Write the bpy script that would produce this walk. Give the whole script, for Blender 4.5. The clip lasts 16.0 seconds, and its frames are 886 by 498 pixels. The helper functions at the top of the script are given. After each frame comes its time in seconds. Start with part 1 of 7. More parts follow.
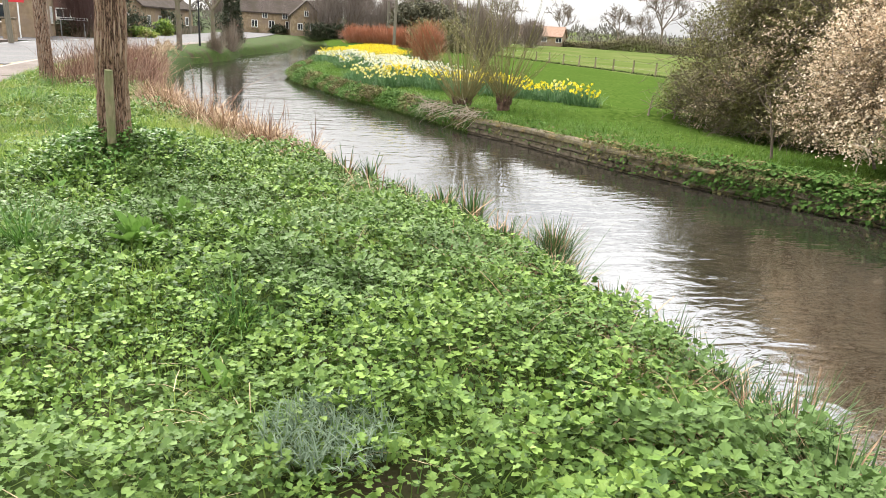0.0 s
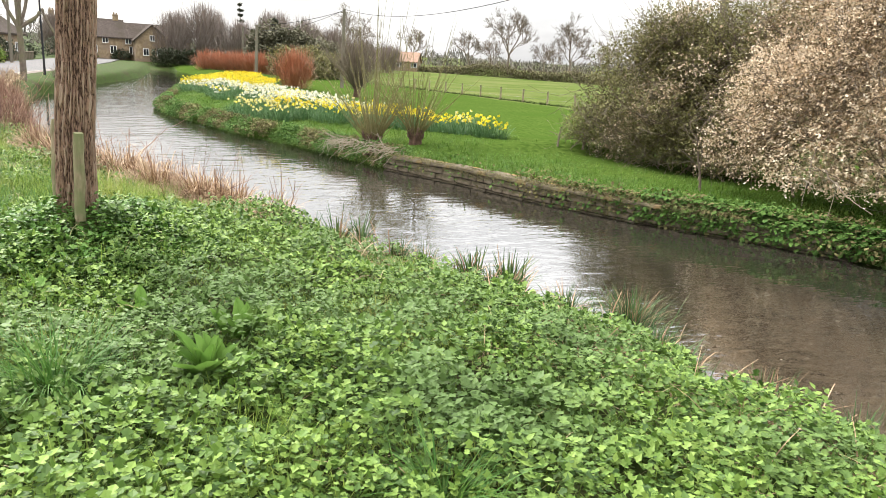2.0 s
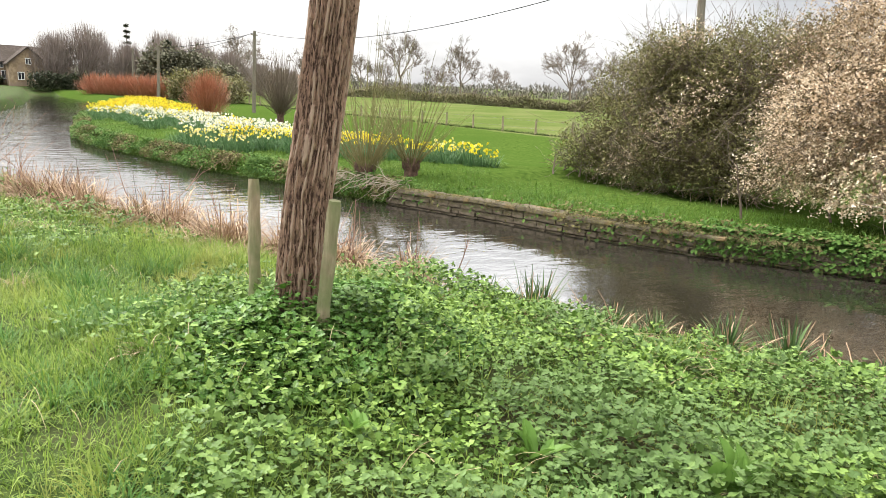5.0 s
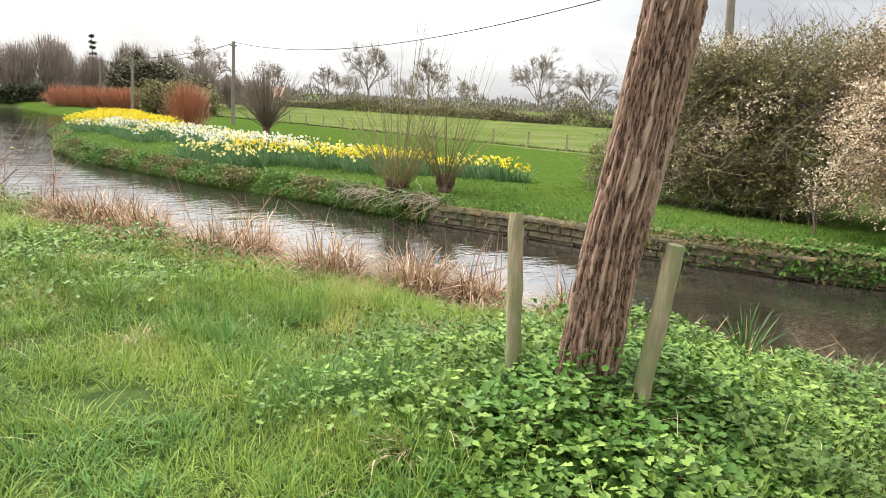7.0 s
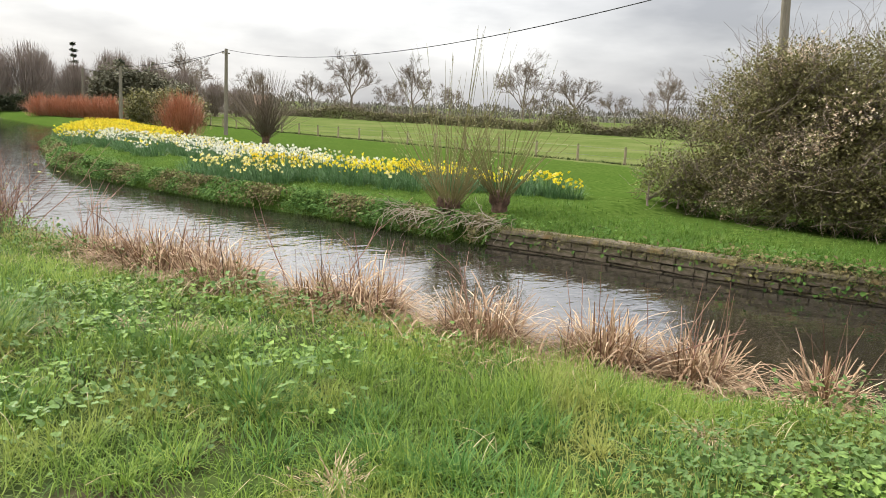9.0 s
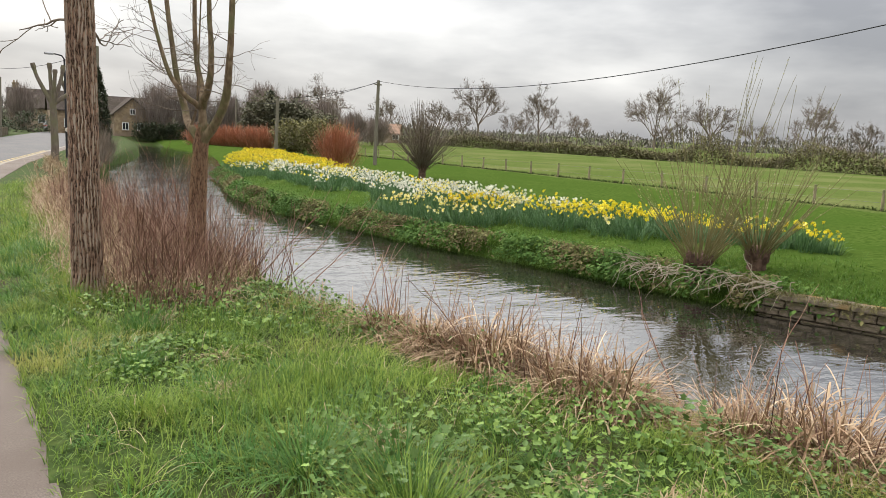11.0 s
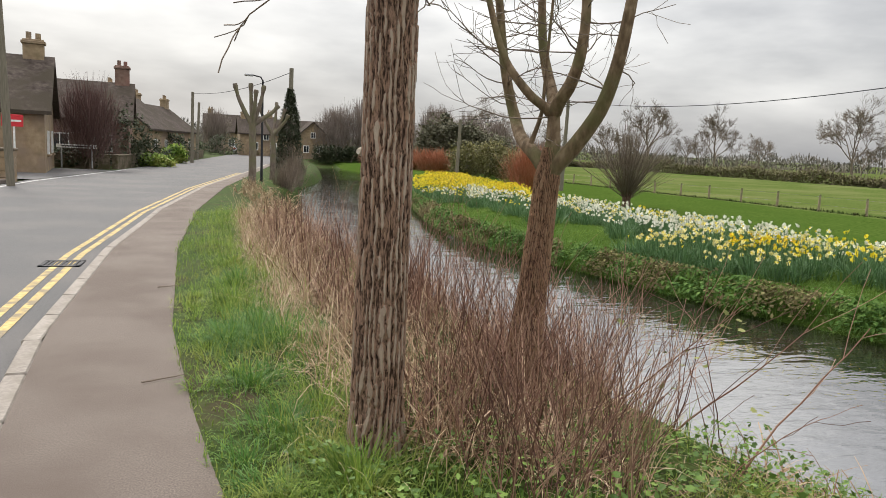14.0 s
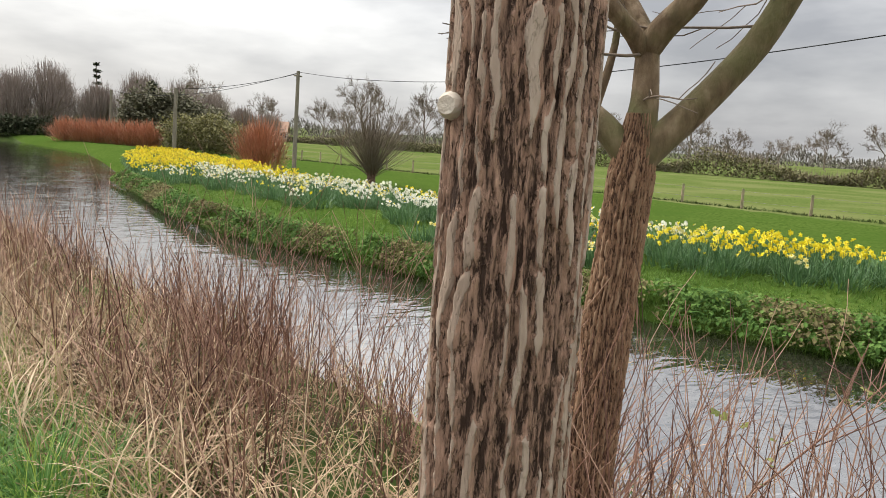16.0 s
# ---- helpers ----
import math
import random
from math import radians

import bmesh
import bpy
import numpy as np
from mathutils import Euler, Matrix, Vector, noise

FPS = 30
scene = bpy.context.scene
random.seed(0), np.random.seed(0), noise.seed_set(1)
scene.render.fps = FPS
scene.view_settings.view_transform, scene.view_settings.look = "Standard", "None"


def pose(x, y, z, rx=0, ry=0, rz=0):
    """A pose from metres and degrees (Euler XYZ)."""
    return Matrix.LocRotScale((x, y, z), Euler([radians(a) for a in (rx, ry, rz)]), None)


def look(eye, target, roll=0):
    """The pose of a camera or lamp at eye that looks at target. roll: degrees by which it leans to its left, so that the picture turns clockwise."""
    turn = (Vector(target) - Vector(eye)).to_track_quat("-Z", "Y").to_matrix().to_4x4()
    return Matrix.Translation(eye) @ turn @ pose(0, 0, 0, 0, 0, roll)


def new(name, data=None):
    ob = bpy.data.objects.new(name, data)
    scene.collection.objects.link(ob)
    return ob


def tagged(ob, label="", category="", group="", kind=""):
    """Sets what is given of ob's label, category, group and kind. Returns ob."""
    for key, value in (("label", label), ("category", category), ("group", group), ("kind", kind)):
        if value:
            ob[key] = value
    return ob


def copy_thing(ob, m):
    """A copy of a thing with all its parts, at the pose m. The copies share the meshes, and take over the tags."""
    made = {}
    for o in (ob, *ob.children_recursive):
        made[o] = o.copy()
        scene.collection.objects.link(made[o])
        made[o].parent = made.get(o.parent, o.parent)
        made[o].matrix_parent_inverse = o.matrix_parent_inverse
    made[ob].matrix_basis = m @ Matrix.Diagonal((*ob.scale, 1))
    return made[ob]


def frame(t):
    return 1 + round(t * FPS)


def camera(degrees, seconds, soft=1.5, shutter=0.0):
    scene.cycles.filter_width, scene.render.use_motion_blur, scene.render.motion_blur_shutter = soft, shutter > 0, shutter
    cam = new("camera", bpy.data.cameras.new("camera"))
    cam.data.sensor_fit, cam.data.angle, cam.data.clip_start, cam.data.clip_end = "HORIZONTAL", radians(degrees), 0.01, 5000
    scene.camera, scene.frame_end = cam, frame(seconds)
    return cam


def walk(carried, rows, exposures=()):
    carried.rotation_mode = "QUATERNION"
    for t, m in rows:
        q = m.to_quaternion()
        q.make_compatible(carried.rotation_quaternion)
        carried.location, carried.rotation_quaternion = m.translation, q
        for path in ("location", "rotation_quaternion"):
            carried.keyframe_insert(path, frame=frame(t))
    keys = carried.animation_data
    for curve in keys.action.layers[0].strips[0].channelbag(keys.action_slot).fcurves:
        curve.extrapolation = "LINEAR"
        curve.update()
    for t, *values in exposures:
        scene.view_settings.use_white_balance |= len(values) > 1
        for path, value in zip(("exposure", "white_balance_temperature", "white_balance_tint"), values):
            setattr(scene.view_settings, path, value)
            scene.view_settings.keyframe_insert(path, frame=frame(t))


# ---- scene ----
cam = camera(62.8, 16.0, 0.8)
METRES, EYE, TILT, LEAN, TURN = 21.4, 1.5, 0.0, 0.0, -16.2
PATH = [
    (0, (-0.414, 1.703, 1.591), (0.071, 3.559, 1.024), 3.3),
    (0.5, (-0.685, 1.943, 1.637), (-0.14, 3.785, 1.078), 3.0),
    (1, (-0.94, 2.238, 1.686), (-0.272, 4.041, 1.135), 3.0),
    (1.5, (-1.233, 2.579, 1.726), (-0.448, 4.342, 1.204), 3.2),
    (2, (-1.592, 2.958, 1.722), (-0.741, 4.701, 1.236), 3.2),
    (2.5, (-1.928, 3.349, 1.731), (-1.043, 5.077, 1.252), 3.3),
    (3, (-2.315, 3.706, 1.739), (-1.405, 5.426, 1.277), 3.2),
    (3.5, (-2.701, 4.016, 1.727), (-1.755, 5.719, 1.274), 3.0),
    (3.7, (-2.84, 4.158, 1.746), (-1.878, 5.852, 1.292), 3.1),
    (5.8, (-3.629, 6.054, 1.647), (-2.446, 7.616, 1.250), 2.7),
    (6, (-3.717, 6.226, 1.636), (-2.527, 7.784, 1.240), 2.8),
    (6.5, (-3.925, 6.639, 1.631), (-2.728, 8.196, 1.250), 2.7),
    (7, (-4.120, 7.075, 1.608), (-2.923, 8.632, 1.229), 2.8),
    (7.5, (-4.203, 7.567, 1.634), (-3.003, 9.122, 1.257), 2.7),
    (8, (-4.248, 8.038, 1.639), (-3.032, 9.582, 1.271), 2.5),
    (8.2, (-4.253, 8.251, 1.638), (-3.012, 9.777, 1.274), 2.5),
    (10.3, (-5.014, 10.887, 1.742), (-3.801, 12.443, 1.414), 3.1),
    (10.5, (-5.092, 11.173, 1.77), (-3.942, 12.777, 1.447), 2.6),
    (11, (-5.349, 11.705, 1.799), (-4.367, 13.421, 1.499), 2.7),
    (11.5, (-5.433, 12.26, 1.797), (-4.602, 14.057, 1.517), 2.6),
    (12, (-5.524, 12.936, 1.772), (-4.806, 14.783, 1.504), 2.7),
    (12.5, (-5.586, 13.647, 1.774), (-4.921, 15.514, 1.508), 2.8),
    (13, (-5.677, 14.362, 1.762), (-5.048, 16.243, 1.501), 2.8),
    (13.5, (-5.709, 15.142, 1.761), (-5.105, 17.031, 1.499), 2.8),
    (14, (-5.723, 15.833, 1.723), (-5.129, 17.725, 1.464), 2.8),
    (14.5, (-5.707, 16.511, 1.716), (-5.066, 18.387, 1.453), 2.6),
    (15, (-5.731, 17.195, 1.683), (-4.895, 18.993, 1.429), 3.2),
    (15.5, (-5.736, 17.902, 1.68), (-4.654, 19.563, 1.415), 2.6),
    (16, (-5.772, 18.623, 1.653), (-4.503, 20.144, 1.371), 3.5),
]
walk(cam, [(t, look(eye, target, roll)) for t, eye, target, roll in PATH],
     ((0, 0.78), (3.5, 0.8), (7.0, 0.68), (8.0, 0.56), (10.5, 0.17), (12.5, -0.07), (14.5, -0.05), (16.0, 0.17)))

# ---- world, sun, exposure ----
def cloudy_world():
    w = bpy.data.worlds.new("overcast_sky")
    scene.world = w
    w.use_nodes = True
    nt = w.node_tree
    nt.nodes.clear()
    N, L = nt.nodes.new, nt.links.new
    out, bg, sky = N("ShaderNodeOutputWorld"), N("ShaderNodeBackground"), N("ShaderNodeTexSky")
    sky.sky_type, sky.sun_disc = "NISHITA", False
    sky.sun_elevation, sky.sun_rotation = radians(42), radians(-20)
    sky.air_density, sky.dust_density = 1.2, 3.0
    tc, mp, n1, n2 = N("ShaderNodeTexCoord"), N("ShaderNodeMapping"), N("ShaderNodeTexNoise"), N("ShaderNodeTexNoise")
    mp.inputs["Scale"].default_value = (1.0, 1.0, 3.4)
    L(tc.outputs["Generated"], mp.inputs["Vector"])
    for n, sc, d in ((n1, 1.7, 6), (n2, 5.0, 5)):
        n.inputs["Scale"].default_value, n.inputs["Detail"].default_value = sc, d
        L(mp.outputs["Vector"], n.inputs["Vector"])
    add = N("ShaderNodeMath")
    add.operation = "MULTIPLY_ADD"
    L(n2.outputs["Fac"], add.inputs[0])
    add.inputs[1].default_value = 0.35
    L(n1.outputs["Fac"], add.inputs[2])
    ramp = N("ShaderNodeValToRGB")
    e = ramp.color_ramp.elements
    e[0].position, e[0].color = 0.50, (3.1, 3.15, 3.35, 1)
    e[1].position, e[1].color = 0.88, (9.0, 8.9, 8.7, 1)
    m = e.new(0.68)
    m.color = (5.5, 5.5, 5.55, 1)
    L(add.outputs[0], ramp.inputs["Fac"])
    # an overcast sky is brightest overhead
    sep, up, pw, gain = N("ShaderNodeSeparateXYZ"), N("ShaderNodeMath"), N("ShaderNodeMath"), N("ShaderNodeMath")
    L(tc.outputs["Generated"], sep.inputs[0])
    up.operation, pw.operation, gain.operation = "MAXIMUM", "POWER", "MULTIPLY_ADD"
    L(sep.outputs["Z"], up.inputs[0])
    up.inputs[1].default_value = 0.0
    L(up.outputs[0], pw.inputs[0])
    pw.inputs[1].default_value = 1.75
    L(pw.outputs[0], gain.inputs[0])
    gain.inputs[1].default_value, gain.inputs[2].default_value = 4.2, 1.0
    sc = N("ShaderNodeVectorMath")
    sc.operation = "SCALE"
    L(ramp.outputs["Color"], sc.inputs[0])
    L(gain.outputs[0], sc.inputs["Scale"])
    mix = N("ShaderNodeMixRGB")
    mix.inputs["Fac"].default_value = 0.88
    L(sky.outputs["Color"], mix.inputs["Color1"])
    L(sc.outputs[0], mix.inputs["Color2"])
    L(mix.outputs["Color"], bg.inputs["Color"])
    bg.inputs["Strength"].default_value = 0.11
    L(bg.outputs["Background"], out.inputs["Surface"])


cloudy_world()
sun_data = bpy.data.lights.new("sun", "SUN")
sun_data.energy, sun_data.angle, sun_data.color = 3.5, radians(14), (1.0, 0.96, 0.9)
sun = new("sun", sun_data)
sun.matrix_world = look((0, 0, 50), (0 + 13, -36, 50 - 34))


# ---- mesh helpers ----
class Geo:
    """Collects vertices and faces of one mesh."""

    def __init__(self):
        self.v, self.f, self.n = [], [], 0

    def add(self, v, f, m=0):
        v = np.asarray(v, dtype=np.float64).reshape(-1, 3)
        f = np.asarray(f, dtype=np.int64)
        if len(f):
            self.v.append(v)
            self.f.append((f + self.n, m))
            self.n += len(v)
        return self

    def mesh(self, name, mats, smooth=False):
        me = bpy.data.meshes.new(name)
        v = np.concatenate(self.v)
        loops = np.concatenate([f.reshape(-1) for f, _ in self.f])
        sizes = np.concatenate([np.full(len(f), f.shape[1]) for f, _ in self.f])
        idx = np.concatenate([np.full(len(f), m) for f, m in self.f])
        me.vertices.add(len(v))
        me.vertices.foreach_set("co", v.ravel())
        me.loops.add(len(loops))
        me.loops.foreach_set("vertex_index", loops.astype(np.int32))
        me.polygons.add(len(sizes))
        me.polygons.foreach_set("loop_start", np.concatenate([[0], np.cumsum(sizes)[:-1]]).astype(np.int32))
        me.polygons.foreach_set("loop_total", sizes.astype(np.int32))
        me.polygons.foreach_set("material_index", idx.astype(np.int32))
        me.polygons.foreach_set("use_smooth", np.full(len(sizes), smooth))
        for m in mats if isinstance(mats, (list, tuple)) else [mats]:
            me.materials.append(m)
        me.update(calc_edges=True)
        return me


UNCOUNTED = "blades dead_blades stems twigs catkins petals trumpets leaves foliage blossom dry_leaves boughs ivy branches".split()


def part(name, geo, material, parent=None, label="", smooth=False):
    ob = new(name, geo.mesh(name, material, smooth))
    if parent is not None:
        ob.parent = parent
    if name in UNCOUNTED:
        tagged(ob, kind="stuff")
    return tagged(ob, label)


def thing(name, label, category, group="", at=(0, 0, 0), kind=""):
    ob = new(name)
    ob.empty_display_size = 0.1
    ob.matrix_basis = pose(*at)
    return tagged(ob, label, category, group, kind)


def tube(points, radii, sides=8, cap=True):
    """Vertices and quads of a tube along a line."""
    p = np.asarray(points, float)
    r = np.broadcast_to(np.asarray(radii, float), (len(p),))
    d = np.gradient(p, axis=0)
    d /= np.linalg.norm(d, axis=1, keepdims=True) + 1e-9
    ref = np.array([1.0, 0, 0]) if abs(d[0][0]) < 0.8 else np.array([0, 1.0, 0])
    a = np.cross(d, ref)
    a /= np.linalg.norm(a, axis=1, keepdims=True) + 1e-9
    b = np.cross(d, a)
    th = np.linspace(0, 2 * math.pi, sides, endpoint=False)
    v = p[:, None] + r[:, None, None] * (a[:, None] * np.cos(th)[None, :, None] + b[:, None] * np.sin(th)[None, :, None])
    v = v.reshape(-1, 3)
    i = np.arange(len(p) - 1)[:, None] * sides
    k = np.arange(sides)[None]
    k2 = (k + 1) % sides
    q = np.stack([i + k, i + k2, i + sides + k2, i + sides + k], -1).reshape(-1, 4)
    return v, q


def add_tube(g, points, radii, sides=8, m=0, cap=True):
    v, q = tube(points, radii, sides)
    base = g.n
    g.add(v, q, m)
    if cap:
        n = len(v)
        c = np.vstack([v[n - sides:], v[n - sides:].mean(0)])
        g.add(c, [[k, (k + 1) % sides, sides] for k in range(sides)], m)
        c = np.vstack([v[:sides], v[:sides].mean(0)])
        g.add(c, [[(k + 1) % sides, k, sides] for k in range(sides)], m)
    return g


def add_box(g, lo, hi, m=0, turn=0.0, centre=None, bevel=0.0):
    lo, hi = np.array(lo, float), np.array(hi, float)
    b = min(bevel, *(0.45 * (hi - lo)))
    if b > 0:
        v = []
        for s in np.ndindex(2, 2, 2):
            s = np.array(s)
            corner = np.where(s, hi, lo)
            inner = np.where(s, hi - b, lo + b)
            for ax in range(3):
                c = inner.copy()
                c[ax] = corner[ax]
                v.append(c)
        v = np.array(v)
        bm = bmesh.new()
        for c in v:
            bm.verts.new(c)
        h = bmesh.ops.convex_hull(bm, input=bm.verts)
        bmesh.ops.dissolve_limit(bm, angle_limit=0.01, verts=bm.verts, edges=bm.edges)
        bmesh.ops.triangulate(bm, faces=bm.faces)
        bm.verts.index_update()
        v = np.array([x.co[:] for x in bm.verts])
        f = np.array([[x.index for x in p.verts] for p in bm.faces])
        bm.free()
    else:
        v = np.array([[x, y, z] for z in (lo[2], hi[2]) for y in (lo[1], hi[1]) for x in (lo[0], hi[0])])
        f = np.array([[0, 2, 3, 1], [4, 5, 7, 6], [0, 1, 5, 4], [2, 6, 7, 3], [0, 4, 6, 2], [1, 3, 7, 5]])
    if turn:
        c = (lo + hi) / 2 if centre is None else np.array(centre, float)
        R = np.array(Matrix.Rotation(turn, 3, "Z"))
        v = (v - c) @ R.T + c
    return g.add(v, f, m)


def spin(yaw, tilt, roll=None):
    """Rotation matrices (n,3,3): lean by tilt away from +z along +y, then turn by yaw."""
    n = len(yaw)
    cy, sy, ct, st = np.cos(yaw), np.sin(yaw), np.cos(tilt), np.sin(tilt)
    Z, X = np.zeros((n, 3, 3)), np.zeros((n, 3, 3))
    Z[:, 0, 0], Z[:, 0, 1], Z[:, 1, 0], Z[:, 1, 1], Z[:, 2, 2] = cy, -sy, sy, cy, 1
    X[:, 0, 0], X[:, 1, 1], X[:, 1, 2], X[:, 2, 1], X[:, 2, 2] = 1, ct, st, -st, ct
    M = Z @ X
    if roll is not None:
        R = np.zeros((n, 3, 3))
        c, s = np.cos(roll), np.sin(roll)
        R[:, 0, 0], R[:, 0, 1], R[:, 1, 0], R[:, 1, 1], R[:, 2, 2] = c, -s, s, c, 1
        M = M @ R
    return M


def scatter(g, tv, tf, pos, rot, scale, m=0):
    """Adds a small template shape at every place."""
    tv, tf = np.asarray(tv, float), np.asarray(tf)
    n, k = len(pos), len(tv)
    if n == 0:
        return g
    sc = np.asarray(scale, float)
    if sc.ndim == 1:
        sc = np.repeat(sc[:, None], 3, 1)
    v = np.einsum("nij,nkj->nki", rot, tv[None] * sc[:, None]) + np.asarray(pos)[:, None]
    f = (tf[None] + (np.arange(n) * k)[:, None, None]).reshape(-1, tf.shape[1])
    return g.add(v.reshape(-1, 3), f, m)


rng = np.random.default_rng(7)


def smooth(a, b, x):
    t = np.clip((x - a) / (b - a), 0, 1)
    return t * t * (3 - 2 * t)


def hash2(ix, iy, s):
    h = np.sin(ix * 127.1 + iy * 311.7 + s * 74.7) * 43758.5453
    return h - np.floor(h)


def vnoise(x, y, s=0):
    """Smooth value noise, 0 to 1."""
    ix, iy = np.floor(x), np.floor(y)
    fx, fy = x - ix, y - iy
    fx, fy = fx * fx * (3 - 2 * fx), fy * fy * (3 - 2 * fy)
    a, b, c, d = hash2(ix, iy, s), hash2(ix + 1, iy, s), hash2(ix, iy + 1, s), hash2(ix + 1, iy + 1, s)
    return (a * (1 - fx) + b * fx) * (1 - fy) + (c * (1 - fx) + d * fx) * fy


# ---- materials ----
def mat(name, stops, scale=4.0, rough=0.85, bump=0.25, bump_scale=None, stretch=(1, 1, 1), large=None, large_scale=0.4,
        island=0.0, per_object=0.0, leaf=0.0, metal=0.0, spec=0.22, detail=6.0, voronoi=0.0, large_lo=0.45, large_hi=0.62):
    m = bpy.data.materials.new(name)
    m.use_nodes = True
    nt = m.node_tree
    N, L = nt.nodes.new, nt.links.new
    b, out = nt.nodes["Principled BSDF"], nt.nodes["Material Output"]
    b.inputs["Roughness"].default_value, b.inputs["Metallic"].default_value = rough, metal
    b.inputs["Specular IOR Level"].default_value = spec
    tc, mp = N("ShaderNodeTexCoord"), N("ShaderNodeMapping")
    mp.inputs["Scale"].default_value = stretch
    L(tc.outputs["Object"], mp.inputs["Vector"])
    n = N("ShaderNodeTexNoise")
    n.inputs["Scale"].default_value, n.inputs["Detail"].default_value = scale, detail
    L(mp.outputs["Vector"], n.inputs["Vector"])
    ramp = N("ShaderNodeValToRGB")
    e = ramp.color_ramp.elements
    ps = np.linspace(0.3, 0.7, len(stops))
    for k, c in enumerate(stops):
        el = e[k] if k < 2 else e.new(ps[k])
        el.position, el.color = ps[k], (*c, 1)
    fac = n.outputs["Fac"]
    if island or per_object:
        src = N("ShaderNodeNewGeometry").outputs["Random Per Island"] if island else N("ShaderNodeObjectInfo").outputs["Random"]
        mx = N("ShaderNodeMix")
        mx.inputs["Factor"].default_value = island or per_object
        L(fac, mx.inputs["A"])
        mr = N("ShaderNodeMapRange")
        mr.inputs["To Min"].default_value, mr.inputs["To Max"].default_value = 0.25, 0.75
        L(src, mr.inputs["Value"])
        L(mr.outputs["Result"], mx.inputs["B"])
        fac = mx.outputs["Result"]
    L(fac, ramp.inputs["Fac"])
    col = ramp.outputs["Color"]
    if large is not None:
        ln = N("ShaderNodeTexNoise")
        ln.inputs["Scale"].default_value, ln.inputs["Detail"].default_value = large_scale, 5
        L(tc.outputs["Object"], ln.inputs["Vector"])
        lr = N("ShaderNodeMapRange")
        lr.inputs["From Min"].default_value, lr.inputs["From Max"].default_value = large_lo, large_hi
        L(ln.outputs["Fac"], lr.inputs["Value"])
        mx = N("ShaderNodeMix")
        mx.data_type = "RGBA"
        L(lr.outputs["Result"], mx.inputs["Factor"])
        L(col, mx.inputs["A"])
        mx.inputs["B"].default_value = (*large, 1)
        col = mx.outputs["Result"]
    L(col, b.inputs["Base Color"])
    if bump:
        bn = N("ShaderNodeTexNoise")
        bn.inputs["Scale"].default_value, bn.inputs["Detail"].default_value = bump_scale or scale * 3, 6
        L(mp.outputs["Vector"], bn.inputs["Vector"])
        bp = N("ShaderNodeBump")
        bp.inputs["Strength"].default_value, bp.inputs["Distance"].default_value = bump, 0.02
        L(bn.outputs["Fac"], bp.inputs["Height"])
        L(bp.outputs["Normal"], b.inputs["Normal"])
    if leaf:
        tr, ms = N("ShaderNodeBsdfTranslucent"), N("ShaderNodeMixShader")
        L(col, tr.inputs["Color"])
        ms.inputs["Fac"].default_value = leaf
        L(b.outputs["BSDF"], ms.inputs[1])
        L(tr.outputs["BSDF"], ms.inputs[2])
        L(ms.outputs["Shader"], out.inputs["Surface"])
    return m


def plain(name, c, rough=0.5, metal=0.0):
    v = [tuple(x * f for x in c) for f in (0.85, 1.0, 1.12)]
    return mat(name, v, scale=9, rough=rough, metal=metal, bump=0.06)


def glass(name, c=(0.02, 0.025, 0.03)):
    m = plain(name, c, 0.06)
    m.node_tree.nodes["Principled BSDF"].inputs["Specular IOR Level"].default_value = 0.8
    return m


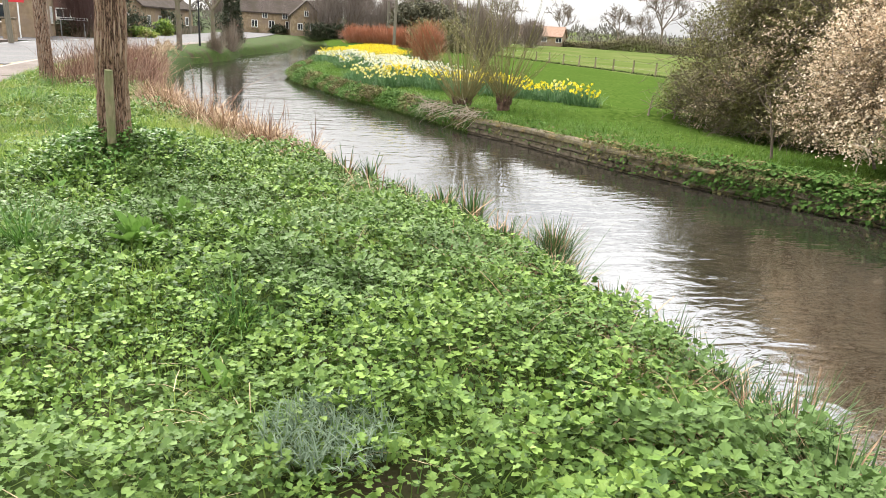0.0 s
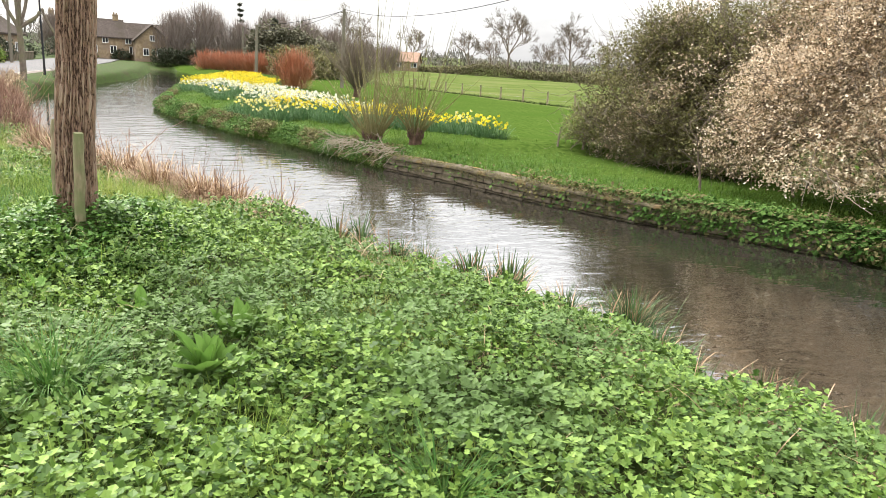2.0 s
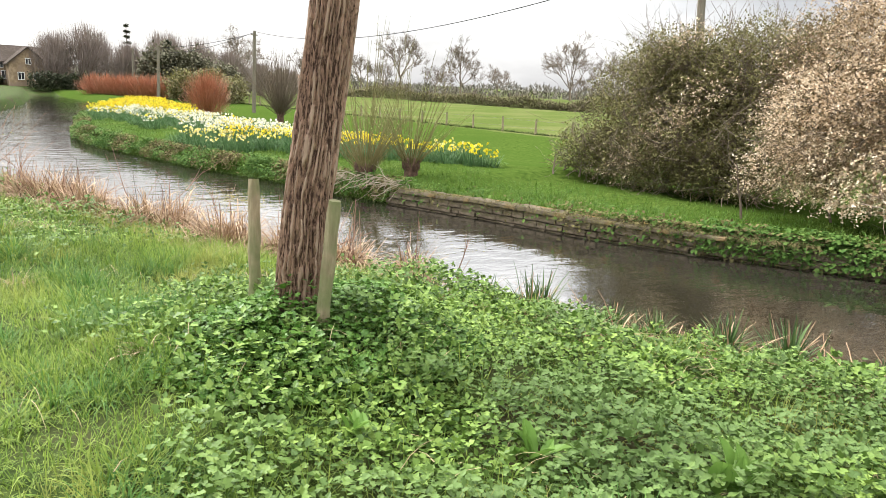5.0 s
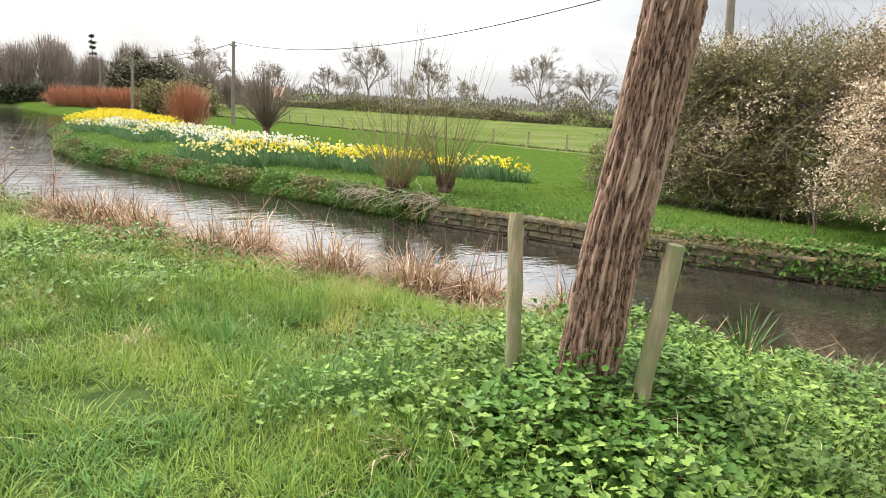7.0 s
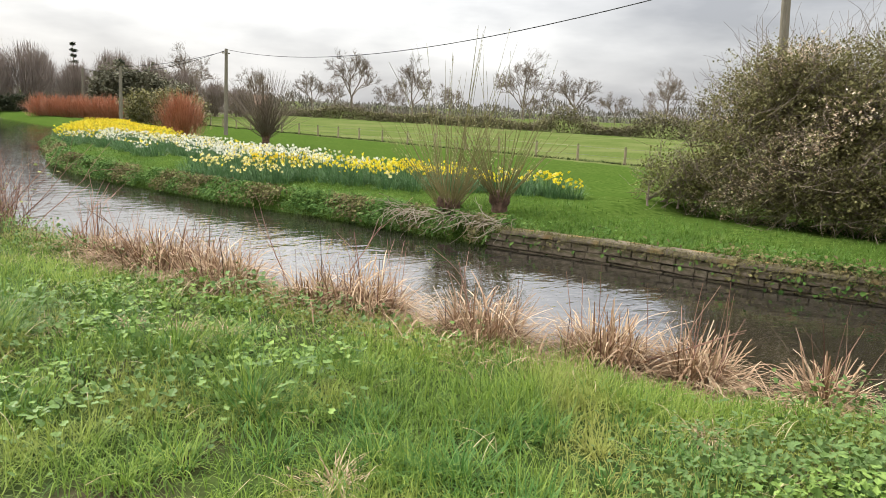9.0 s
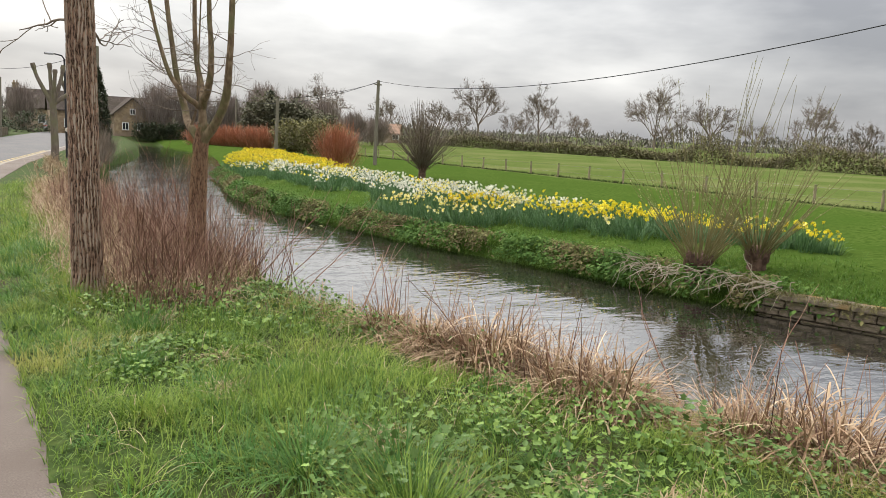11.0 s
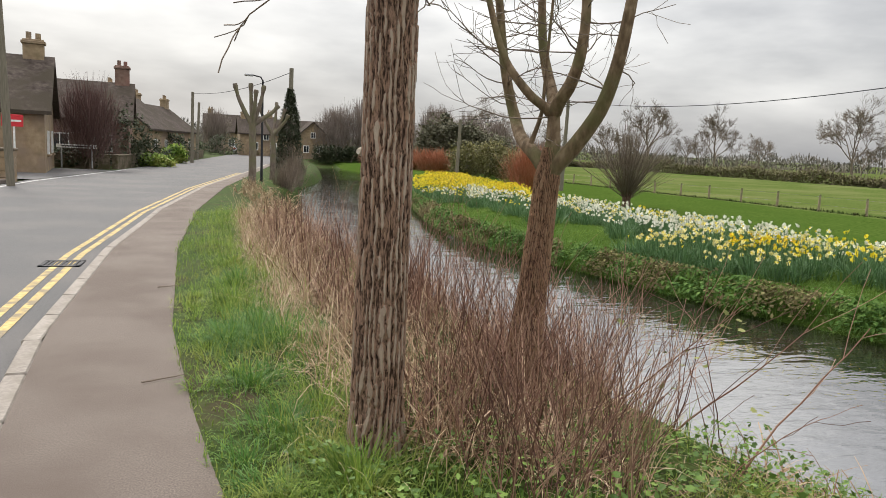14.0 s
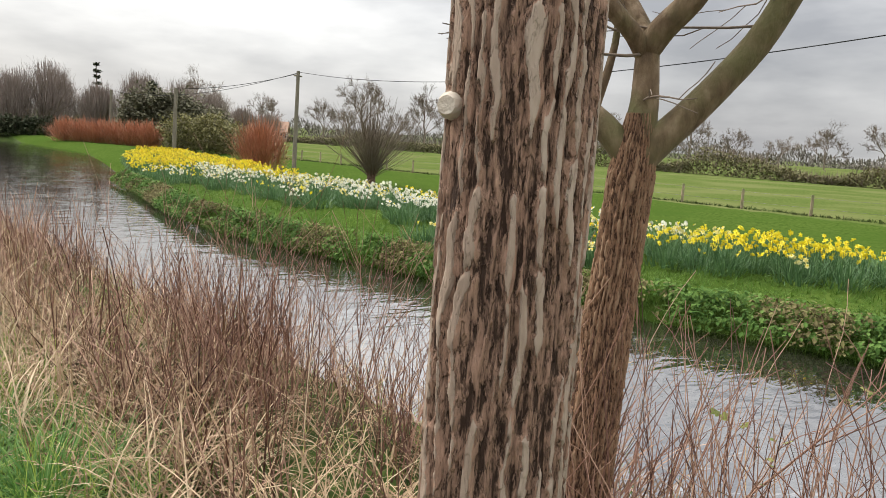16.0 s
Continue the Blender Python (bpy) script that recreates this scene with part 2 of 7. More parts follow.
def water_material():
    m = bpy.data.materials.new("river_water")
    m.use_nodes = True
    nt = m.node_tree
    N, L = nt.nodes.new, nt.links.new
    b = nt.nodes["Principled BSDF"]
    b.inputs["Roughness"].default_value, b.inputs["IOR"].default_value = 0.015, 6.0
    b.inputs["Specular IOR Level"].default_value = 0.5
    tc = N("ShaderNodeTexCoord")
    hs = []
    for sc, st, rot, amp in ((3.0, (1.0, 0.45, 1), -22, 1.0), (9.0, (1.0, 0.45, 1), -28, 0.3), (0.5, (1, 0.6, 1), 10, 1.3)):
        mp, n = N("ShaderNodeMapping"), N("ShaderNodeTexNoise")
        mp.inputs["Rotation"].default_value = (0, 0, radians(rot))
        mp.inputs["Scale"].default_value = (st[1], st[0], 1)
        n.inputs["Scale"].default_value, n.inputs["Detail"].default_value = sc, 2
        n.inputs["Distortion"].default_value = 0.6
        L(tc.outputs["Object"], mp.inputs["Vector"])
        L(mp.outputs["Vector"], n.inputs["Vector"])
        ml = N("ShaderNodeMath")
        ml.operation = "MULTIPLY"
        ml.inputs[1].default_value = amp
        L(n.outputs["Fac"], ml.inputs[0])
        hs.append(ml.outputs[0])
    a1, a2 = N("ShaderNodeMath"), N("ShaderNodeMath")
    L(hs[0], a1.inputs[0]), L(hs[1], a1.inputs[1])
    L(a1.outputs[0], a2.inputs[0]), L(hs[2], a2.inputs[1])
    bp = N("ShaderNodeBump")
    bp.inputs["Strength"].default_value, bp.inputs["Distance"].default_value = 1.0, 0.016
    calm, span = N("ShaderNodeTexNoise"), N("ShaderNodeMapRange")
    calm.inputs["Scale"].default_value, calm.inputs["Detail"].default_value = 0.35, 3
    L(tc.outputs["Object"], calm.inputs["Vector"])
    L(calm.outputs["Fac"], span.inputs["Value"])
    span.inputs["From Min"].default_value, span.inputs["From Max"].default_value = 0.38, 0.62
    span.inputs["To Min"].default_value, span.inputs["To Max"].default_value = 0.5, 1.0
    L(span.outputs["Result"], bp.inputs["Strength"])
    L(a2.outputs[0], bp.inputs["Height"])
    L(bp.outputs["Normal"], b.inputs["Normal"])
    n = N("ShaderNodeTexNoise")
    n.inputs["Scale"].default_value = 0.7
    L(tc.outputs["Object"], n.inputs["Vector"])
    r = N("ShaderNodeValToRGB")
    r.color_ramp.elements[0].color = (0.012, 0.0105, 0.008, 1)
    r.color_ramp.elements[1].color = (0.028, 0.025, 0.02, 1)
    L(n.outputs["Fac"], r.inputs["Fac"])
    L(r.outputs["Color"], b.inputs["Base Color"])
    return m


M_ground = mat("soil_and_turf", [(0.022, 0.037, 0.009), (0.038, 0.062, 0.014), (0.066, 0.09, 0.023)], 9, large=(0.05, 0.04, 0.022), large_scale=1.3, large_lo=0.5, large_hi=0.7, bump=0.6, spec=0.05)
M_meadow = mat("meadow_turf", [(0.026, 0.05, 0.009), (0.05, 0.082, 0.015), (0.08, 0.115, 0.026)], 7, large=(0.042, 0.075, 0.013), large_scale=0.35, large_lo=0.4, large_hi=0.72, bump=0.9, bump_scale=22, spec=0.0)
M_pasture = mat("pale_pasture_turf", [(0.048, 0.072, 0.018), (0.074, 0.102, 0.026), (0.105, 0.13, 0.04)], 5, large=(0.11, 0.125, 0.045), large_scale=0.12, bump=0.9, bump_scale=16, spec=0.0)
M_rush = mat("dark_rush_blades", [(0.028, 0.062, 0.02), (0.055, 0.105, 0.03), (0.11, 0.16, 0.05)], 1.2, island=0.7, leaf=0.15, bump=0, rough=0.6)
M_water = water_material()
M_grass = mat("grass_blades", [(0.05, 0.1, 0.016), (0.155, 0.245, 0.036), (0.32, 0.4, 0.085)], 1.2, island=0.6, leaf=0.35, bump=0, rough=0.6, large=(0.36, 0.34, 0.1), large_scale=0.9, large_lo=0.52, large_hi=0.72)
M_grass_dark = mat("lush_grass_blades", [(0.05, 0.13, 0.024), (0.085, 0.185, 0.036), (0.15, 0.26, 0.06)], 1.2, island=0.6, leaf=0.25, bump=0, rough=0.55)
M_herb = mat("herb_leaves", [(0.04, 0.082, 0.016), (0.122, 0.208, 0.036), (0.225, 0.325, 0.07)], 1.5, island=0.8, leaf=0.14, bump=0, rough=0.55, large=(0.1, 0.165, 0.045), large_scale=0.9)
M_dock = mat("dock_leaves", [(0.08, 0.17, 0.03), (0.13, 0.24, 0.045), (0.2, 0.32, 0.075)], 6, island=0.5, leaf=0.3, bump=0.2, rough=0.5)
M_ivy = mat("ivy_leaves", [(0.045, 0.11, 0.016), (0.08, 0.17, 0.028), (0.14, 0.25, 0.05)], 3, island=0.6, leaf=0.15, bump=0, rough=0.45)
M_reed = mat("dead_reeds", [(0.12, 0.066, 0.036), (0.27, 0.17, 0.1), (0.46, 0.34, 0.22)], 2.0, island=0.7, leaf=0.15, bump=0, rough=0.8)
M_stem = mat("dead_stems", [(0.065, 0.032, 0.024), (0.18, 0.095, 0.066), (0.38, 0.25, 0.175)], 2.0, island=0.7, bump=0, rough=0.8)
M_straw = mat("pale_straw", [(0.22, 0.17, 0.09), (0.38, 0.3, 0.17), (0.54, 0.45, 0.28)], 2.0, island=0.6, leaf=0.2, bump=0, rough=0.7)
M_straw_tan = mat("tan_straw", [(0.2, 0.135, 0.075), (0.4, 0.29, 0.18), (0.6, 0.48, 0.33)], 2.0, island=0.7, leaf=0.2, bump=0, rough=0.75)
M_asphalt = mat("road_asphalt", [(0.07, 0.068, 0.068), (0.10, 0.097, 0.096), (0.135, 0.13, 0.128)], 60, large=(0.12, 0.112, 0.108), large_scale=0.5, bump=0.5, bump_scale=180, rough=0.8)
M_path = mat("footway_asphalt", [(0.095, 0.076, 0.064), (0.152, 0.124, 0.105), (0.215, 0.178, 0.152)], 110, large=(0.118, 0.092, 0.076), large_scale=1.1, large_lo=0.4, bump=0.5, bump_scale=260, rough=0.85)
M_path_dark = mat("footway_patch_asphalt", [(0.098, 0.076, 0.068), (0.12, 0.094, 0.083), (0.14, 0.112, 0.1)], 130, bump=0.25, bump_scale=260, rough=0.85)
M_kerb = mat("kerb_concrete", [(0.2, 0.175, 0.15), (0.265, 0.235, 0.205), (0.33, 0.295, 0.255)], 25, large=(0.2, 0.175, 0.145), large_scale=2.5, bump=0.4, per_object=0.3)
M_yellow = mat("yellow_road_paint", [(0.34, 0.25, 0.1), (0.46, 0.35, 0.14), (0.54, 0.43, 0.2)], 22, large=(0.22, 0.18, 0.12), large_scale=5, bump=0.3)
M_white_paint = mat("white_road_paint", [(0.42, 0.41, 0.4), (0.6, 0.59, 0.57)], 16, large=(0.3, 0.29, 0.28), large_scale=3, bump=0.2)
M_post = mat("weathered_post_wood", [(0.16, 0.13, 0.08), (0.26, 0.21, 0.135), (0.36, 0.30, 0.2)], 6, stretch=(6, 6, 0.8), large=(0.16, 0.17, 0.08), large_scale=4, bump=0.5)
M_pole = mat("creosoted_pole_wood", [(0.13, 0.115, 0.085), (0.2, 0.18, 0.14)], 5, stretch=(5, 5, 0.5), bump=0.3)
M_stone = mat("bank_wall_stone", [(0.085, 0.065, 0.045), (0.15, 0.12, 0.085), (0.22, 0.18, 0.13)], 7, large=(0.08, 0.07, 0.035), large_scale=2.2, bump=0.9, per_object=0.15)
M_coping = mat("coping_stone", [(0.085, 0.07, 0.05), (0.14, 0.115, 0.085), (0.2, 0.165, 0.125)], 9, large=(0.32, 0.19, 0.05), large_scale=1.1, large_lo=0.52, large_hi=0.62, bump=0.6)
M_house = mat("cotswold_stone", [(0.19, 0.14, 0.085), (0.27, 0.2, 0.125), (0.35, 0.27, 0.175)], 3, large=(0.24, 0.18, 0.13), large_scale=0.8, bump=0.5)
M_brick = mat("red_brick_wall", [(0.13, 0.08, 0.062), (0.18, 0.115, 0.09), (0.23, 0.155, 0.125)], 4, large=(0.2, 0.1, 0.08), large_scale=0.8, bump=0.4)
M_slate = mat("stone_slates", [(0.045, 0.036, 0.031), (0.075, 0.06, 0.052), (0.105, 0.086, 0.075)], 5, large=(0.06, 0.05, 0.038), large_scale=0.8, bump=0.5, rough=0.95, spec=0.05)
M_white = plain("white_gloss_paint", (0.72, 0.72, 0.7), 0.4)
M_glass = glass("window_glass")
M_dark = plain("black_rubber", (0.025, 0.025, 0.027), 0.7)
M_yflower = mat("yellow_petals", [(0.7, 0.52, 0.01), (0.78, 0.64, 0.02), (0.82, 0.74, 0.12)], 3, island=0.6, leaf=0.25, bump=0, rough=0.5)
M_wflower = mat("cream_petals", [(0.68, 0.66, 0.5), (0.76, 0.75, 0.66), (0.8, 0.8, 0.74)], 3, island=0.6, leaf=0.25, bump=0, rough=0.5)
M_trumpet = mat("orange_trumpets", [(0.7, 0.4, 0.01), (0.75, 0.5, 0.02)], 3, island=0.6, bump=0, rough=0.5)
M_dleaf = mat("daffodil_leaves", [(0.045, 0.1, 0.04), (0.08, 0.155, 0.06), (0.125, 0.215, 0.085)], 3, island=0.6, leaf=0.25, bump=0, rough=0.5)
M_redtwig = mat("red_dogwood_twigs", [(0.24, 0.09, 0.048), (0.35, 0.15, 0.082), (0.45, 0.22, 0.14)], 1.5, island=0.6, bump=0, rough=0.6)
M_twig = mat("grey_brown_twigs", [(0.10, 0.075, 0.055), (0.16, 0.125, 0.095), (0.22, 0.18, 0.14)], 2, island=0.5, bump=0, rough=0.8)
M_olive_twig = mat("olive_willow_twigs", [(0.09, 0.082, 0.03), (0.15, 0.132, 0.052), (0.22, 0.195, 0.09)], 2, island=0.5, bump=0, rough=0.7)
M_hedge = mat("hedge_leaves", [(0.08, 0.1, 0.022), (0.165, 0.18, 0.048), (0.27, 0.28, 0.1)], 0.8, island=0.6, leaf=0.2, bump=0, rough=0.7)
M_blossom = mat("blackthorn_blossom", [(0.36, 0.26, 0.16), (0.58, 0.46, 0.32), (0.76, 0.68, 0.54)], 0.9, island=0.65, leaf=0.25, bump=0, rough=0.7)
M_scrubleaf = mat("olive_thicket_leaves", [(0.085, 0.078, 0.028), (0.16, 0.15, 0.055), (0.3, 0.28, 0.13)], 0.8, island=0.65, leaf=0.2, bump=0, rough=0.7)
M_oldleaf = mat("brown_blossom_bracts", [(0.09, 0.065, 0.035), (0.17, 0.125, 0.07), (0.27, 0.21, 0.12)], 0.8, island=0.65, leaf=0.15, bump=0, rough=0.8)
M_ever = mat("evergreen_foliage", [(0.028, 0.036, 0.02), (0.052, 0.062, 0.034), (0.085, 0.095, 0.052)], 0.8, island=0.6, leaf=0.1, bump=0, rough=0.8)
M_bark_y = mat("young_bark", [(0.085, 0.058, 0.035), (0.16, 0.112, 0.068), (0.25, 0.185, 0.12)], 26, stretch=(1, 1, 0.5), large=(0.13, 0.12, 0.055), large_scale=4, bump=0.8, bump_scale=30)
M_signface = plain("amber_sign_face", (0.85, 0.34, 0.0), 0.35)
M_signgrey = mat("grey_sign_metal", [(0.3, 0.3, 0.31), (0.4, 0.4, 0.41)], 8, rough=0.45, metal=0.3, bump=0.05)


# ---- plan of the river, road and ground ----
NEAR_Y = [-60, 0, 3.6, 5, 6.9, 8.4, 10, 11.6, 13.6, 16.5, 18, 19.5, 22, 26, 30, 38, 44, 50, 57, 66, 76, 97, 112, 130]
NEAR_X = [3, 2.1, 1.9, 1.75, 1.6, 1.15, 0.55, -0.2, -0.95, -1.9, -2.3, -2.5, -2.9, -3.3, -3.7, -4.2, -4.1, -2.3, -1.9, 0.4, 2.2, 4.5, 5.6, 6.0]
FAR_Y = [-60, 0, 5, 10, 11.2, 12.7, 14.6, 16.7, 19, 20.8, 23.5, 26, 29, 33, 37, 40.5, 44, 53, 57.5, 70, 83, 92, 112, 130]
FAR_X = [16, 12.2, 9.9, 8.05, 7.5, 6.65, 5.9, 5.35, 4.5, 4.0, 3.4, 2.5, 1.9, 1.1, 0.9, 1.35, 2.0, 3.1, 4.7, 7.2, 9.3, 9.0, 8.6, 8.4]
KERB_Y = [-60, 5, 12, 18.6, 22.4, 27.5, 34.4, 44.5, 57.5, 75, 100, 140, 220]
KERB_X = [-5.9, -5.95, -6.37, -6.84, -7.21, -7.33, -7.11, -6.29, -4.6, -2.4, 0.6, 4.0, 9.0]
ROAD_Y = [-60, 20, 46, 62, 83, 124, 220]
ROAD_X = [-12.9, -13.1, -12.6, -10.7, -8.2, -3.6, 3.5]
WATER_Z, TOP_Z = -0.7, 0.1


def x_near(y):
    return np.interp(y, NEAR_Y, NEAR_X)


def x_far(y):
    return np.interp(y, FAR_Y, FAR_X)


def x_kerb(y):
    return np.interp(y, KERB_Y, KERB_X)


def x_road(y):
    return np.interp(y, ROAD_Y, ROAD_X)


def path_w(y):
    return np.interp(y, [-60, 8, 12, 15.5, 18.7, 20, 28, 35, 45, 60, 80], [1.05, 1.1, 1.18, 1.19, 1.1, 1.02, 0.88, 0.77, 0.69, 0.5, 0.4])


def land(x, y):
    """Height of the ground."""
    x, y = np.asarray(x, float), np.asarray(y, float)
    xn, xf, xk, xr = x_near(y), x_far(y), x_kerb(y), x_road(y)
    d, e = xn - x, x - xf
    lumps = 0.05 * (vnoise(x * 1.3, y * 1.3, 1) - 0.5) + 0.03 * (vnoise(x * 3.1, y * 3.1, 2) - 0.5)
    near = 0.10 - 0.25 * np.exp(-np.clip(d, 0, 9) / 0.45) + lumps * smooth(0, 0.6, x - xk - 1.2)
    near = near + 0.24 * np.exp(-((x + 1.7) ** 2 + (y - 9.05) ** 2) / 0.8)
    near = near + 0.06 * np.exp(-((x + 0.4) ** 2 / 3 + (y - 5) ** 2 / 9))
    near = np.where(d < 0, near - 1.0 * smooth(0, 0.5, -d), near)
    road = -0.06 + 0.016 * np.clip(-x - 13, 0, 60) + 0.3 * smooth(60, 140, y)
    near = np.where(x < xk + 0.2 + path_w(y) - 0.1, np.minimum(near, 0.06), near)
    near = np.where((x < xk + 0.05), road, near)
    walled = smooth(19.3, 18.2, y)
    bank = -0.78 + 0.5 * smooth(0, 0.9, e) + 0.2 * smooth(0.8, 2.8, e)
    strip = -0.85 + 0.5 * smooth(0.05, 0.3, e) + 0.07 * smooth(0.3, 1.5, e)
    far = bank * (1 - walled) + strip * walled - 0.32 * smooth(4.5, 11, e) * (1 - walled) - 0.1 * smooth(3, 9, e) * walled
    far = far + lumps * smooth(0.3, 1, e)
    far = np.where(e < 0, far - 0.5 * smooth(0, 0.5, -e), far)
    dist = np.hypot(x, y - 15)
    far = far + 2.4 * smooth(70, 260, dist)
    z = np.where(x < (xn + xf) / 2, near, far)
    z = np.where(y > 111, np.maximum(z, 0.1 + 0.01 * (y - 111)), z)
    return z + 9 * smooth(500, 2400, dist)


def ground():
    gx = np.concatenate([-14 - np.geomspace(1, 2500, 26)[::-1], np.arange(-14, -7.4, 0.5), np.arange(-7.4, 9, 0.13), np.arange(9, 16, 0.35), 16 + np.geomspace(0.5, 2500, 36)])
    gy = np.concatenate([-3 - np.geomspace(0.5, 2500, 22)[::-1], np.arange(-3, 1, 0.3), np.arange(1, 34, 0.15), np.arange(34, 60, 0.35), 60 + np.geomspace(0.5, 2500, 50) - 0.5])
    X, Y = np.meshgrid(gx, gy)
    Z = land(X, Y)
    v = np.stack([X, Y, Z], -1).reshape(-1, 3)
    nx, ny = len(gx), len(gy)
    i = (np.arange(ny - 1)[:, None] * nx + np.arange(nx - 1)[None])
    q = np.stack([i, i + 1, i + nx + 1, i + nx], -1).reshape(-1, 4)
    c = v[q].mean(1)
    meadow = c[:, 0] > x_far(c[:, 1]) + 0.05
    g = Geo()
    g.add(v, q[~meadow], 0)
    beyond = c[:, 0] > np.interp(c[:, 1], [14, 35, 60, 92], [27.0, 26.3, 25.9, 24.8])
    g.f.append((q[meadow & ~beyond], 1))
    g.f.append((q[meadow & beyond], 2))
    ob = new("ground", g.mesh("ground", [M_ground, M_meadow, M_pasture], True))
    tagged(ob, "grassy river bank and green meadow ground", "ground", kind="structure")


ground()


def river():
    ys = np.concatenate([np.arange(-60, 0, 4.0), np.arange(0, 60, 0.5), np.arange(60, 113, 2.0)])
    g = Geo()
    a = np.stack([x_near(ys) - 0.6, ys, np.full_like(ys, WATER_Z)], -1)
    b = np.stack([x_far(ys) + 0.5, ys, np.full_like(ys, WATER_Z)], -1)
    n = len(ys)
    i = np.arange(n - 1)
    g.add(np.vstack([a, b]), np.stack([i, i + n, i + n + 1, i + 1], -1))
    tagged(part("water", g, M_water), "dark rippled river water reflecting a pale sky", "river", kind="structure")


river()


def ribbon(ys, xa, xb, z, g, m=0, thick=0.0):
    n, i = len(ys), np.arange(len(ys) - 1)
    a, b = np.stack([xa, ys, z], -1), np.stack([xb, ys, z], -1)
    g.add(np.vstack([a, b]), np.stack([i, i + n, i + n + 1, i + 1], -1), m)
    if thick:
        for e, s in ((a, 1), (b, -1)):
            low = e - [0, 0, thick]
            q = np.stack([i, i + n, i + n + 1, i + 1], -1)
            g.add(np.vstack([low, e]) if s > 0 else np.vstack([e, low]), q, m)


def road_z(y):
    return 0.3 * smooth(60, 140, y)


def roads():
    ys = np.concatenate([np.arange(-60, 0, 4.0), np.arange(0, 80, 0.75), np.arange(80, 221, 5.0)])
    g = Geo()
    ribbon(ys, x_road(ys), x_kerb(ys) + 0.02, road_z(ys) + 0.0, g, thick=0.08)
    yj = np.array([47.0, 50, 53, 56, 58.5])
    xj = x_road(yj) + 0.02
    ribbon(yj, np.array([-40.0, -40, -40, -40, -40]), xj, np.full(5, 0.012), g)
    tagged(part("road", g, M_asphalt), "grey worn asphalt road bending past the river", "road", kind="structure")
    g = Geo()
    ys2 = np.concatenate([np.arange(-60, 0, 4.0), np.arange(0, 80.1, 0.75)])
    ribbon(ys2, x_kerb(ys2) + 0.14, x_kerb(ys2) + 0.14 + path_w(ys2), road_z(ys2) + 0.1, g, thick=0.12)
    tagged(part("pavement", g, M_path), "narrow brownish asphalt footway beside the road", "pavement", kind="structure")
    g = Geo()
    yp = np.array([17.76, 18.2, 18.7, 19.09])
    ribbon(yp, x_kerb(yp) + 0.16, x_kerb(yp) + 0.13 + path_w(yp), np.full(4, 0.104), g)
    tagged(part("pavement_patch", g, M_path_dark), "darker trench repair patch in the footway", "pavement", kind="structure")
    for off, wd in ((-0.52, 0.09), (-0.34, 0.09)):
        g = Geo()
        yl = np.arange(-40, 62, 0.5)
        ribbon(yl, x_kerb(yl) + off, x_kerb(yl) + off + wd, road_z(yl) + 0.005, g)
        tagged(part("yellow_line", g, M_yellow), "worn yellow no-waiting line on the asphalt", "road marking", kind="structure")
    g = Geo()
    yl = np.linspace(38, 60, 20)
    ribbon(yl, x_road(yl) + 0.25, x_road(yl) + 0.37, road_z(yl) + 0.005, g)
    tagged(part("white_line", g, M_white_paint), "worn white edge line at the side road", "road marking", kind="structure")
    g = Geo()
    yf = np.concatenate([np.arange(-40, 46.5, 1.5)])
    ribbon(yf, x_road(yf) - 1.6, x_road(yf) - 0.13, np.full_like(yf, 0.11), g, thick=0.12)
    tagged(part("pavement_far", g, M_path), "footway on the far side of the road", "pavement", kind="structure")


roads()


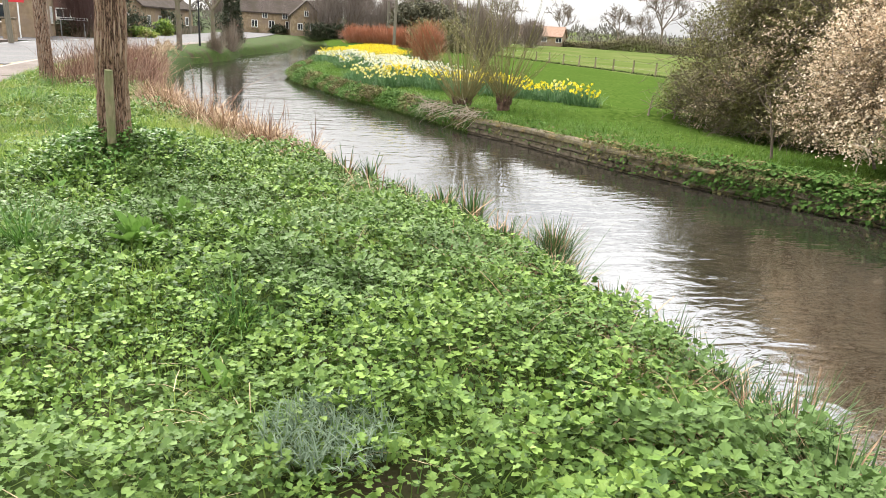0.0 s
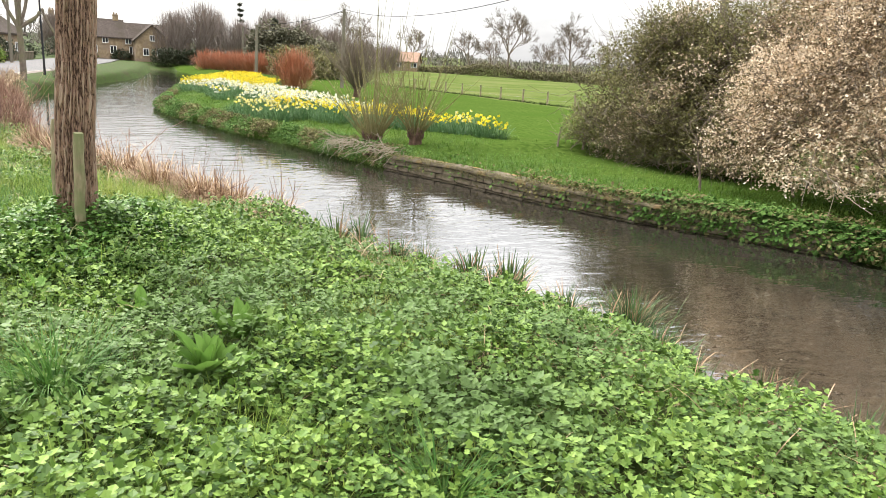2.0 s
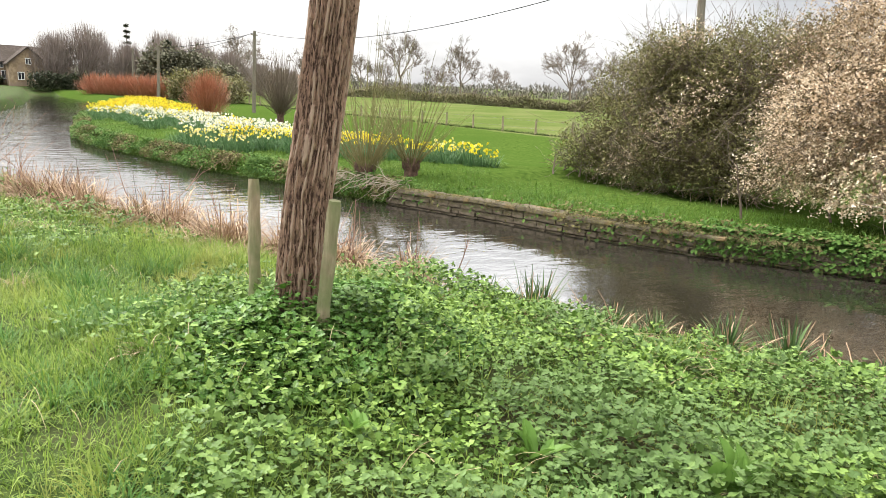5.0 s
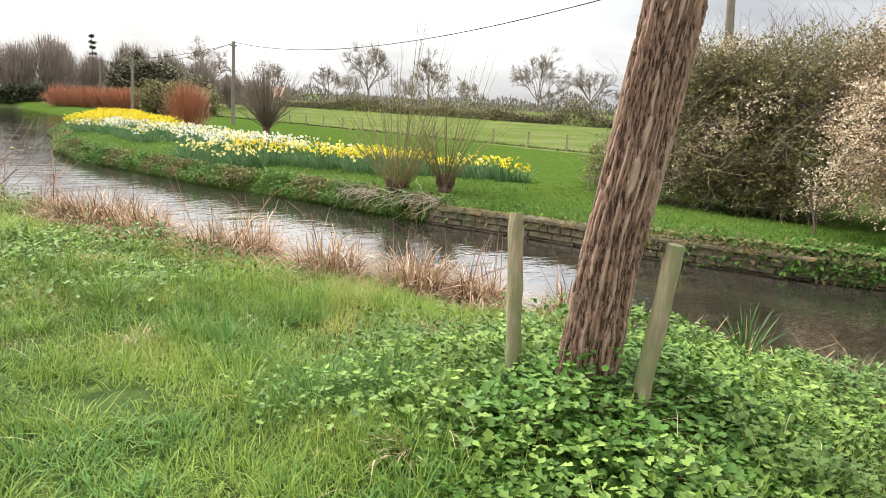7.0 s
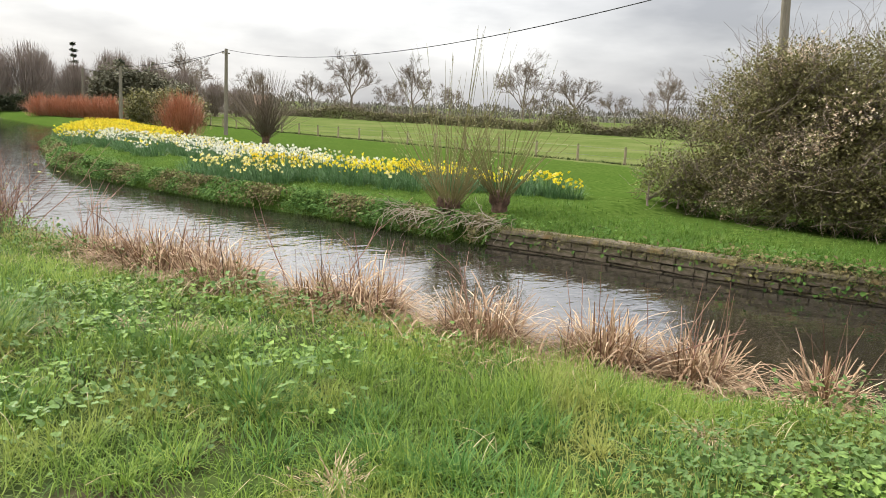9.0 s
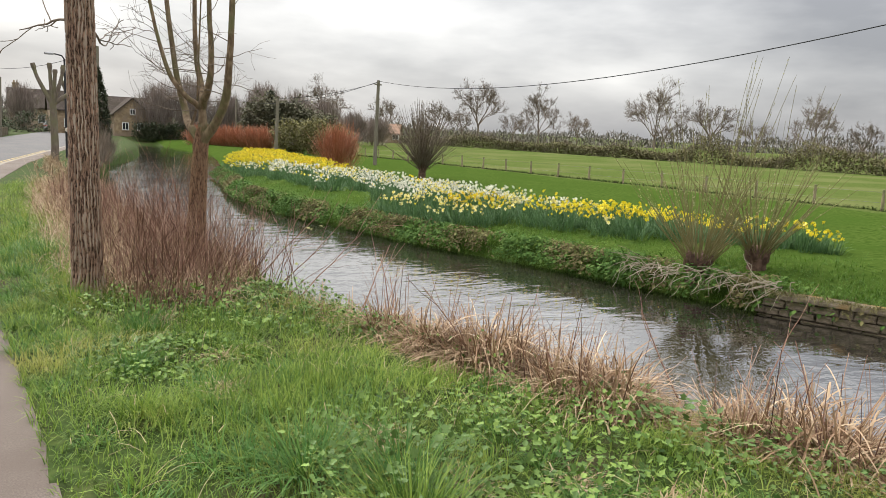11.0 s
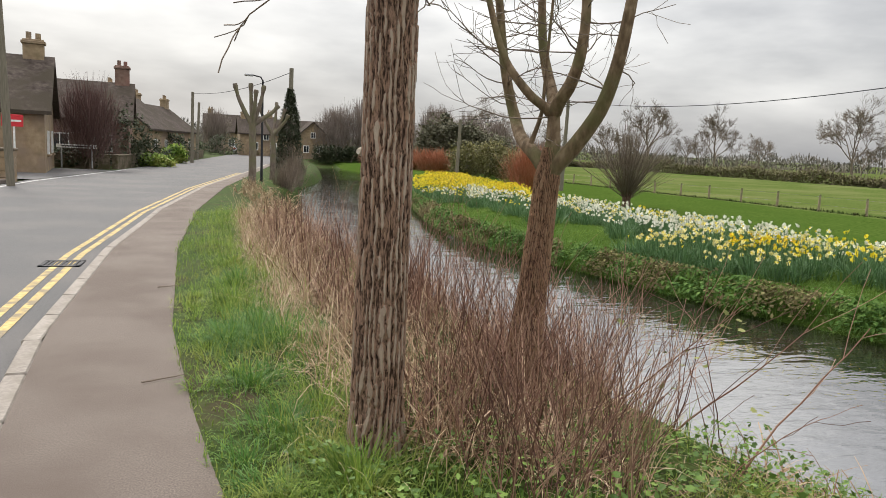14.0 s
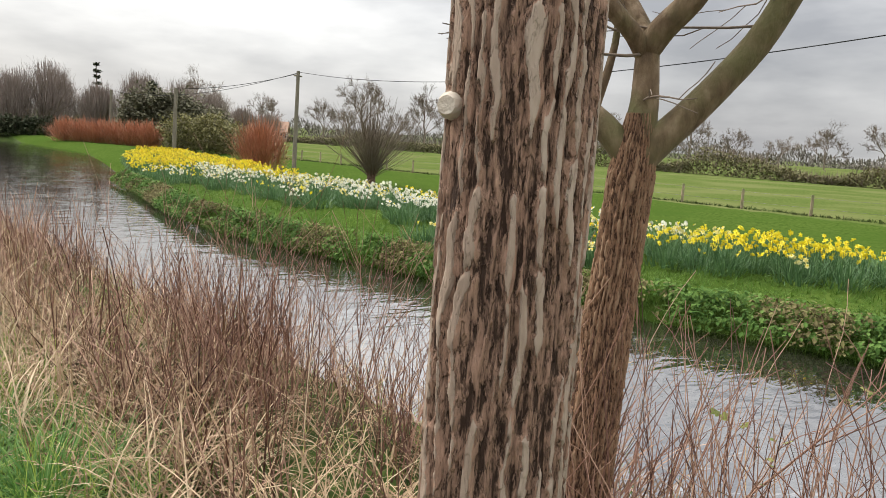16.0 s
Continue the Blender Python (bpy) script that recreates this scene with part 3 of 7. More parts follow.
# ---- trunks ----
def bark_material(name, plate, plate2, deep, mid, grain):
    """Flaking plates over fibrous fissures; the attribute "ridge" says where the plates lie."""
    m = bpy.data.materials.new(name)
    m.use_nodes = True
    nt = m.node_tree
    N, L = nt.nodes.new, nt.links.new
    b = nt.nodes["Principled BSDF"]
    b.inputs["Roughness"].default_value = 0.92
    b.inputs["Specular IOR Level"].default_value = 0.15
    at = N("ShaderNodeAttribute")
    at.attribute_name = "ridge"
    tc = N("ShaderNodeTexCoord")

    def noise(scale, stretch, detail, rough=0.6):
        mp, n = N("ShaderNodeMapping"), N("ShaderNodeTexNoise")
        mp.inputs["Scale"].default_value = (1, 1, stretch)
        L(tc.outputs["Object"], mp.inputs["Vector"])
        L(mp.outputs["Vector"], n.inputs["Vector"])
        n.inputs["Scale"].default_value, n.inputs["Detail"].default_value, n.inputs["Roughness"].default_value = scale, detail, rough
        return n.outputs["Fac"]

    def calc(op, x, y, z=None):
        k = N("ShaderNodeMath")
        k.operation = op
        for i, q in enumerate((x, y, z)):
            if q is None:
                continue
            if isinstance(q, (int, float)):
                k.inputs[i].default_value = q
            else:
                L(q, k.inputs[i])
        return k.outputs[0]

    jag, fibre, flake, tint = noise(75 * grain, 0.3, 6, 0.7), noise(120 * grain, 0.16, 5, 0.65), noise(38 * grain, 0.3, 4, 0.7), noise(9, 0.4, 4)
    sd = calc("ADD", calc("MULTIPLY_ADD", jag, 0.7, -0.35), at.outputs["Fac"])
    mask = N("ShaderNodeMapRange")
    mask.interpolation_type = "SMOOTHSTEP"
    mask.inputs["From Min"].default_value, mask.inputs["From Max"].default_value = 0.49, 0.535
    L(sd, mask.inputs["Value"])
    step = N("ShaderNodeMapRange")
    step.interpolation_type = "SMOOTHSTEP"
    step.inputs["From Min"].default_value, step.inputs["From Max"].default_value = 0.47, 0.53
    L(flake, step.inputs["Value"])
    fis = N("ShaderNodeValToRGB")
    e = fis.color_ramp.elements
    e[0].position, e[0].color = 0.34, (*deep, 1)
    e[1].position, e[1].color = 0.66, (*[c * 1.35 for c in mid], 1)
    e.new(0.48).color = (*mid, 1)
    # fissure colour itself darkens towards deep where ridge is low, besides the relief
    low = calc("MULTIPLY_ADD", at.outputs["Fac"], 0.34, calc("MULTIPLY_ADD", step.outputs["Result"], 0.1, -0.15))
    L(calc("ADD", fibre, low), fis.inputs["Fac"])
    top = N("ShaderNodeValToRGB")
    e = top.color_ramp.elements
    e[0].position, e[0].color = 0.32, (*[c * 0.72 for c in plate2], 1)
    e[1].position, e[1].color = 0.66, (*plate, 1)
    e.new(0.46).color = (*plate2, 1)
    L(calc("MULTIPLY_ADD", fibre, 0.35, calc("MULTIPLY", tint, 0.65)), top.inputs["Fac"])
    mx = N("ShaderNodeMix")
    mx.data_type = "RGBA"
    L(mask.outputs["Result"], mx.inputs["Factor"])
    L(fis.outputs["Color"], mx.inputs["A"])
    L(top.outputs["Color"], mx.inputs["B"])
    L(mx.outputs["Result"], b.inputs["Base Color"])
    soft = calc("SUBTRACT", 1.0, calc("MULTIPLY", mask.outputs["Result"], 0.75))
    relief = calc("ADD", calc("MULTIPLY", mask.outputs["Result"], 0.7), calc("MULTIPLY", calc("ADD", calc("MULTIPLY", fibre, 0.7), calc("MULTIPLY", step.outputs["Result"], 0.5)), soft))
    bp = N("ShaderNodeBump")
    bp.inputs["Strength"].default_value, bp.inputs["Distance"].default_value = 1.0, 0.013 / grain
    L(relief, bp.inputs["Height"])
    L(bp.outputs["Normal"], b.inputs["Normal"])
    return m


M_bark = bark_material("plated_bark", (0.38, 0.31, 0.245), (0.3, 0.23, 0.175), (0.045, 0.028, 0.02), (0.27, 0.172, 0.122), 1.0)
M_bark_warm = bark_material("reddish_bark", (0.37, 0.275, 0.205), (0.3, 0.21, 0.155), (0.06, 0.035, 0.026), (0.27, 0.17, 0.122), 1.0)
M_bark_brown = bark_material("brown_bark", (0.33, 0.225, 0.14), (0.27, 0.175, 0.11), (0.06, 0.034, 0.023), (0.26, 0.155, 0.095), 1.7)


def zigzag(x, y, s):
    """Angular noise, 0 to 1, with straight runs and kinks along y."""
    iy = np.floor(y)
    f = y - iy
    kx = np.floor(x)
    fx = x - kx
    fx = fx * fx * (3 - 2 * fx)
    a = hash2(kx, iy, s) * (1 - f) + hash2(kx, iy + 1, s) * f
    b = hash2(kx + 1, iy, s) * (1 - f) + hash2(kx + 1, iy + 1, s) * f
    return a * (1 - fx) + b * fx


def bark_field(u, z, seed, cover=0.0, short=1.0):
    """Furrowed bark: flat-topped ridges that weave, meet and break off over fibrous furrows. Gives height 0 to 1, and the reach from a ridge's edge, 0.5 on it."""
    z = z * short
    rough = 0.45 * vnoise(u * 3.2, z * 20, seed + 7) + 0.55 * vnoise(u * 9, z * 62, seed + 8)
    reach, tone = np.zeros_like(u + z), np.zeros_like(u + z)
    for j, (share, amp, run) in enumerate(((1.0, 1.2, 4.4),)):
        ph = u * share + amp * (zigzag(u * 0.45 + 9 * j, z * run, seed + 10 + j) - 0.5) + 0.4 * (zigzag(u * 0.9, z * run * 4.2, seed + 20 + j) - 0.5) + 0.3 * (rough - 0.5)
        k = np.round(ph)
        d = np.abs(ph - k) * 2
        zz = z * (4.2 + 3.4 * hash2(k, 0 * k, seed + 30 + j)) + 7 * hash2(k, 0 * k + 1, seed + 31 + j) + 0.15 * (rough - 0.5)
        m = np.floor(zz)
        f = zz - m
        keep = hash2(k, m, seed + 32 + j)
        w = (0.16 + 0.42 * hash2(k, m, seed + 33 + j) + 0.16 * (vnoise(k * 5.1, z * 16, seed + 34) - 0.5) + cover) * np.clip(np.minimum(0.25 + 3.2 * f, (1 - f) * 14), 0, 1)
        w = np.where(keep < 0.28, -0.15, w) + 0.14 * (rough - 0.5)
        rj = np.clip(0.5 + 0.85 * (w - d), 0, 1)
        tone = np.where(rj > reach, keep, tone)
        reach = np.maximum(reach, rj)
    lift = smooth(0.46, 0.54, reach)
    height = 0.4 * smooth(-0.05, 0.4, reach) + lift * (0.28 + 0.2 * tone) + 0.3 * rough * (1 - 0.75 * lift)
    return np.clip(height, 0, 1), reach


def trunk_mesh(name, axis, radii, zs, cells, seed, depth, rings=420, around=200, material=None, cover=0.0, dense=None, short=1.0):
    """A furrowed trunk. axis: x, y at the heights zs; most rings lie below dense."""
    z = np.linspace(zs[0], zs[-1], rings) if dense is None else np.concatenate([np.linspace(zs[0], dense, int(rings * 0.86)), np.linspace(dense, zs[-1], rings - int(rings * 0.86) + 1)[1:]])
    ax, ay, r = np.interp(z, zs, [a[0] for a in axis]), np.interp(z, zs, [a[1] for a in axis]), np.interp(z, zs, radii)
    th = np.linspace(0, 2 * math.pi, around, endpoint=False)
    T, Zg = np.meshgrid(th, z)
    u = T / (2 * math.pi) * cells
    f, reach = bark_field(u, Zg, seed, cover, short)
    R = r[:, None] * (1 + 0.05 * np.sin(2 * T + Zg * 0.8) + 0.03 * np.sin(3 * T - Zg * 1.7)) + depth * (f - 0.6)
    v = np.stack([ax[:, None] + R * np.cos(T), ay[:, None] + R * np.sin(T), Zg], -1).reshape(-1, 3)
    i, k = np.arange(rings - 1)[:, None] * around, np.arange(around)[None]
    k2 = (k + 1) % around
    q = np.stack([i + k, i + k2, i + around + k2, i + around + k], -1).reshape(-1, 4)
    g = Geo().add(v, q)
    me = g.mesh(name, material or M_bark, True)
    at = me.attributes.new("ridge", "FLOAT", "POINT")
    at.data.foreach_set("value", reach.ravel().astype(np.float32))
    return me


def branch_path(start, direction, length, steps, wobble, lift, r):
    p = [np.array(start, float)]
    d = np.array(direction, float)
    d /= np.linalg.norm(d)
    for _ in range(steps):
        d = d + r.normal(0, wobble, 3) + np.array([0, 0, lift])
        d /= np.linalg.norm(d)
        p.append(p[-1] + d * length / steps)
    return np.array(p)


def grow(g, start, direction, length, radius, level, r, wobble=0.12, lift=0.03, kids=(4, 7), spread=0.8, sides=6, min_r=0.004, shrink=0.6, m=0):
    """A limb with its side branches and twigs."""
    steps = max(3, int(4 + 2 * level))
    p = branch_path(start, direction, length, steps, wobble, lift, r)
    rad = np.linspace(radius, max(min_r, radius * 0.35), len(p))
    add_tube(g, p, rad, max(3, sides), m, cap=False)
    if level <= 0:
        return
    for _ in range(r.integers(*kids)):
        t = r.uniform(0.25, 1.0)
        k = min(int(t * steps), steps - 1)
        at = p[k] + (p[k + 1] - p[k]) * (t * steps - k)
        d = p[k + 1] - p[k]
        d /= np.linalg.norm(d)
        side = np.cross(d, r.normal(0, 1, 3))
        side /= np.linalg.norm(side) + 1e-9
        grow(g, at, d + side * spread * r.uniform(0.6, 1.3), length * shrink * r.uniform(0.6, 1.05), max(min_r, rad[k] * 0.6), level - 1, r, wobble * 1.15, lift, kids, spread, max(3, sides - 1), min_r, shrink, m)


M_scar = mat("pale_branch_scar", [(0.4, 0.34, 0.27), (0.5, 0.44, 0.36), (0.58, 0.52, 0.44)], 30, bump=0.4)


def big_trunks():
    r = np.random.default_rng(3)
    t = thing("leaning_tree", "mature tree with a leaning furrowed trunk, roadside bank", "tree", "trees on the near bank")
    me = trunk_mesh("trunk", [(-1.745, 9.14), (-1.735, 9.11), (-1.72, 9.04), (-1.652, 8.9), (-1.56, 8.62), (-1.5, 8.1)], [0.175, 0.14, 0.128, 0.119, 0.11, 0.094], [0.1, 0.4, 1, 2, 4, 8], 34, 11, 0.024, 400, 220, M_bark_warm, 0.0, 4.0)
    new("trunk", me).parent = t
    g = Geo()
    for k in range(7):
        z = 4.6 + 0.5 * k
        a = k * 2.4
        grow(g, (-1.58 + 0.01 * k, 8.6 - 0.12 * k, z), (math.cos(a), math.sin(a), 0.9), 2.6, 0.05, 2, r, kids=(3, 5))
    part("branches", g, M_twig, t, smooth=True)
    t = thing("roadside_tree", "mature upright tree with deeply furrowed brown bark", "tree", "trees on the near bank")
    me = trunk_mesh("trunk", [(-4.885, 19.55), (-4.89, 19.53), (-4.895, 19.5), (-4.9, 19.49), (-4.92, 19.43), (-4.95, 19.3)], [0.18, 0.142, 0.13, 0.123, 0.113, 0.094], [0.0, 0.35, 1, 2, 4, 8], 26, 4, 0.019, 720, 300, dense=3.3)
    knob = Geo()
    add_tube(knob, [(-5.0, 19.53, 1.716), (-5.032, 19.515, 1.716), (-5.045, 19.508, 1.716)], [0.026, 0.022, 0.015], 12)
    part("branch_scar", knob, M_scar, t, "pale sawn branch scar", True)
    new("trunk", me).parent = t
    g = Geo()
    for k, (z, a) in enumerate(((2.68, 2.0), (2.72, 0.9), (4.1, 3.5), (4.5, 1.7), (5.0, 5.0), (5.6, 3.0), (6.2, 0.9), (6.8, 4.3))):
        grow(g, (-4.92, 19.42, z), (math.cos(a), math.sin(a), 0.0 if k < 2 else 0.9), (1.1, 0.9)[k] if k < 2 else 2.4, 0.016 if k < 2 else 0.035, 2, r, kids=(3, 5))
    part("branches", g, M_twig, t, smooth=True)


big_trunks()


def fork_tree():
    """The young tree that forks low down."""
    r = np.random.default_rng(12)
    t = thing("forked_tree", "young multi-stemmed tree with olive brown bark and bare twigs", "tree", "trees on the near bank")
    z = np.linspace(-0.5, 1.8, 24)
    p = np.stack([np.interp(z, [0, 1.8], [-3.76, -3.682]), np.interp(z, [0, 1.8], [20.22, 20.13]), z], -1)
    rad = np.interp(z, [-0.5, 0.2, 0.8, 1.4, 1.62, 1.8], [0.17, 0.125, 0.098, 0.08, 0.08, 0.045])
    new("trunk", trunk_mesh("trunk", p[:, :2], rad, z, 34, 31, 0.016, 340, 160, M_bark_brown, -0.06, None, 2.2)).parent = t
    twigs = Geo()
    base = np.array([-3.685, 20.14, 1.72])
    rt = np.array([0.86, -0.5, 0.0])
    fw = np.array([0.5, 0.86, 0.0])
    shapes = (
        [(0, 0, -0.1), (-0.06, 0.02, -0.01), (-0.13, 0.06, 0.062), (-0.22, 0.17, 0.138), (-0.272, 0.27, 0.269), (-0.31, 0.28, 0.374), (-0.36, 0.27, 0.583), (-0.39, 0.27, 0.75), (-0.42, 0.27, 1.0), (-0.47, 0.28, 1.3), (-0.62, 0.3, 2.9)],
        [(-0.01, 0, -0.12), (0.012, 0, 0.02), (0.02, 0, 0.124), (0.012, 0, 0.3), (0.012, 0, 0.36)],
        [(0.0, 0, 0.28), (-0.05, -0.02, 0.335), (-0.125, -0.05, 0.383), (-0.21, -0.05, 0.472), (-0.3, -0.06, 0.586), (-0.36, -0.06, 0.72), (-0.43, -0.06, 0.95), (-0.5, -0.05, 1.2), (-0.75, -0.05, 2.5)],
        [(0.01, 0.0, 0.3), (-0.008, 0.08, 0.4), (-0.048, 0.16, 0.517), (-0.08, 0.2, 0.62), (-0.108, 0.2, 0.74), (-0.13, 0.2, 1.0), (-0.14, 0.2, 1.25), (-0.12, 0.2, 3.2)],
        [(0.015, 0, 0.3), (0.04, -0.05, 0.36), (0.105, -0.12, 0.446), (0.146, -0.16, 0.552), (0.168, -0.18, 0.656), (0.182, -0.2, 0.8), (0.178, -0.2, 1.02), (0.155, -0.2, 1.25), (0.16, -0.2, 3.1)],
        [(0, 0, -0.1), (0.06, -0.02, -0.02), (0.14, -0.05, 0.064), (0.222, -0.1, 0.175), (0.308, -0.17, 0.311), (0.36, -0.23, 0.457), (0.395, -0.3, 0.6), (0.42, -0.35, 0.76), (0.445, -0.38, 0.95), (0.462, -0.4, 1.25), (0.53, -0.4, 3.2)],
        [(-0.13, 0.06, 0.1), (-0.095, 0.07, 0.212), (-0.07, 0.08, 0.32), (-0.06, 0.08, 0.7), (-0.03, 0.1, 1.5)],
    )
    rads = (0.05, 0.066, 0.034, 0.044, 0.047, 0.058, 0.017)
    for s, r0 in zip(shapes, rads):
        q = np.array([base + rt * a + fw * b + np.array([0, 0, c]) for a, b, c in s])
        k = np.linspace(0, 1, 26)
        kk = np.linspace(0, 1, len(q))
        qs = np.stack([np.interp(k, kk, q[:, j]) for j in range(3)], -1)
        qs[1:-1] = (qs[:-2] + 2 * qs[1:-1] + qs[2:]) / 4
        part("limb", add_tube(Geo(), qs, np.linspace(r0, r0 * 0.45, len(qs)), 14, cap=False), M_bark_y, t, smooth=True)
        for _ in range(11 if len(s) > 5 else 3):
            i = r.integers(11, 25)
            d = r.normal(0, 1, 3)
            d[2] = r.uniform(-0.05, 0.6)
            grow(twigs, qs[i], d, r.uniform(0.25, 0.8), r.uniform(0.0035, 0.0065), 1, r, wobble=0.16, lift=0.04, kids=(3, 6), spread=0.7, sides=4, min_r=0.0018)
    part("twigs", twigs, M_twig, t, smooth=True)


fork_tree()


def stake(name, a, b, rad):
    """A weathered round stake with a chamfered top."""
    a, b = np.array(a), np.array(b)
    n = 14
    k = np.linspace(0, 1, n)
    p = a + (b - a) * k[:, None] + np.random.default_rng(int(rad * 9000)).normal(0, 0.0015, (n, 3))
    g = Geo()
    rr = np.full(n, rad) * (1 + 0.05 * np.sin(k * 21))
    rr[-1] *= 0.82
    add_tube(g, p, rr, 14)
    ob = part(name, g, M_post, smooth=True)
    return tagged(ob, "weathered wooden stake in the grass beside the leaning tree", "stake", "stakes by the leaning tree")


stake("tree_stake", (-1.9, 9.36, 0.05), (-1.86, 9.48, 1.16), 0.036)
stake("tree_stake", (-1.735, 8.86, 0.05), (-1.69, 8.74, 1.13), 0.038)


# ---- near bank: leaves, grass, reeds ----
def blade(curve, segs=3, w=0.05, taper=0.85):
    """A unit blade that grows up z and bends over to +y."""
    v, a, y, z = [], 0.0, 0.0, 0.0
    for i in range(segs + 1):
        t = i / segs
        wd = w * (1 - taper * t)
        v += [(-wd, y, z), (wd, y, z)]
        a += curve / segs
        y, z = y + math.sin(a) / segs, z + math.cos(a) / segs
    f = [[2 * i, 2 * i + 1, 2 * i + 3, 2 * i + 2] for i in range(segs)]
    return np.array(v), np.array(f)


def leaf_shape(points, fold=0.15):
    """A leaf lying on the xy plane from its stalk at the origin towards +y, folded along the middle."""
    half = np.array(points, float)
    v = [(0, 0, 0)] + [(x, y, abs(x) * fold) for x, y in half] + [(0, 1, -0.06)] + [(-x, y, abs(x) * fold) for x, y in half[::-1]]
    n = len(v)
    mid = n
    v.append((0, 0.45, -0.03))
    f = [[k, (k + 1) % n, mid] for k in range(n)]
    return np.array(v), np.array(f)


LOBED = leaf_shape([(0.42, 0.05), (0.30, 0.32), (0.6, 0.5), (0.32, 0.62), (0.28, 0.85)])
TRILOBE = leaf_shape([(0.5, 0.12), (0.24, 0.36), (0.5, 0.62)])
SMALL = leaf_shape([(0.34, 0.4)])
OVAL = leaf_shape([(0.18, 0.12), (0.3, 0.4), (0.2, 0.75)])
DOCK = leaf_shape([(0.1, 0.08), (0.2, 0.3), (0.19, 0.6), (0.1, 0.85)], 0.35)
QUAD = (np.array([(-0.5, 0, 0), (0.5, 0, 0.1), (0.4, 1, 0), (-0.4, 1, 0.12)]), np.array([[0, 1, 2, 3]]))


def leafiness(x, y):
    """Where broad leaves outgrow the grass, 0 to 1."""
    n = vnoise(x * 0.9, y * 0.9, 21) - 0.5
    a = smooth(-2.7, -1.6, x + 1.2 * n + 0.06 * (y - 6))
    b = smooth(0.42, 0.56, vnoise(x * 0.8 + 3, y * 0.8, 22)) * 0.4 * smooth(11.8, 13.4, y)
    a = a * (1 - smooth(9.6, 11.5, y)) + b * smooth(9.6, 11.5, y)
    return a * smooth(0.35, 0.75, x - x_kerb(y) - path_w(y)) * smooth(24, 19, y)


def spots(n, x0, x1, y0, y1, r=rng):
    return r.uniform(x0, x1, n), r.uniform(y0, y1, n)


def near_plants():
    # broad leaves
    g = Geo()
    for n, y0, y1, s0, s1 in ((40000, -2.5, 1.6, 0.03, 0.055), (165000, 1.6, 6.5, 0.018, 0.042), (120000, 6.5, 11, 0.018, 0.042), (95000, 11, 19.5, 0.02, 0.045)):
        x, y = spots(n, -6.3, 2.2, y0, y1)
        ok = (x < x_near(y) + 0.12) & (rng.random(n) < leafiness(x, y) * (0.55 + 0.6 * vnoise(x * 2.2, y * 2.2, 5)))
        x, y = x[ok], y[ok]
        k = len(x)
        lump = 0.02 + 0.17 * vnoise(x * 1.9, y * 1.9, 31) + 0.17 * vnoise(x * 7.5, y * 7.5, 32) ** 2
        z = land(x, y) + lump * np.where(rng.random(k) < 0.65, rng.uniform(0.8, 1.1, k), rng.uniform(0.2, 0.8, k))
        tilt = math.pi / 2 - np.abs(rng.normal(0.25, 0.65, k))
        rot = spin(rng.uniform(0, 6.28, k), tilt)
        # template lies flat: turn its normal up
        flat = TRILOBE[0][:, [0, 2, 1]] * np.array([1, -1, 1])
        size = rng.uniform(s0, s1, k) * (0.75 + 0.6 * vnoise(x * 1.1, y * 1.1, 8))
        half = rng.random(k) < 0.6
        scatter(g, flat, TRILOBE[1], np.stack([x, y, z], -1)[half], rot[half], size[half])
        flat = SMALL[0][:, [0, 2, 1]] * np.array([1, -1, 1])
        scatter(g, flat, SMALL[1], np.stack([x, y, z], -1)[~half], rot[~half], size[~half] * 1.1)
    tagged(part("herb_carpet", g, M_herb), "dense carpet of fresh green lobed leaves on the bank", "ground cover", kind="stuff")
    # verge grass
    g = Geo()
    for cv, frac in ((0.5, 1), (1.2, 2), (1.9, 3)):
        tv, tf = blade(cv, 2, 0.035, 0.8)
        for n, y0, y1 in ((14000, -2.5, 3.5), (78000, 3.5, 12), (42000, 12, 20), (26000, 20, 34)):
            x, y = spots(n, -6.9, 1.9, y0, y1)
            dens = (1 - 0.75 * leafiness(x, y)) * (0.5 + 0.65 * smooth(0.25, 0.7, vnoise(x * 2.1, y * 2.1, 41)))
            ok = (x > x_kerb(y) + path_w(y) + 0.09 + 0.05 * vnoise(y * 4, x, 3)) & (x < x_near(y) + 0.05) & (rng.random(n) < dens)
            ok &= np.hypot((x + 3.33) / 0.16, (y - 10.7) / 0.13) > 1
            ok &= (y < 18.8) | (x < np.interp(y, [18.8, 19.6, 22, 33], [-4.2, -4.9, -5.0, -5.2]) + 0.25 * vnoise(x * 3, y * 3, 44)) | (rng.random(n) < 0.12)
            x, y = x[ok], y[ok]
            k = len(x)
            h = (0.035 + 0.15 * vnoise(x * 1.7, y * 1.7, 42) ** 1.8 + 0.06 * rng.random(k)) * (0.7 + 0.5 * smooth(0.1, 0.8, x - x_kerb(y) - path_w(y))) + 0.2 * smooth(18.6, 19.6, y) * smooth(0.45, 0.8, x - x_kerb(y) - path_w(y)) * vnoise(x * 2.5, y * 2.5, 43)
            h = h * (1 - 0.45 * smooth(-2.6, -3.4, x) * smooth(11.5, 10, y))
            sc = np.stack([np.full(k, 0.10), h, h], -1)
            scatter(g, tv, tf, np.stack([x, y, land(x, y) - 0.005], -1), spin(rng.uniform(0, 6.28, k), rng.normal(0.15, 0.25, k)), sc)
    tagged(part("verge_grass", g, M_grass), "short bright verge grass along footway and bank", "grass", kind="stuff")
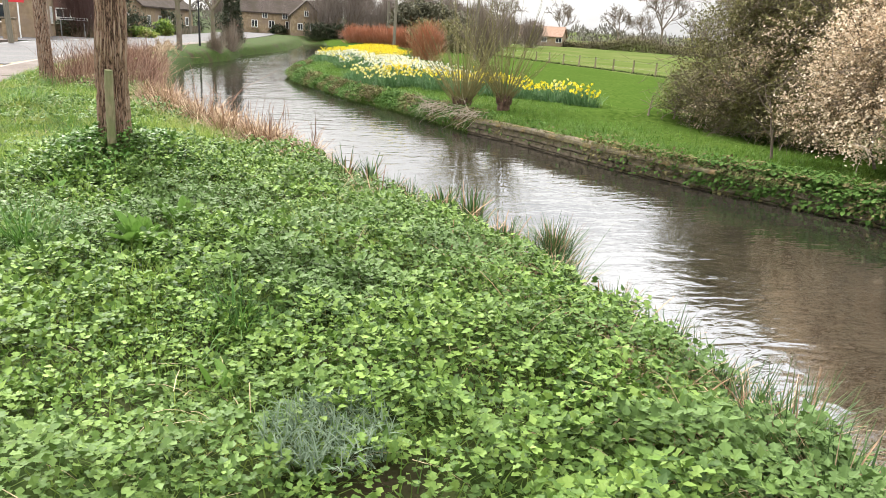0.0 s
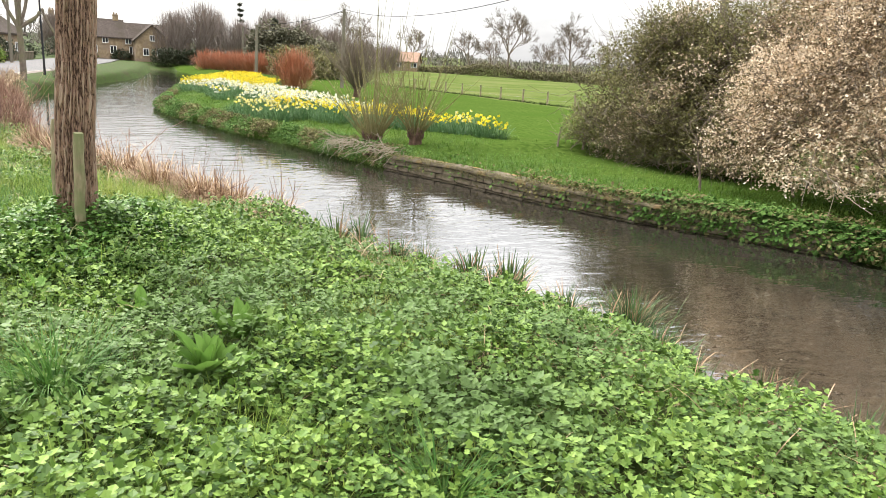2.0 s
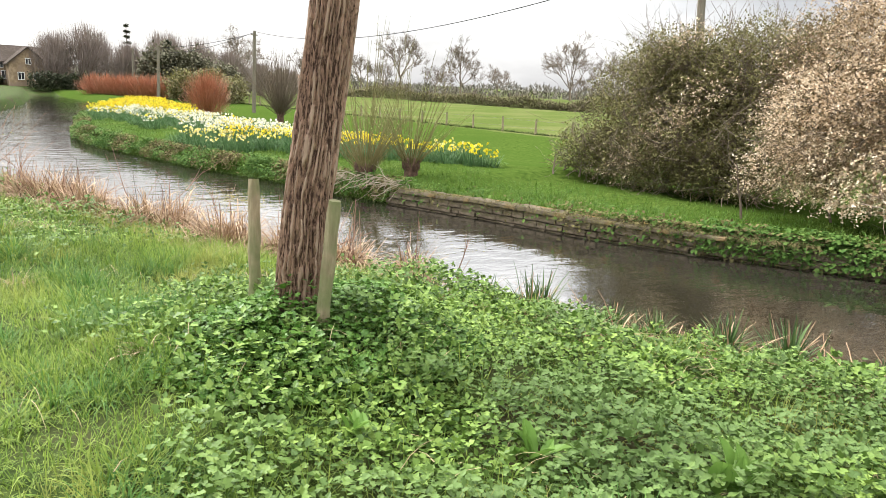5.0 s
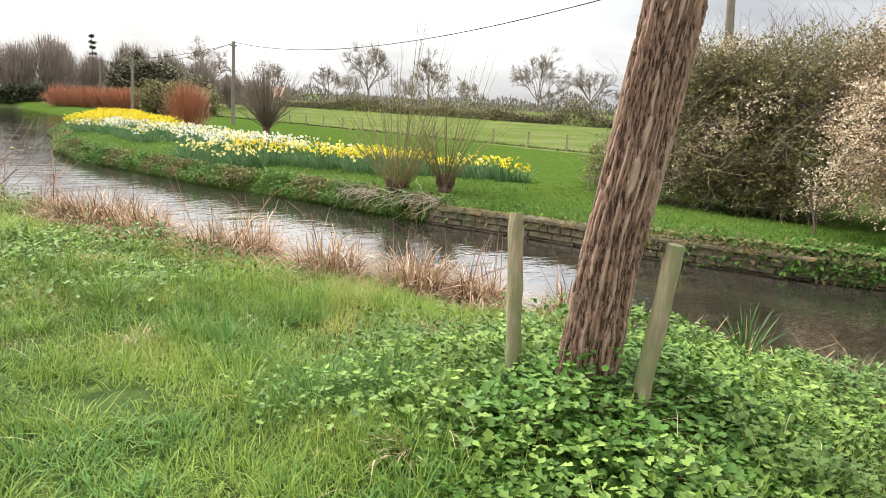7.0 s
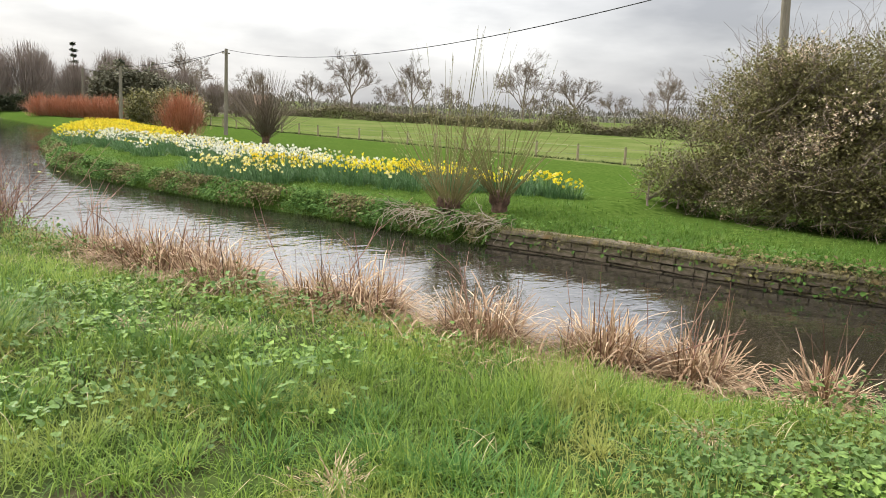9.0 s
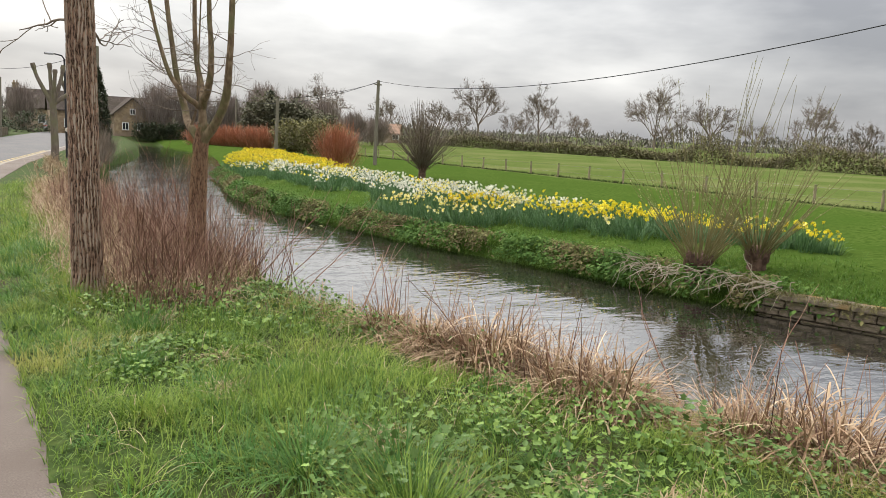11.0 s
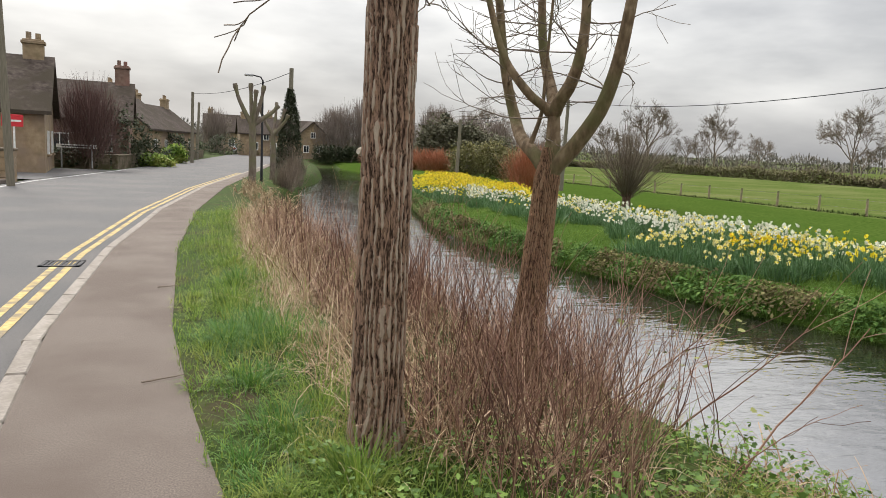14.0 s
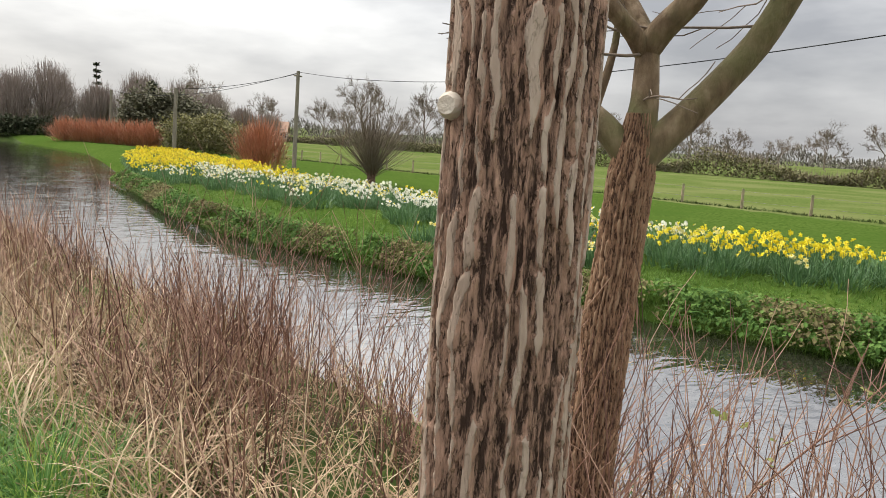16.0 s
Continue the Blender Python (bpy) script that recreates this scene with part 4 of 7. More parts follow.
    # tussocks
    for material, nm, lab, seed, count in ((M_grass, "verge_tussocks", "small uneven tussocks of yellow green verge grass", 51, 330), (M_grass_dark, "dark_tussocks", "darker lush tussocks in the verge grass", 52, 240)):
        r = np.random.default_rng(seed)
        g = Geo()
        cx, cy = spots(count * 2, -6.2, -0.2, 4, 24, r)
        ok = (cx > x_kerb(cy) + path_w(cy) + 0.2) & (cx < x_near(cy) - 0.3) & (leafiness(cx, cy) < 0.6) & ~((cy > 18.8) & (cx > -4.9))
        cx, cy = cx[ok][:count], cy[ok][:count]
        for cv in (0.6, 1.3, 2.0):
            tv, tf = blade(cv, 3, 1.0, 0.8)
            m = 26
            k = len(cx) * m
            a, rad = r.uniform(0, 6.28, k), np.repeat(r.uniform(0.05, 0.16, len(cx)), m)
            d = rad * np.sqrt(r.random(k))
            x, y = np.repeat(cx, m) + d * np.cos(a), np.repeat(cy, m) + d * np.sin(a)
            h = np.repeat(r.uniform(0.1, 0.24, len(cx)), m) * r.uniform(0.5, 1.1, k)
            scatter(g, tv, tf, np.stack([x, y, land(x, y) - 0.005], -1), spin(a - 1.57 + r.normal(0, 0.6, k), np.abs(r.normal(0.35, 0.25, k))), np.stack([np.full(k, 0.0042), h, h], -1))
        tagged(part(nm, g, material), lab, "grass", kind="stuff")
    # litter of straw stalks on the greenery
    g = Geo()
    tv, tf = blade(1.0, 3, 0.012, 0.5)
    n = 9000
    x, y = spots(n, -5.6, 1.6, 2.4, 20)
    ok = (x < x_near(y)) & (x > x_kerb(y) + 1.35) & ((x > -2.6 + 0.5 * vnoise(x * 2, y * 2, 68)) | (y > 11.5) | (rng.random(n) < 0.12)) & (rng.random(n) < 0.14 + 0.7 * smooth(0.5, 0.75, vnoise(x * 1.4, y * 1.4, 67)) + 0.6 * smooth(1.6, 0.2, x_near(y) - x))
    x, y = x[ok], y[ok]
    k = len(x)
    ln = rng.uniform(0.1, 0.3, k)
    scatter(g, tv, tf, np.stack([x, y, land(x, y) + rng.uniform(0.03, 0.16, k)], -1), spin(rng.uniform(0, 6.28, k), rng.normal(1.2, 0.3, k)), np.stack([np.full(k, 0.16), ln, ln], -1))
    tagged(part("straw_litter", g, M_straw), "pale dry stalks strewn over the green bank", "plant litter", kind="stuff")


near_plants()


def tuft(name, label, category, group, at, n, h, spread, material, curve=(0.3, 1.5), w=0.007, seed=1, lean=0.35, second=None, lift=0.0):
    """A clump of blades growing from one spot."""
    r = np.random.default_rng(seed)
    x, y = at
    z = max(float(land(x, y)), -0.06) + lift
    t = thing(name, label, category, group, (x, y, z))
    for mat_k, frac in ((material, 1.0), (second, 0.25)) if second else ((material, 1.0),):
        g = Geo()
        for cv in np.linspace(*curve, 4):
            tv, tf = blade(cv, 4, 1.0, 0.85)
            k = int(n * frac / 4) + 1
            a, d = r.uniform(0, 6.28, k), np.abs(r.normal(0, 0.5, k)) * spread
            hh = h * r.uniform(0.5, 1.1, k)
            rot = spin(a - math.pi / 2 + r.normal(0, 0.5, k), np.clip(r.normal(lean, 0.22, k), 0, 1.3))
            scatter(g, tv, tf, np.stack([d * np.cos(a), d * np.sin(a), np.full(k, -0.02)], -1), rot, np.stack([np.full(k, w), hh, hh], -1))
        part("blades" if mat_k is material else "dead_blades", g, mat_k, t)
    return t


STRAW_TUFTS = ((-3.54, 14.48), (-3.03, 14.31), (-2.83, 13.92), (-3.7, 15.24), (-4.3, 16.32), (-2.55, 13.84), (-2.5, 9.3), (-2.15, 10.1), (-1.2, 11.0), (-3.0, 11.6), (-4.15, 17.0), (-4.35, 18.3))
TG = "grass tufts on the near bank"
for i, (x, y, n, h, s) in enumerate(((-1.83, 6.52, 330, 0.34, 0.26), (-0.53, 5.01, 120, 0.3, 0.16), (-2.31, 9.93, 330, 0.22, 0.3), (-2.93, 12.63, 220, 0.26, 0.3), (-2.52, 11.36, 200, 0.2, 0.28),
                                     (-2.71, 11.73, 160, 0.2, 0.25), (-2.43, 10.72, 160, 0.18, 0.25), (-3.83, 14.6, 300, 0.38, 0.3), (-4.19, 15.02, 220, 0.36, 0.28), (-4.83, 16.11, 200, 0.2, 0.26),
                                     (-4.36, 16.34, 160, 0.2, 0.22), (-4.59, 18.06, 260, 0.26, 0.25), (-5.05, 19.15, 320, 0.3, 0.3), (-5.2, 21.78, 420, 0.34, 0.5),
                                      (-4.73, 17.15, 240, 0.2, 0.26), (-5.15, 17.9, 180, 0.16, 0.22), (-4.0, 13.2, 160, 0.18, 0.25), (-3.5, 9.3, 160, 0.14, 0.3),
                                     (-2.9, 8.2, 140, 0.14, 0.3), (-1.2, 10.14, 120, 0.22, 0.2), (-3.2, 13.9, 140, 0.2, 0.25), (-3.97, 14.24, 420, 0.36, 0.3), (-2.24, 9.77, 300, 0.26, 0.3), (-2.93, 12.5, 260, 0.24, 0.28), (-2.99, 13.54, 220, 0.24, 0.26), (-2.49, 10.17, 260, 0.24, 0.3), (-2.57, 10.9, 160, 0.2, 0.25), (-5.55, 23.49, 260, 0.3, 0.3), (-5.6, 22.02, 260, 0.26, 0.3), (-5.36, 22.45, 280, 0.3, 0.3), (-5.1, 20.22, 280, 0.28, 0.28), (-5.48, 20.8, 240, 0.2, 0.3), (-5.37, 19.93, 220, 0.2, 0.28), (-5.5, 26.0, 260, 0.28, 0.35), (-5.45, 24.6, 260, 0.3, 0.3))):
    tuft("grass_tuft", "lush green grass tuft on the bank", "grass tuft", TG, (x, y), int(n * 1.3), h * 1.15, s, M_grass_dark if i % 3 or i == 0 else M_grass, (0.4, 1.9), 0.005, 100 + i, 0.4, lift=0.06 if y < 10 and x > -2.2 else 0.0)
for i, (x, y) in enumerate(STRAW_TUFTS):
    tuft("straw_tuft", "pale dry tuft of dead grass in the green verge", "dead grass", "dry tufts on the near bank", (x, y), 90, 0.17, 0.16, M_straw_tan, (0.6, 2.4), 0.004, 180 + i, 0.85, lift=0.05)
IG = "waterside plants on the near bank edge"
for i, (x, y, n, h, s) in enumerate(((0.5, 9.6, 34, 0.5, 0.09), (0.8, 9.75, 26, 0.42, 0.08), (0.35, 10.0, 22, 0.36, 0.1), (1.45, 7.9, 46, 0.42, 0.12), (1.3, 8.3, 40, 0.36, 0.12))):
    tuft("iris_clump", "dark green iris swords at the water's edge", "iris", IG, (x, y), int(n * 1.4), h * 0.9, s * 1.1, M_rush, (0.1, 0.9), 0.012, 200 + i, 0.25, M_reed)
for i, (x, y, n, h, s) in enumerate(((1.83, 6.83, 260, 0.42, 0.15), (1.72, 5.53, 110, 0.34, 0.13), (1.6, 6.05, 150, 0.25, 0.16), (1.75, 4.56, 120, 0.36, 0.14), (1.7, 3.92, 160, 0.5, 0.16), (1.55, 3.5, 120, 0.42, 0.15), (1.05, 8.75, 90, 0.32, 0.14), (0.95, 9.1, 90, 0.3, 0.12), (1.6, 7.3, 120, 0.3, 0.18), (1.7, 6.4, 140, 0.3, 0.18), (1.35, 8.0, 120, 0.28, 0.18), (1.75, 5.0, 120, 0.34, 0.16), (0.1, 10.5, 100, 0.28, 0.15), (1.72, 4.2, 130, 0.4, 0.2))):
    tuft("rush_clump", "green rush clump with dry tips at the water's edge", "rush", IG, (x, y), int(n * 1.5), h * 0.85, s * 1.1, M_rush, (0.15, 1.3), 0.005, 230 + i, 0.32, M_reed)


def docks():
    """Broad-leaved dock plants."""
    for i, (x, y, n, s) in enumerate(((-1.16, 6.35, 20, 0.24), (-0.95, 6.75, 14, 0.2), (0.12, 4.6, 9, 0.17), (-0.6, 4.4, 6, 0.12), (-2.0, 7.9, 7, 0.13), (-1.4, 7.4, 9, 0.17))):
        r = np.random.default_rng(300 + i)
        t = thing("dock_plant", "broad-leaved dock rosette among the leaf carpet", "dock", "dock plants on the bank", (x, y, float(land(x, y)) + 0.08))
        flat = DOCK[0][:, [0, 2, 1]] * np.array([1, -1, 1])
        for k in range(n):
            g = Geo()
            rot = spin(np.array([k * 2.4 + r.normal(0, 0.3)]), np.array([r.uniform(0.25, 1.15)]))
            d = r.uniform(0, 0.08)
            scatter(g, flat, DOCK[1], np.array([[d * math.cos(k * 2.4), d * math.sin(k * 2.4), 0]]), rot, np.array([1.0 * s * r.uniform(0.6, 1.15)]))
            part("leaf", g, M_dock, t)


docks()


def grey_herb():
    r = np.random.default_rng(340)
    x, y = -0.2, 3.9
    g = Geo()
    k = 1100
    a, d = r.uniform(0, 6.28, k), 0.22 * np.sqrt(r.random(k))
    M_grey = mat("silver_grey_leaves", [(0.08, 0.125, 0.07), (0.14, 0.19, 0.12), (0.21, 0.26, 0.18)], 3, island=0.6, leaf=0.2, bump=0)
    tv, tf = blade(0.6, 3, 1.0, 0.7)
    h = r.uniform(0.04, 0.08, k)
    scatter(g, tv, tf, np.stack([d * np.cos(a), d * np.sin(a), 0.05 + 0.1 * r.random(k)], -1), spin(r.uniform(0, 6.28, k), r.uniform(0, 1.2, k)), np.stack([np.full(k, 0.0028), h, h], -1))
    t = thing("grey_herb", "silvery grey feathery herb low in the leaf carpet", "herb", "", (x, y, float(land(x, y))))
    part("leaves", g, M_grey, t)


grey_herb()


def ivy_mound():
    """Ivy and nettles heaped round the foot of the leaning tree."""
    r = np.random.default_rng(350)
    g = Geo()
    k = 8000
    a, d = r.uniform(0, 6.28, k), 1.0 * np.sqrt(r.random(k))
    x, y = -1.6 + d * np.cos(a), 9.0 + 0.85 * d * np.sin(a)
    z = land(x, y) + (0.04 + 0.26 * (1 - d) * r.random(k)) * (0.5 + vnoise(x * 4, y * 4, 3))
    flat = LOBED[0][:, [0, 2, 1]] * np.array([1, -1, 1])
    scatter(g, flat, LOBED[1], np.stack([x, y, z], -1), spin(r.uniform(0, 6.28, k), 1.57 - np.abs(r.normal(0.2, 0.5, k))), r.uniform(0.022, 0.047, k))
    tagged(part("ivy_mound", g, M_ivy), "dark green ivy heaped round the tree foot", "ivy", kind="stuff")
    g = Geo()
    k = 1300
    a, d = r.uniform(0, 6.28, k), 0.55 * np.sqrt(r.random(k))
    x, y = -4.5 + 1.3 * d * np.cos(a), 17.2 + 1.1 * d * np.sin(a)
    keep = r.random(k) < 0.25 + vnoise(x * 4, y * 4, 12)
    x, y, d = x[keep], y[keep], d[keep]
    k = len(x)
    z = land(x, y) + 0.02 + 0.14 * (1 - d / 0.6) * r.random(k)
    scatter(g, flat, LOBED[1], np.stack([x, y, z], -1), spin(r.uniform(0, 6.28, k), 1.57 - np.abs(r.normal(0.2, 0.5, k))), r.uniform(0.022, 0.045, k))
    tagged(part("nettle_patch", g, M_herb), "low green nettle patch on the verge", "nettles", kind="stuff")


ivy_mound()


def reed_clumps():
    """Heaps of broken tan reeds along the water's edge."""
    places = ((0.15, 11.0, 0.55), (-0.2, 11.7, 0.8), (-0.45, 12.25, 1.05), (-0.9, 13.05, 1.15), (-1.3, 14.15, 1.35), (-1.55, 14.55, 0.8), (-2.0, 15.3, 1.2), (-2.1, 15.7, 0.9), (-2.25, 16.4, 1.45), (-2.5, 16.9, 0.8),
              (-2.6, 17.6, 0.75))
    for i, (x, y, s) in enumerate(places):
        r = np.random.default_rng(400 + i)
        t = thing("reed_clump", "heap of broken tan dead reeds at the water's edge", "reeds", "dead reeds along the near bank", (x + 0.05, y, max(float(land(x, y)), -0.05) - 0.02))
        for nm, material, share in (("blades", M_reed, 1.0), ("pale_blades", M_straw_tan, 0.4)):
            g = Geo()
            for cv, tilt, lift, wide in ((0.5, 1.35, 0.34, 1.3), (1.0, 1.1, 0.36, 1.2), (1.7, 0.7, 0.2, 1.0), (2.6, 0.35, 0.06, 0.75), (3.3, 0.3, 0.03, 0.6), (0.4, 0.5, 0.02, 0.7)):
                tv, tf = blade(cv, 5, 1.0, 0.6)
                k = int(150 * share * s * r.uniform(0.7, 1.2))
                a, d = r.uniform(0, 6.28, k), 0.27 * s * wide * np.sqrt(r.random(k))
                h = r.uniform(0.2, 0.5, k) * (0.6 + 0.4 * s)
                rot = spin(a - math.pi / 2 + r.normal(0, 0.9, k), np.clip(r.normal(tilt, 0.35, k), -0.2, 1.7))
                z = lift * s * r.random(k) * np.clip(1.05 - d / (0.33 * s), 0.05, 1)
                scatter(g, tv, tf, np.stack([d * np.cos(a), 1.2 * d * np.sin(a), z], -1), rot, np.stack([r.uniform(0.004, 0.0095, k), h, h], -1))
            part(nm, g, material, t)
        g = Geo()
        k = int(16 * s)
        for cv in (0.1, 0.5):
            tv, tf = blade(cv, 4, 1.0, 0.6)
            a, d = r.uniform(0, 6.28, k), 0.28 * s * np.sqrt(r.random(k))
            h = r.uniform(0.3, 0.75, k)
            scatter(g, tv, tf, np.stack([d * np.cos(a), d * np.sin(a), np.zeros(k)], -1), spin(r.uniform(0, 6.28, k), np.abs(r.normal(0.15, 0.3, k))), np.stack([np.full(k, 0.0045), h, h], -1))
        part("stems", g, M_stem, t)
    # thin flattened straw between the heaps
    r = np.random.default_rng(470)
    g = Geo()
    for cv in (0.6, 1.5, 2.4):
        tv, tf = blade(cv, 4, 1.0, 0.6)
        n = 6000
        y = r.uniform(2.6, 19.2, n)
        x = x_near(y) + 0.1 - np.abs(r.normal(0, 0.4, n))
        ok = r.random(n) < 0.1 + 0.9 * vnoise(x * 1.6, y * 1.6, 66)
        x, y = x[ok], y[ok]
        k = len(x)
        h = r.uniform(0.15, 0.45, k)
        scatter(g, tv, tf, np.stack([x, y, land(x, y) + r.uniform(0, 0.06, k)], -1), spin(r.uniform(0, 6.28, k), r.normal(1.15, 0.35, k)), np.stack([r.uniform(0.003, 0.007, k), h, h], -1))
    tagged(part("edge_straw", g, M_reed), "flattened brown straw along the water's edge", "plant litter", kind="stuff")


reed_clumps()


def stand_edge(y):
    return np.minimum(np.interp(y, [18.2, 19.2, 20.2, 22, 40], [-3.9, -3.5, -3.0, -2.5, -2.4]), x_near(y) + 0.1)


def dead_stand():
    """The tall stand of dead stems and straw round the two roadside trees."""
    r = np.random.default_rng(500)
    g = Geo()
    for cv in (0.05, 0.3, 0.7, 1.3):
        tv, tf = blade(cv, 4, 1.0, 0.55)
        n = 6500
        x, y = spots(n, -5.3, -1.9, 18.3, 33, r)
        left = np.interp(y, [18.3, 19.6, 22, 27, 33], [-3.6, -4.75, -4.75, -5.0, -5.0])
        ok = (x > left) & (x < stand_edge(y)) & (r.random(n) < 1.15 - 0.05 * (y - 18)) & (r.random(n) < 1.6 * smooth(0.3, 0.75, vnoise(x * 1.7, y * 1.7, 61)) + 0.12)
        x, y = x[ok], y[ok]
        k = len(x)
        h = (0.22 + 0.85 * vnoise(x * 1.6, y * 1.6, 62) ** 1.3) * r.uniform(0.35, 1.2, k) * smooth(17.4, 19.4, y)
        scatter(g, tv, tf, np.stack([x, y, land(x, y) - 0.02], -1), spin(r.uniform(0, 6.28, k), np.abs(r.normal(0.2, 0.33, k))), np.stack([r.uniform(0.002, 0.006, k), h, h], -1))
    tagged(part("dead_stems", g, M_stem), "tall reddish brown dead stems crowding the tree feet", "dead stems", kind="stuff")
    for nm, lab, material, n0, seed in (("dead_grass", "matted brown dead grass below the stems", M_reed, 9000, 64), ("pale_dead_grass", "pale tangled straw leaning out over the verge", M_straw_tan, 7500, 65)):
        g = Geo()
        for cv in (0.5, 1.2, 1.9, 2.6):
            tv, tf = blade(cv, 4, 1.0, 0.7)
            x, y = spots(n0, -5.5, -2.0, 18.2, 33, r)
            left = np.interp(y, [18.3, 19.6, 22, 27, 33], [-3.5, -5.0, -5.2, -5.35, -5.3])
            west = smooth(left + 1.5, left + 0.2, x) if seed == 65 else 0.35 + 0.3 * smooth(left + 1.0, left, x)
            ok = (x > left) & (x < stand_edge(y)) & (r.random(n0) < (0.06 + west) * (0.3 + smooth(0.3, 0.65, vnoise(x * 1.5, y * 1.5, seed))) + 0.25 * smooth(19.6, 18.5, y))
            x, y = x[ok], y[ok]
            k = len(x)
            h = r.uniform(0.2, 0.75, k) * (0.45 + 0.8 * vnoise(x * 2, y * 2, 64))
            scatter(g, tv, tf, np.stack([x, y, land(x, y) - 0.02 + r.uniform(0, 0.14, k)], -1), spin(r.uniform(0, 6.28, k), np.abs(r.normal(0.55, 0.5, k))), np.stack([r.uniform(0.002, 0.0055, k), h, h], -1))
        tagged(part(nm, g, material), lab, "dead grass", kind="stuff")
    # branched weed skeletons
    g = Geo()
    for _ in range(330):
        y = 18.5 + 5.5 * r.random() ** 1.4
        x = r.uniform(-4.6, min(-2.5, stand_edge(y)))
        h = 0.5 + 0.75 * float(vnoise(np.array([x * 1.6]), np.array([y * 1.6]), 62)[0])
        grow(g, (x, y, float(land(x, y))), (r.normal(0, 0.25), r.normal(0, 0.25), 1), h * r.uniform(0.7, 1.1), 0.0042, 1, r, wobble=0.07, lift=0.03, kids=(4, 8), spread=0.6, sides=3, min_r=0.0014, shrink=0.42)
    tagged(part("dead_weeds", g, M_stem), "branched brown weed skeletons round the tree feet", "dead stems", kind="stuff")
    # taller broken stalks and bramble arcs leaning over the water
    stalks = (((-2.7, 18.0, -0.05), (0.5, 0.55, 0.62), 1.1), ((-2.45, 17.6, -0.05), (0.15, 0.4, 0.8), 0.85), ((-2.95, 19.0, 0.0), (0.85, 0.1, 0.75), 1.2), ((-3.0, 19.6, 0.0), (0.7, -0.3, 0.9), 1.1), ((-2.4, 18.3, -0.1), (0.8, 0.5, 0.1), 0.9),
              ((-1.3, 14.6, 0), (0.7, 0.5, 0.55), 1.0), ((-1.2, 14.2, 0), (0.1, 0.3, 0.8), 0.7), ((-1.9, 15.9, 0), (0.65, 0.4, 0.5), 0.9), ((-0.9, 13.1, 0), (-0.15, 0.2, 0.9), 0.6), ((-0.5, 12.1, 0), (0.6, -0.7, 0.35), 0.9),
              ((-2.6, 17.2, 0), (0.3, 0.8, 0.75), 0.9), ((-1.4, 15.1, 0), (-0.2, 0.4, 0.9), 0.75), ((0.15, 10.2, 0), (0.05, -0.1, 0.9), 0.55), ((-3.1, 20.2, 0), (0.6, -0.6, 0.7), 1.2), ((-2.3, 16.4, 0), (-0.35, 0.3, 0.9), 0.8))
    for i, (s, d, ln) in enumerate(stalks):
        r2 = np.random.default_rng(540 + i)
        g = Geo()
        grow(g, s, d, ln, 0.0075, 1, r2, wobble=0.07, lift=0.0, kids=(2, 5), spread=0.6, sides=5, min_r=0.002)
        tagged(part("bramble_stalk", g, M_stem, smooth=True), "thin bare broken stalk leaning over the river", "dead stalk", "bare stalks along the near bank")


dead_stand()


def bramble():
    """Arching bramble with a few old leaves at the right of the forked tree."""
    r = np.random.default_rng(560)
    t = thing("bramble", "arching bramble with a few dark old leaves", "bramble", "", (0, 0, 0))
    g, lv = Geo(), Geo()
    for k in range(16):
        s = np.array([r.uniform(-3.4, -2.75), r.uniform(18.9, 20.3), 0.0])
        s[2] = float(land(s[0], s[1]))
        grow(g, s, (r.uniform(-0.2, 0.8), r.uniform(-0.4, 0.4), 1.2), r.uniform(0.5, 1.15), 0.005, 1, r, wobble=0.12, lift=-0.03, kids=(2, 5), spread=0.7, sides=4, min_r=0.0016)
        if k % 2 == 0:
            p = s + [r.uniform(-0.1, 0.4), r.uniform(-0.2, 0.2), r.uniform(0.3, 0.8)]
            n = 3
            scatter(lv, LOBED[0][:, [0, 2, 1]], LOBED[1], p + r.normal(0, 0.04, (n, 3)), spin(r.uniform(0, 6.28, n), r.uniform(0.5, 2, n)), r.uniform(0.03, 0.05, n))
    part("stems", g, M_stem, t)
    part("leaves", lv, M_hedge, t)


bramble()


# ---- parking sign ----
def flat_text(words, size, material, parent, at, bold=0.0):
    cu = bpy.data.curves.new("lettering", "FONT")
    cu.body, cu.size, cu.extrude, cu.align_x, cu.align_y, cu.offset = words, size, 0.0004, "CENTER", "CENTER", bold
    cu.materials.append(material)
    ob = new("lettering", cu)
    ob.parent = parent
    ob.matrix_basis = pose(*at)
    return ob


def rounded_plate(w, h, rad, z0, z1, m=0):
    g = Geo()
    pts = []
    for cx, cy, a0 in ((w / 2 - rad, h / 2 - rad, 0), (-w / 2 + rad, h / 2 - rad, 90), (-w / 2 + rad, -h / 2 + rad, 180), (w / 2 - rad, -h / 2 + rad, 270)):
        for a in np.linspace(a0, a0 + 90, 7):
            pts.append((cx + rad * math.cos(radians(a)), cy + rad * math.sin(radians(a))))
    n = len(pts)
    p = np.array(pts)
    lo, hi = np.c_[p, np.full(n, z0)], np.c_[p, np.full(n, z1)]
    k = np.arange(n)
    g.add(np.vstack([lo, hi]), np.stack([k, (k + 1) % n, (k + 1) % n + n, k + n], -1), m)
    g.add(np.vstack([hi, [[0, 0, z1]]]), np.stack([k, (k + 1) % n, np.full(n, n)], -1), m)
    g.add(np.vstack([lo, [[0, 0, z0]]]), np.stack([(k + 1) % n, k, np.full(n, n)], -1), m)
    return g


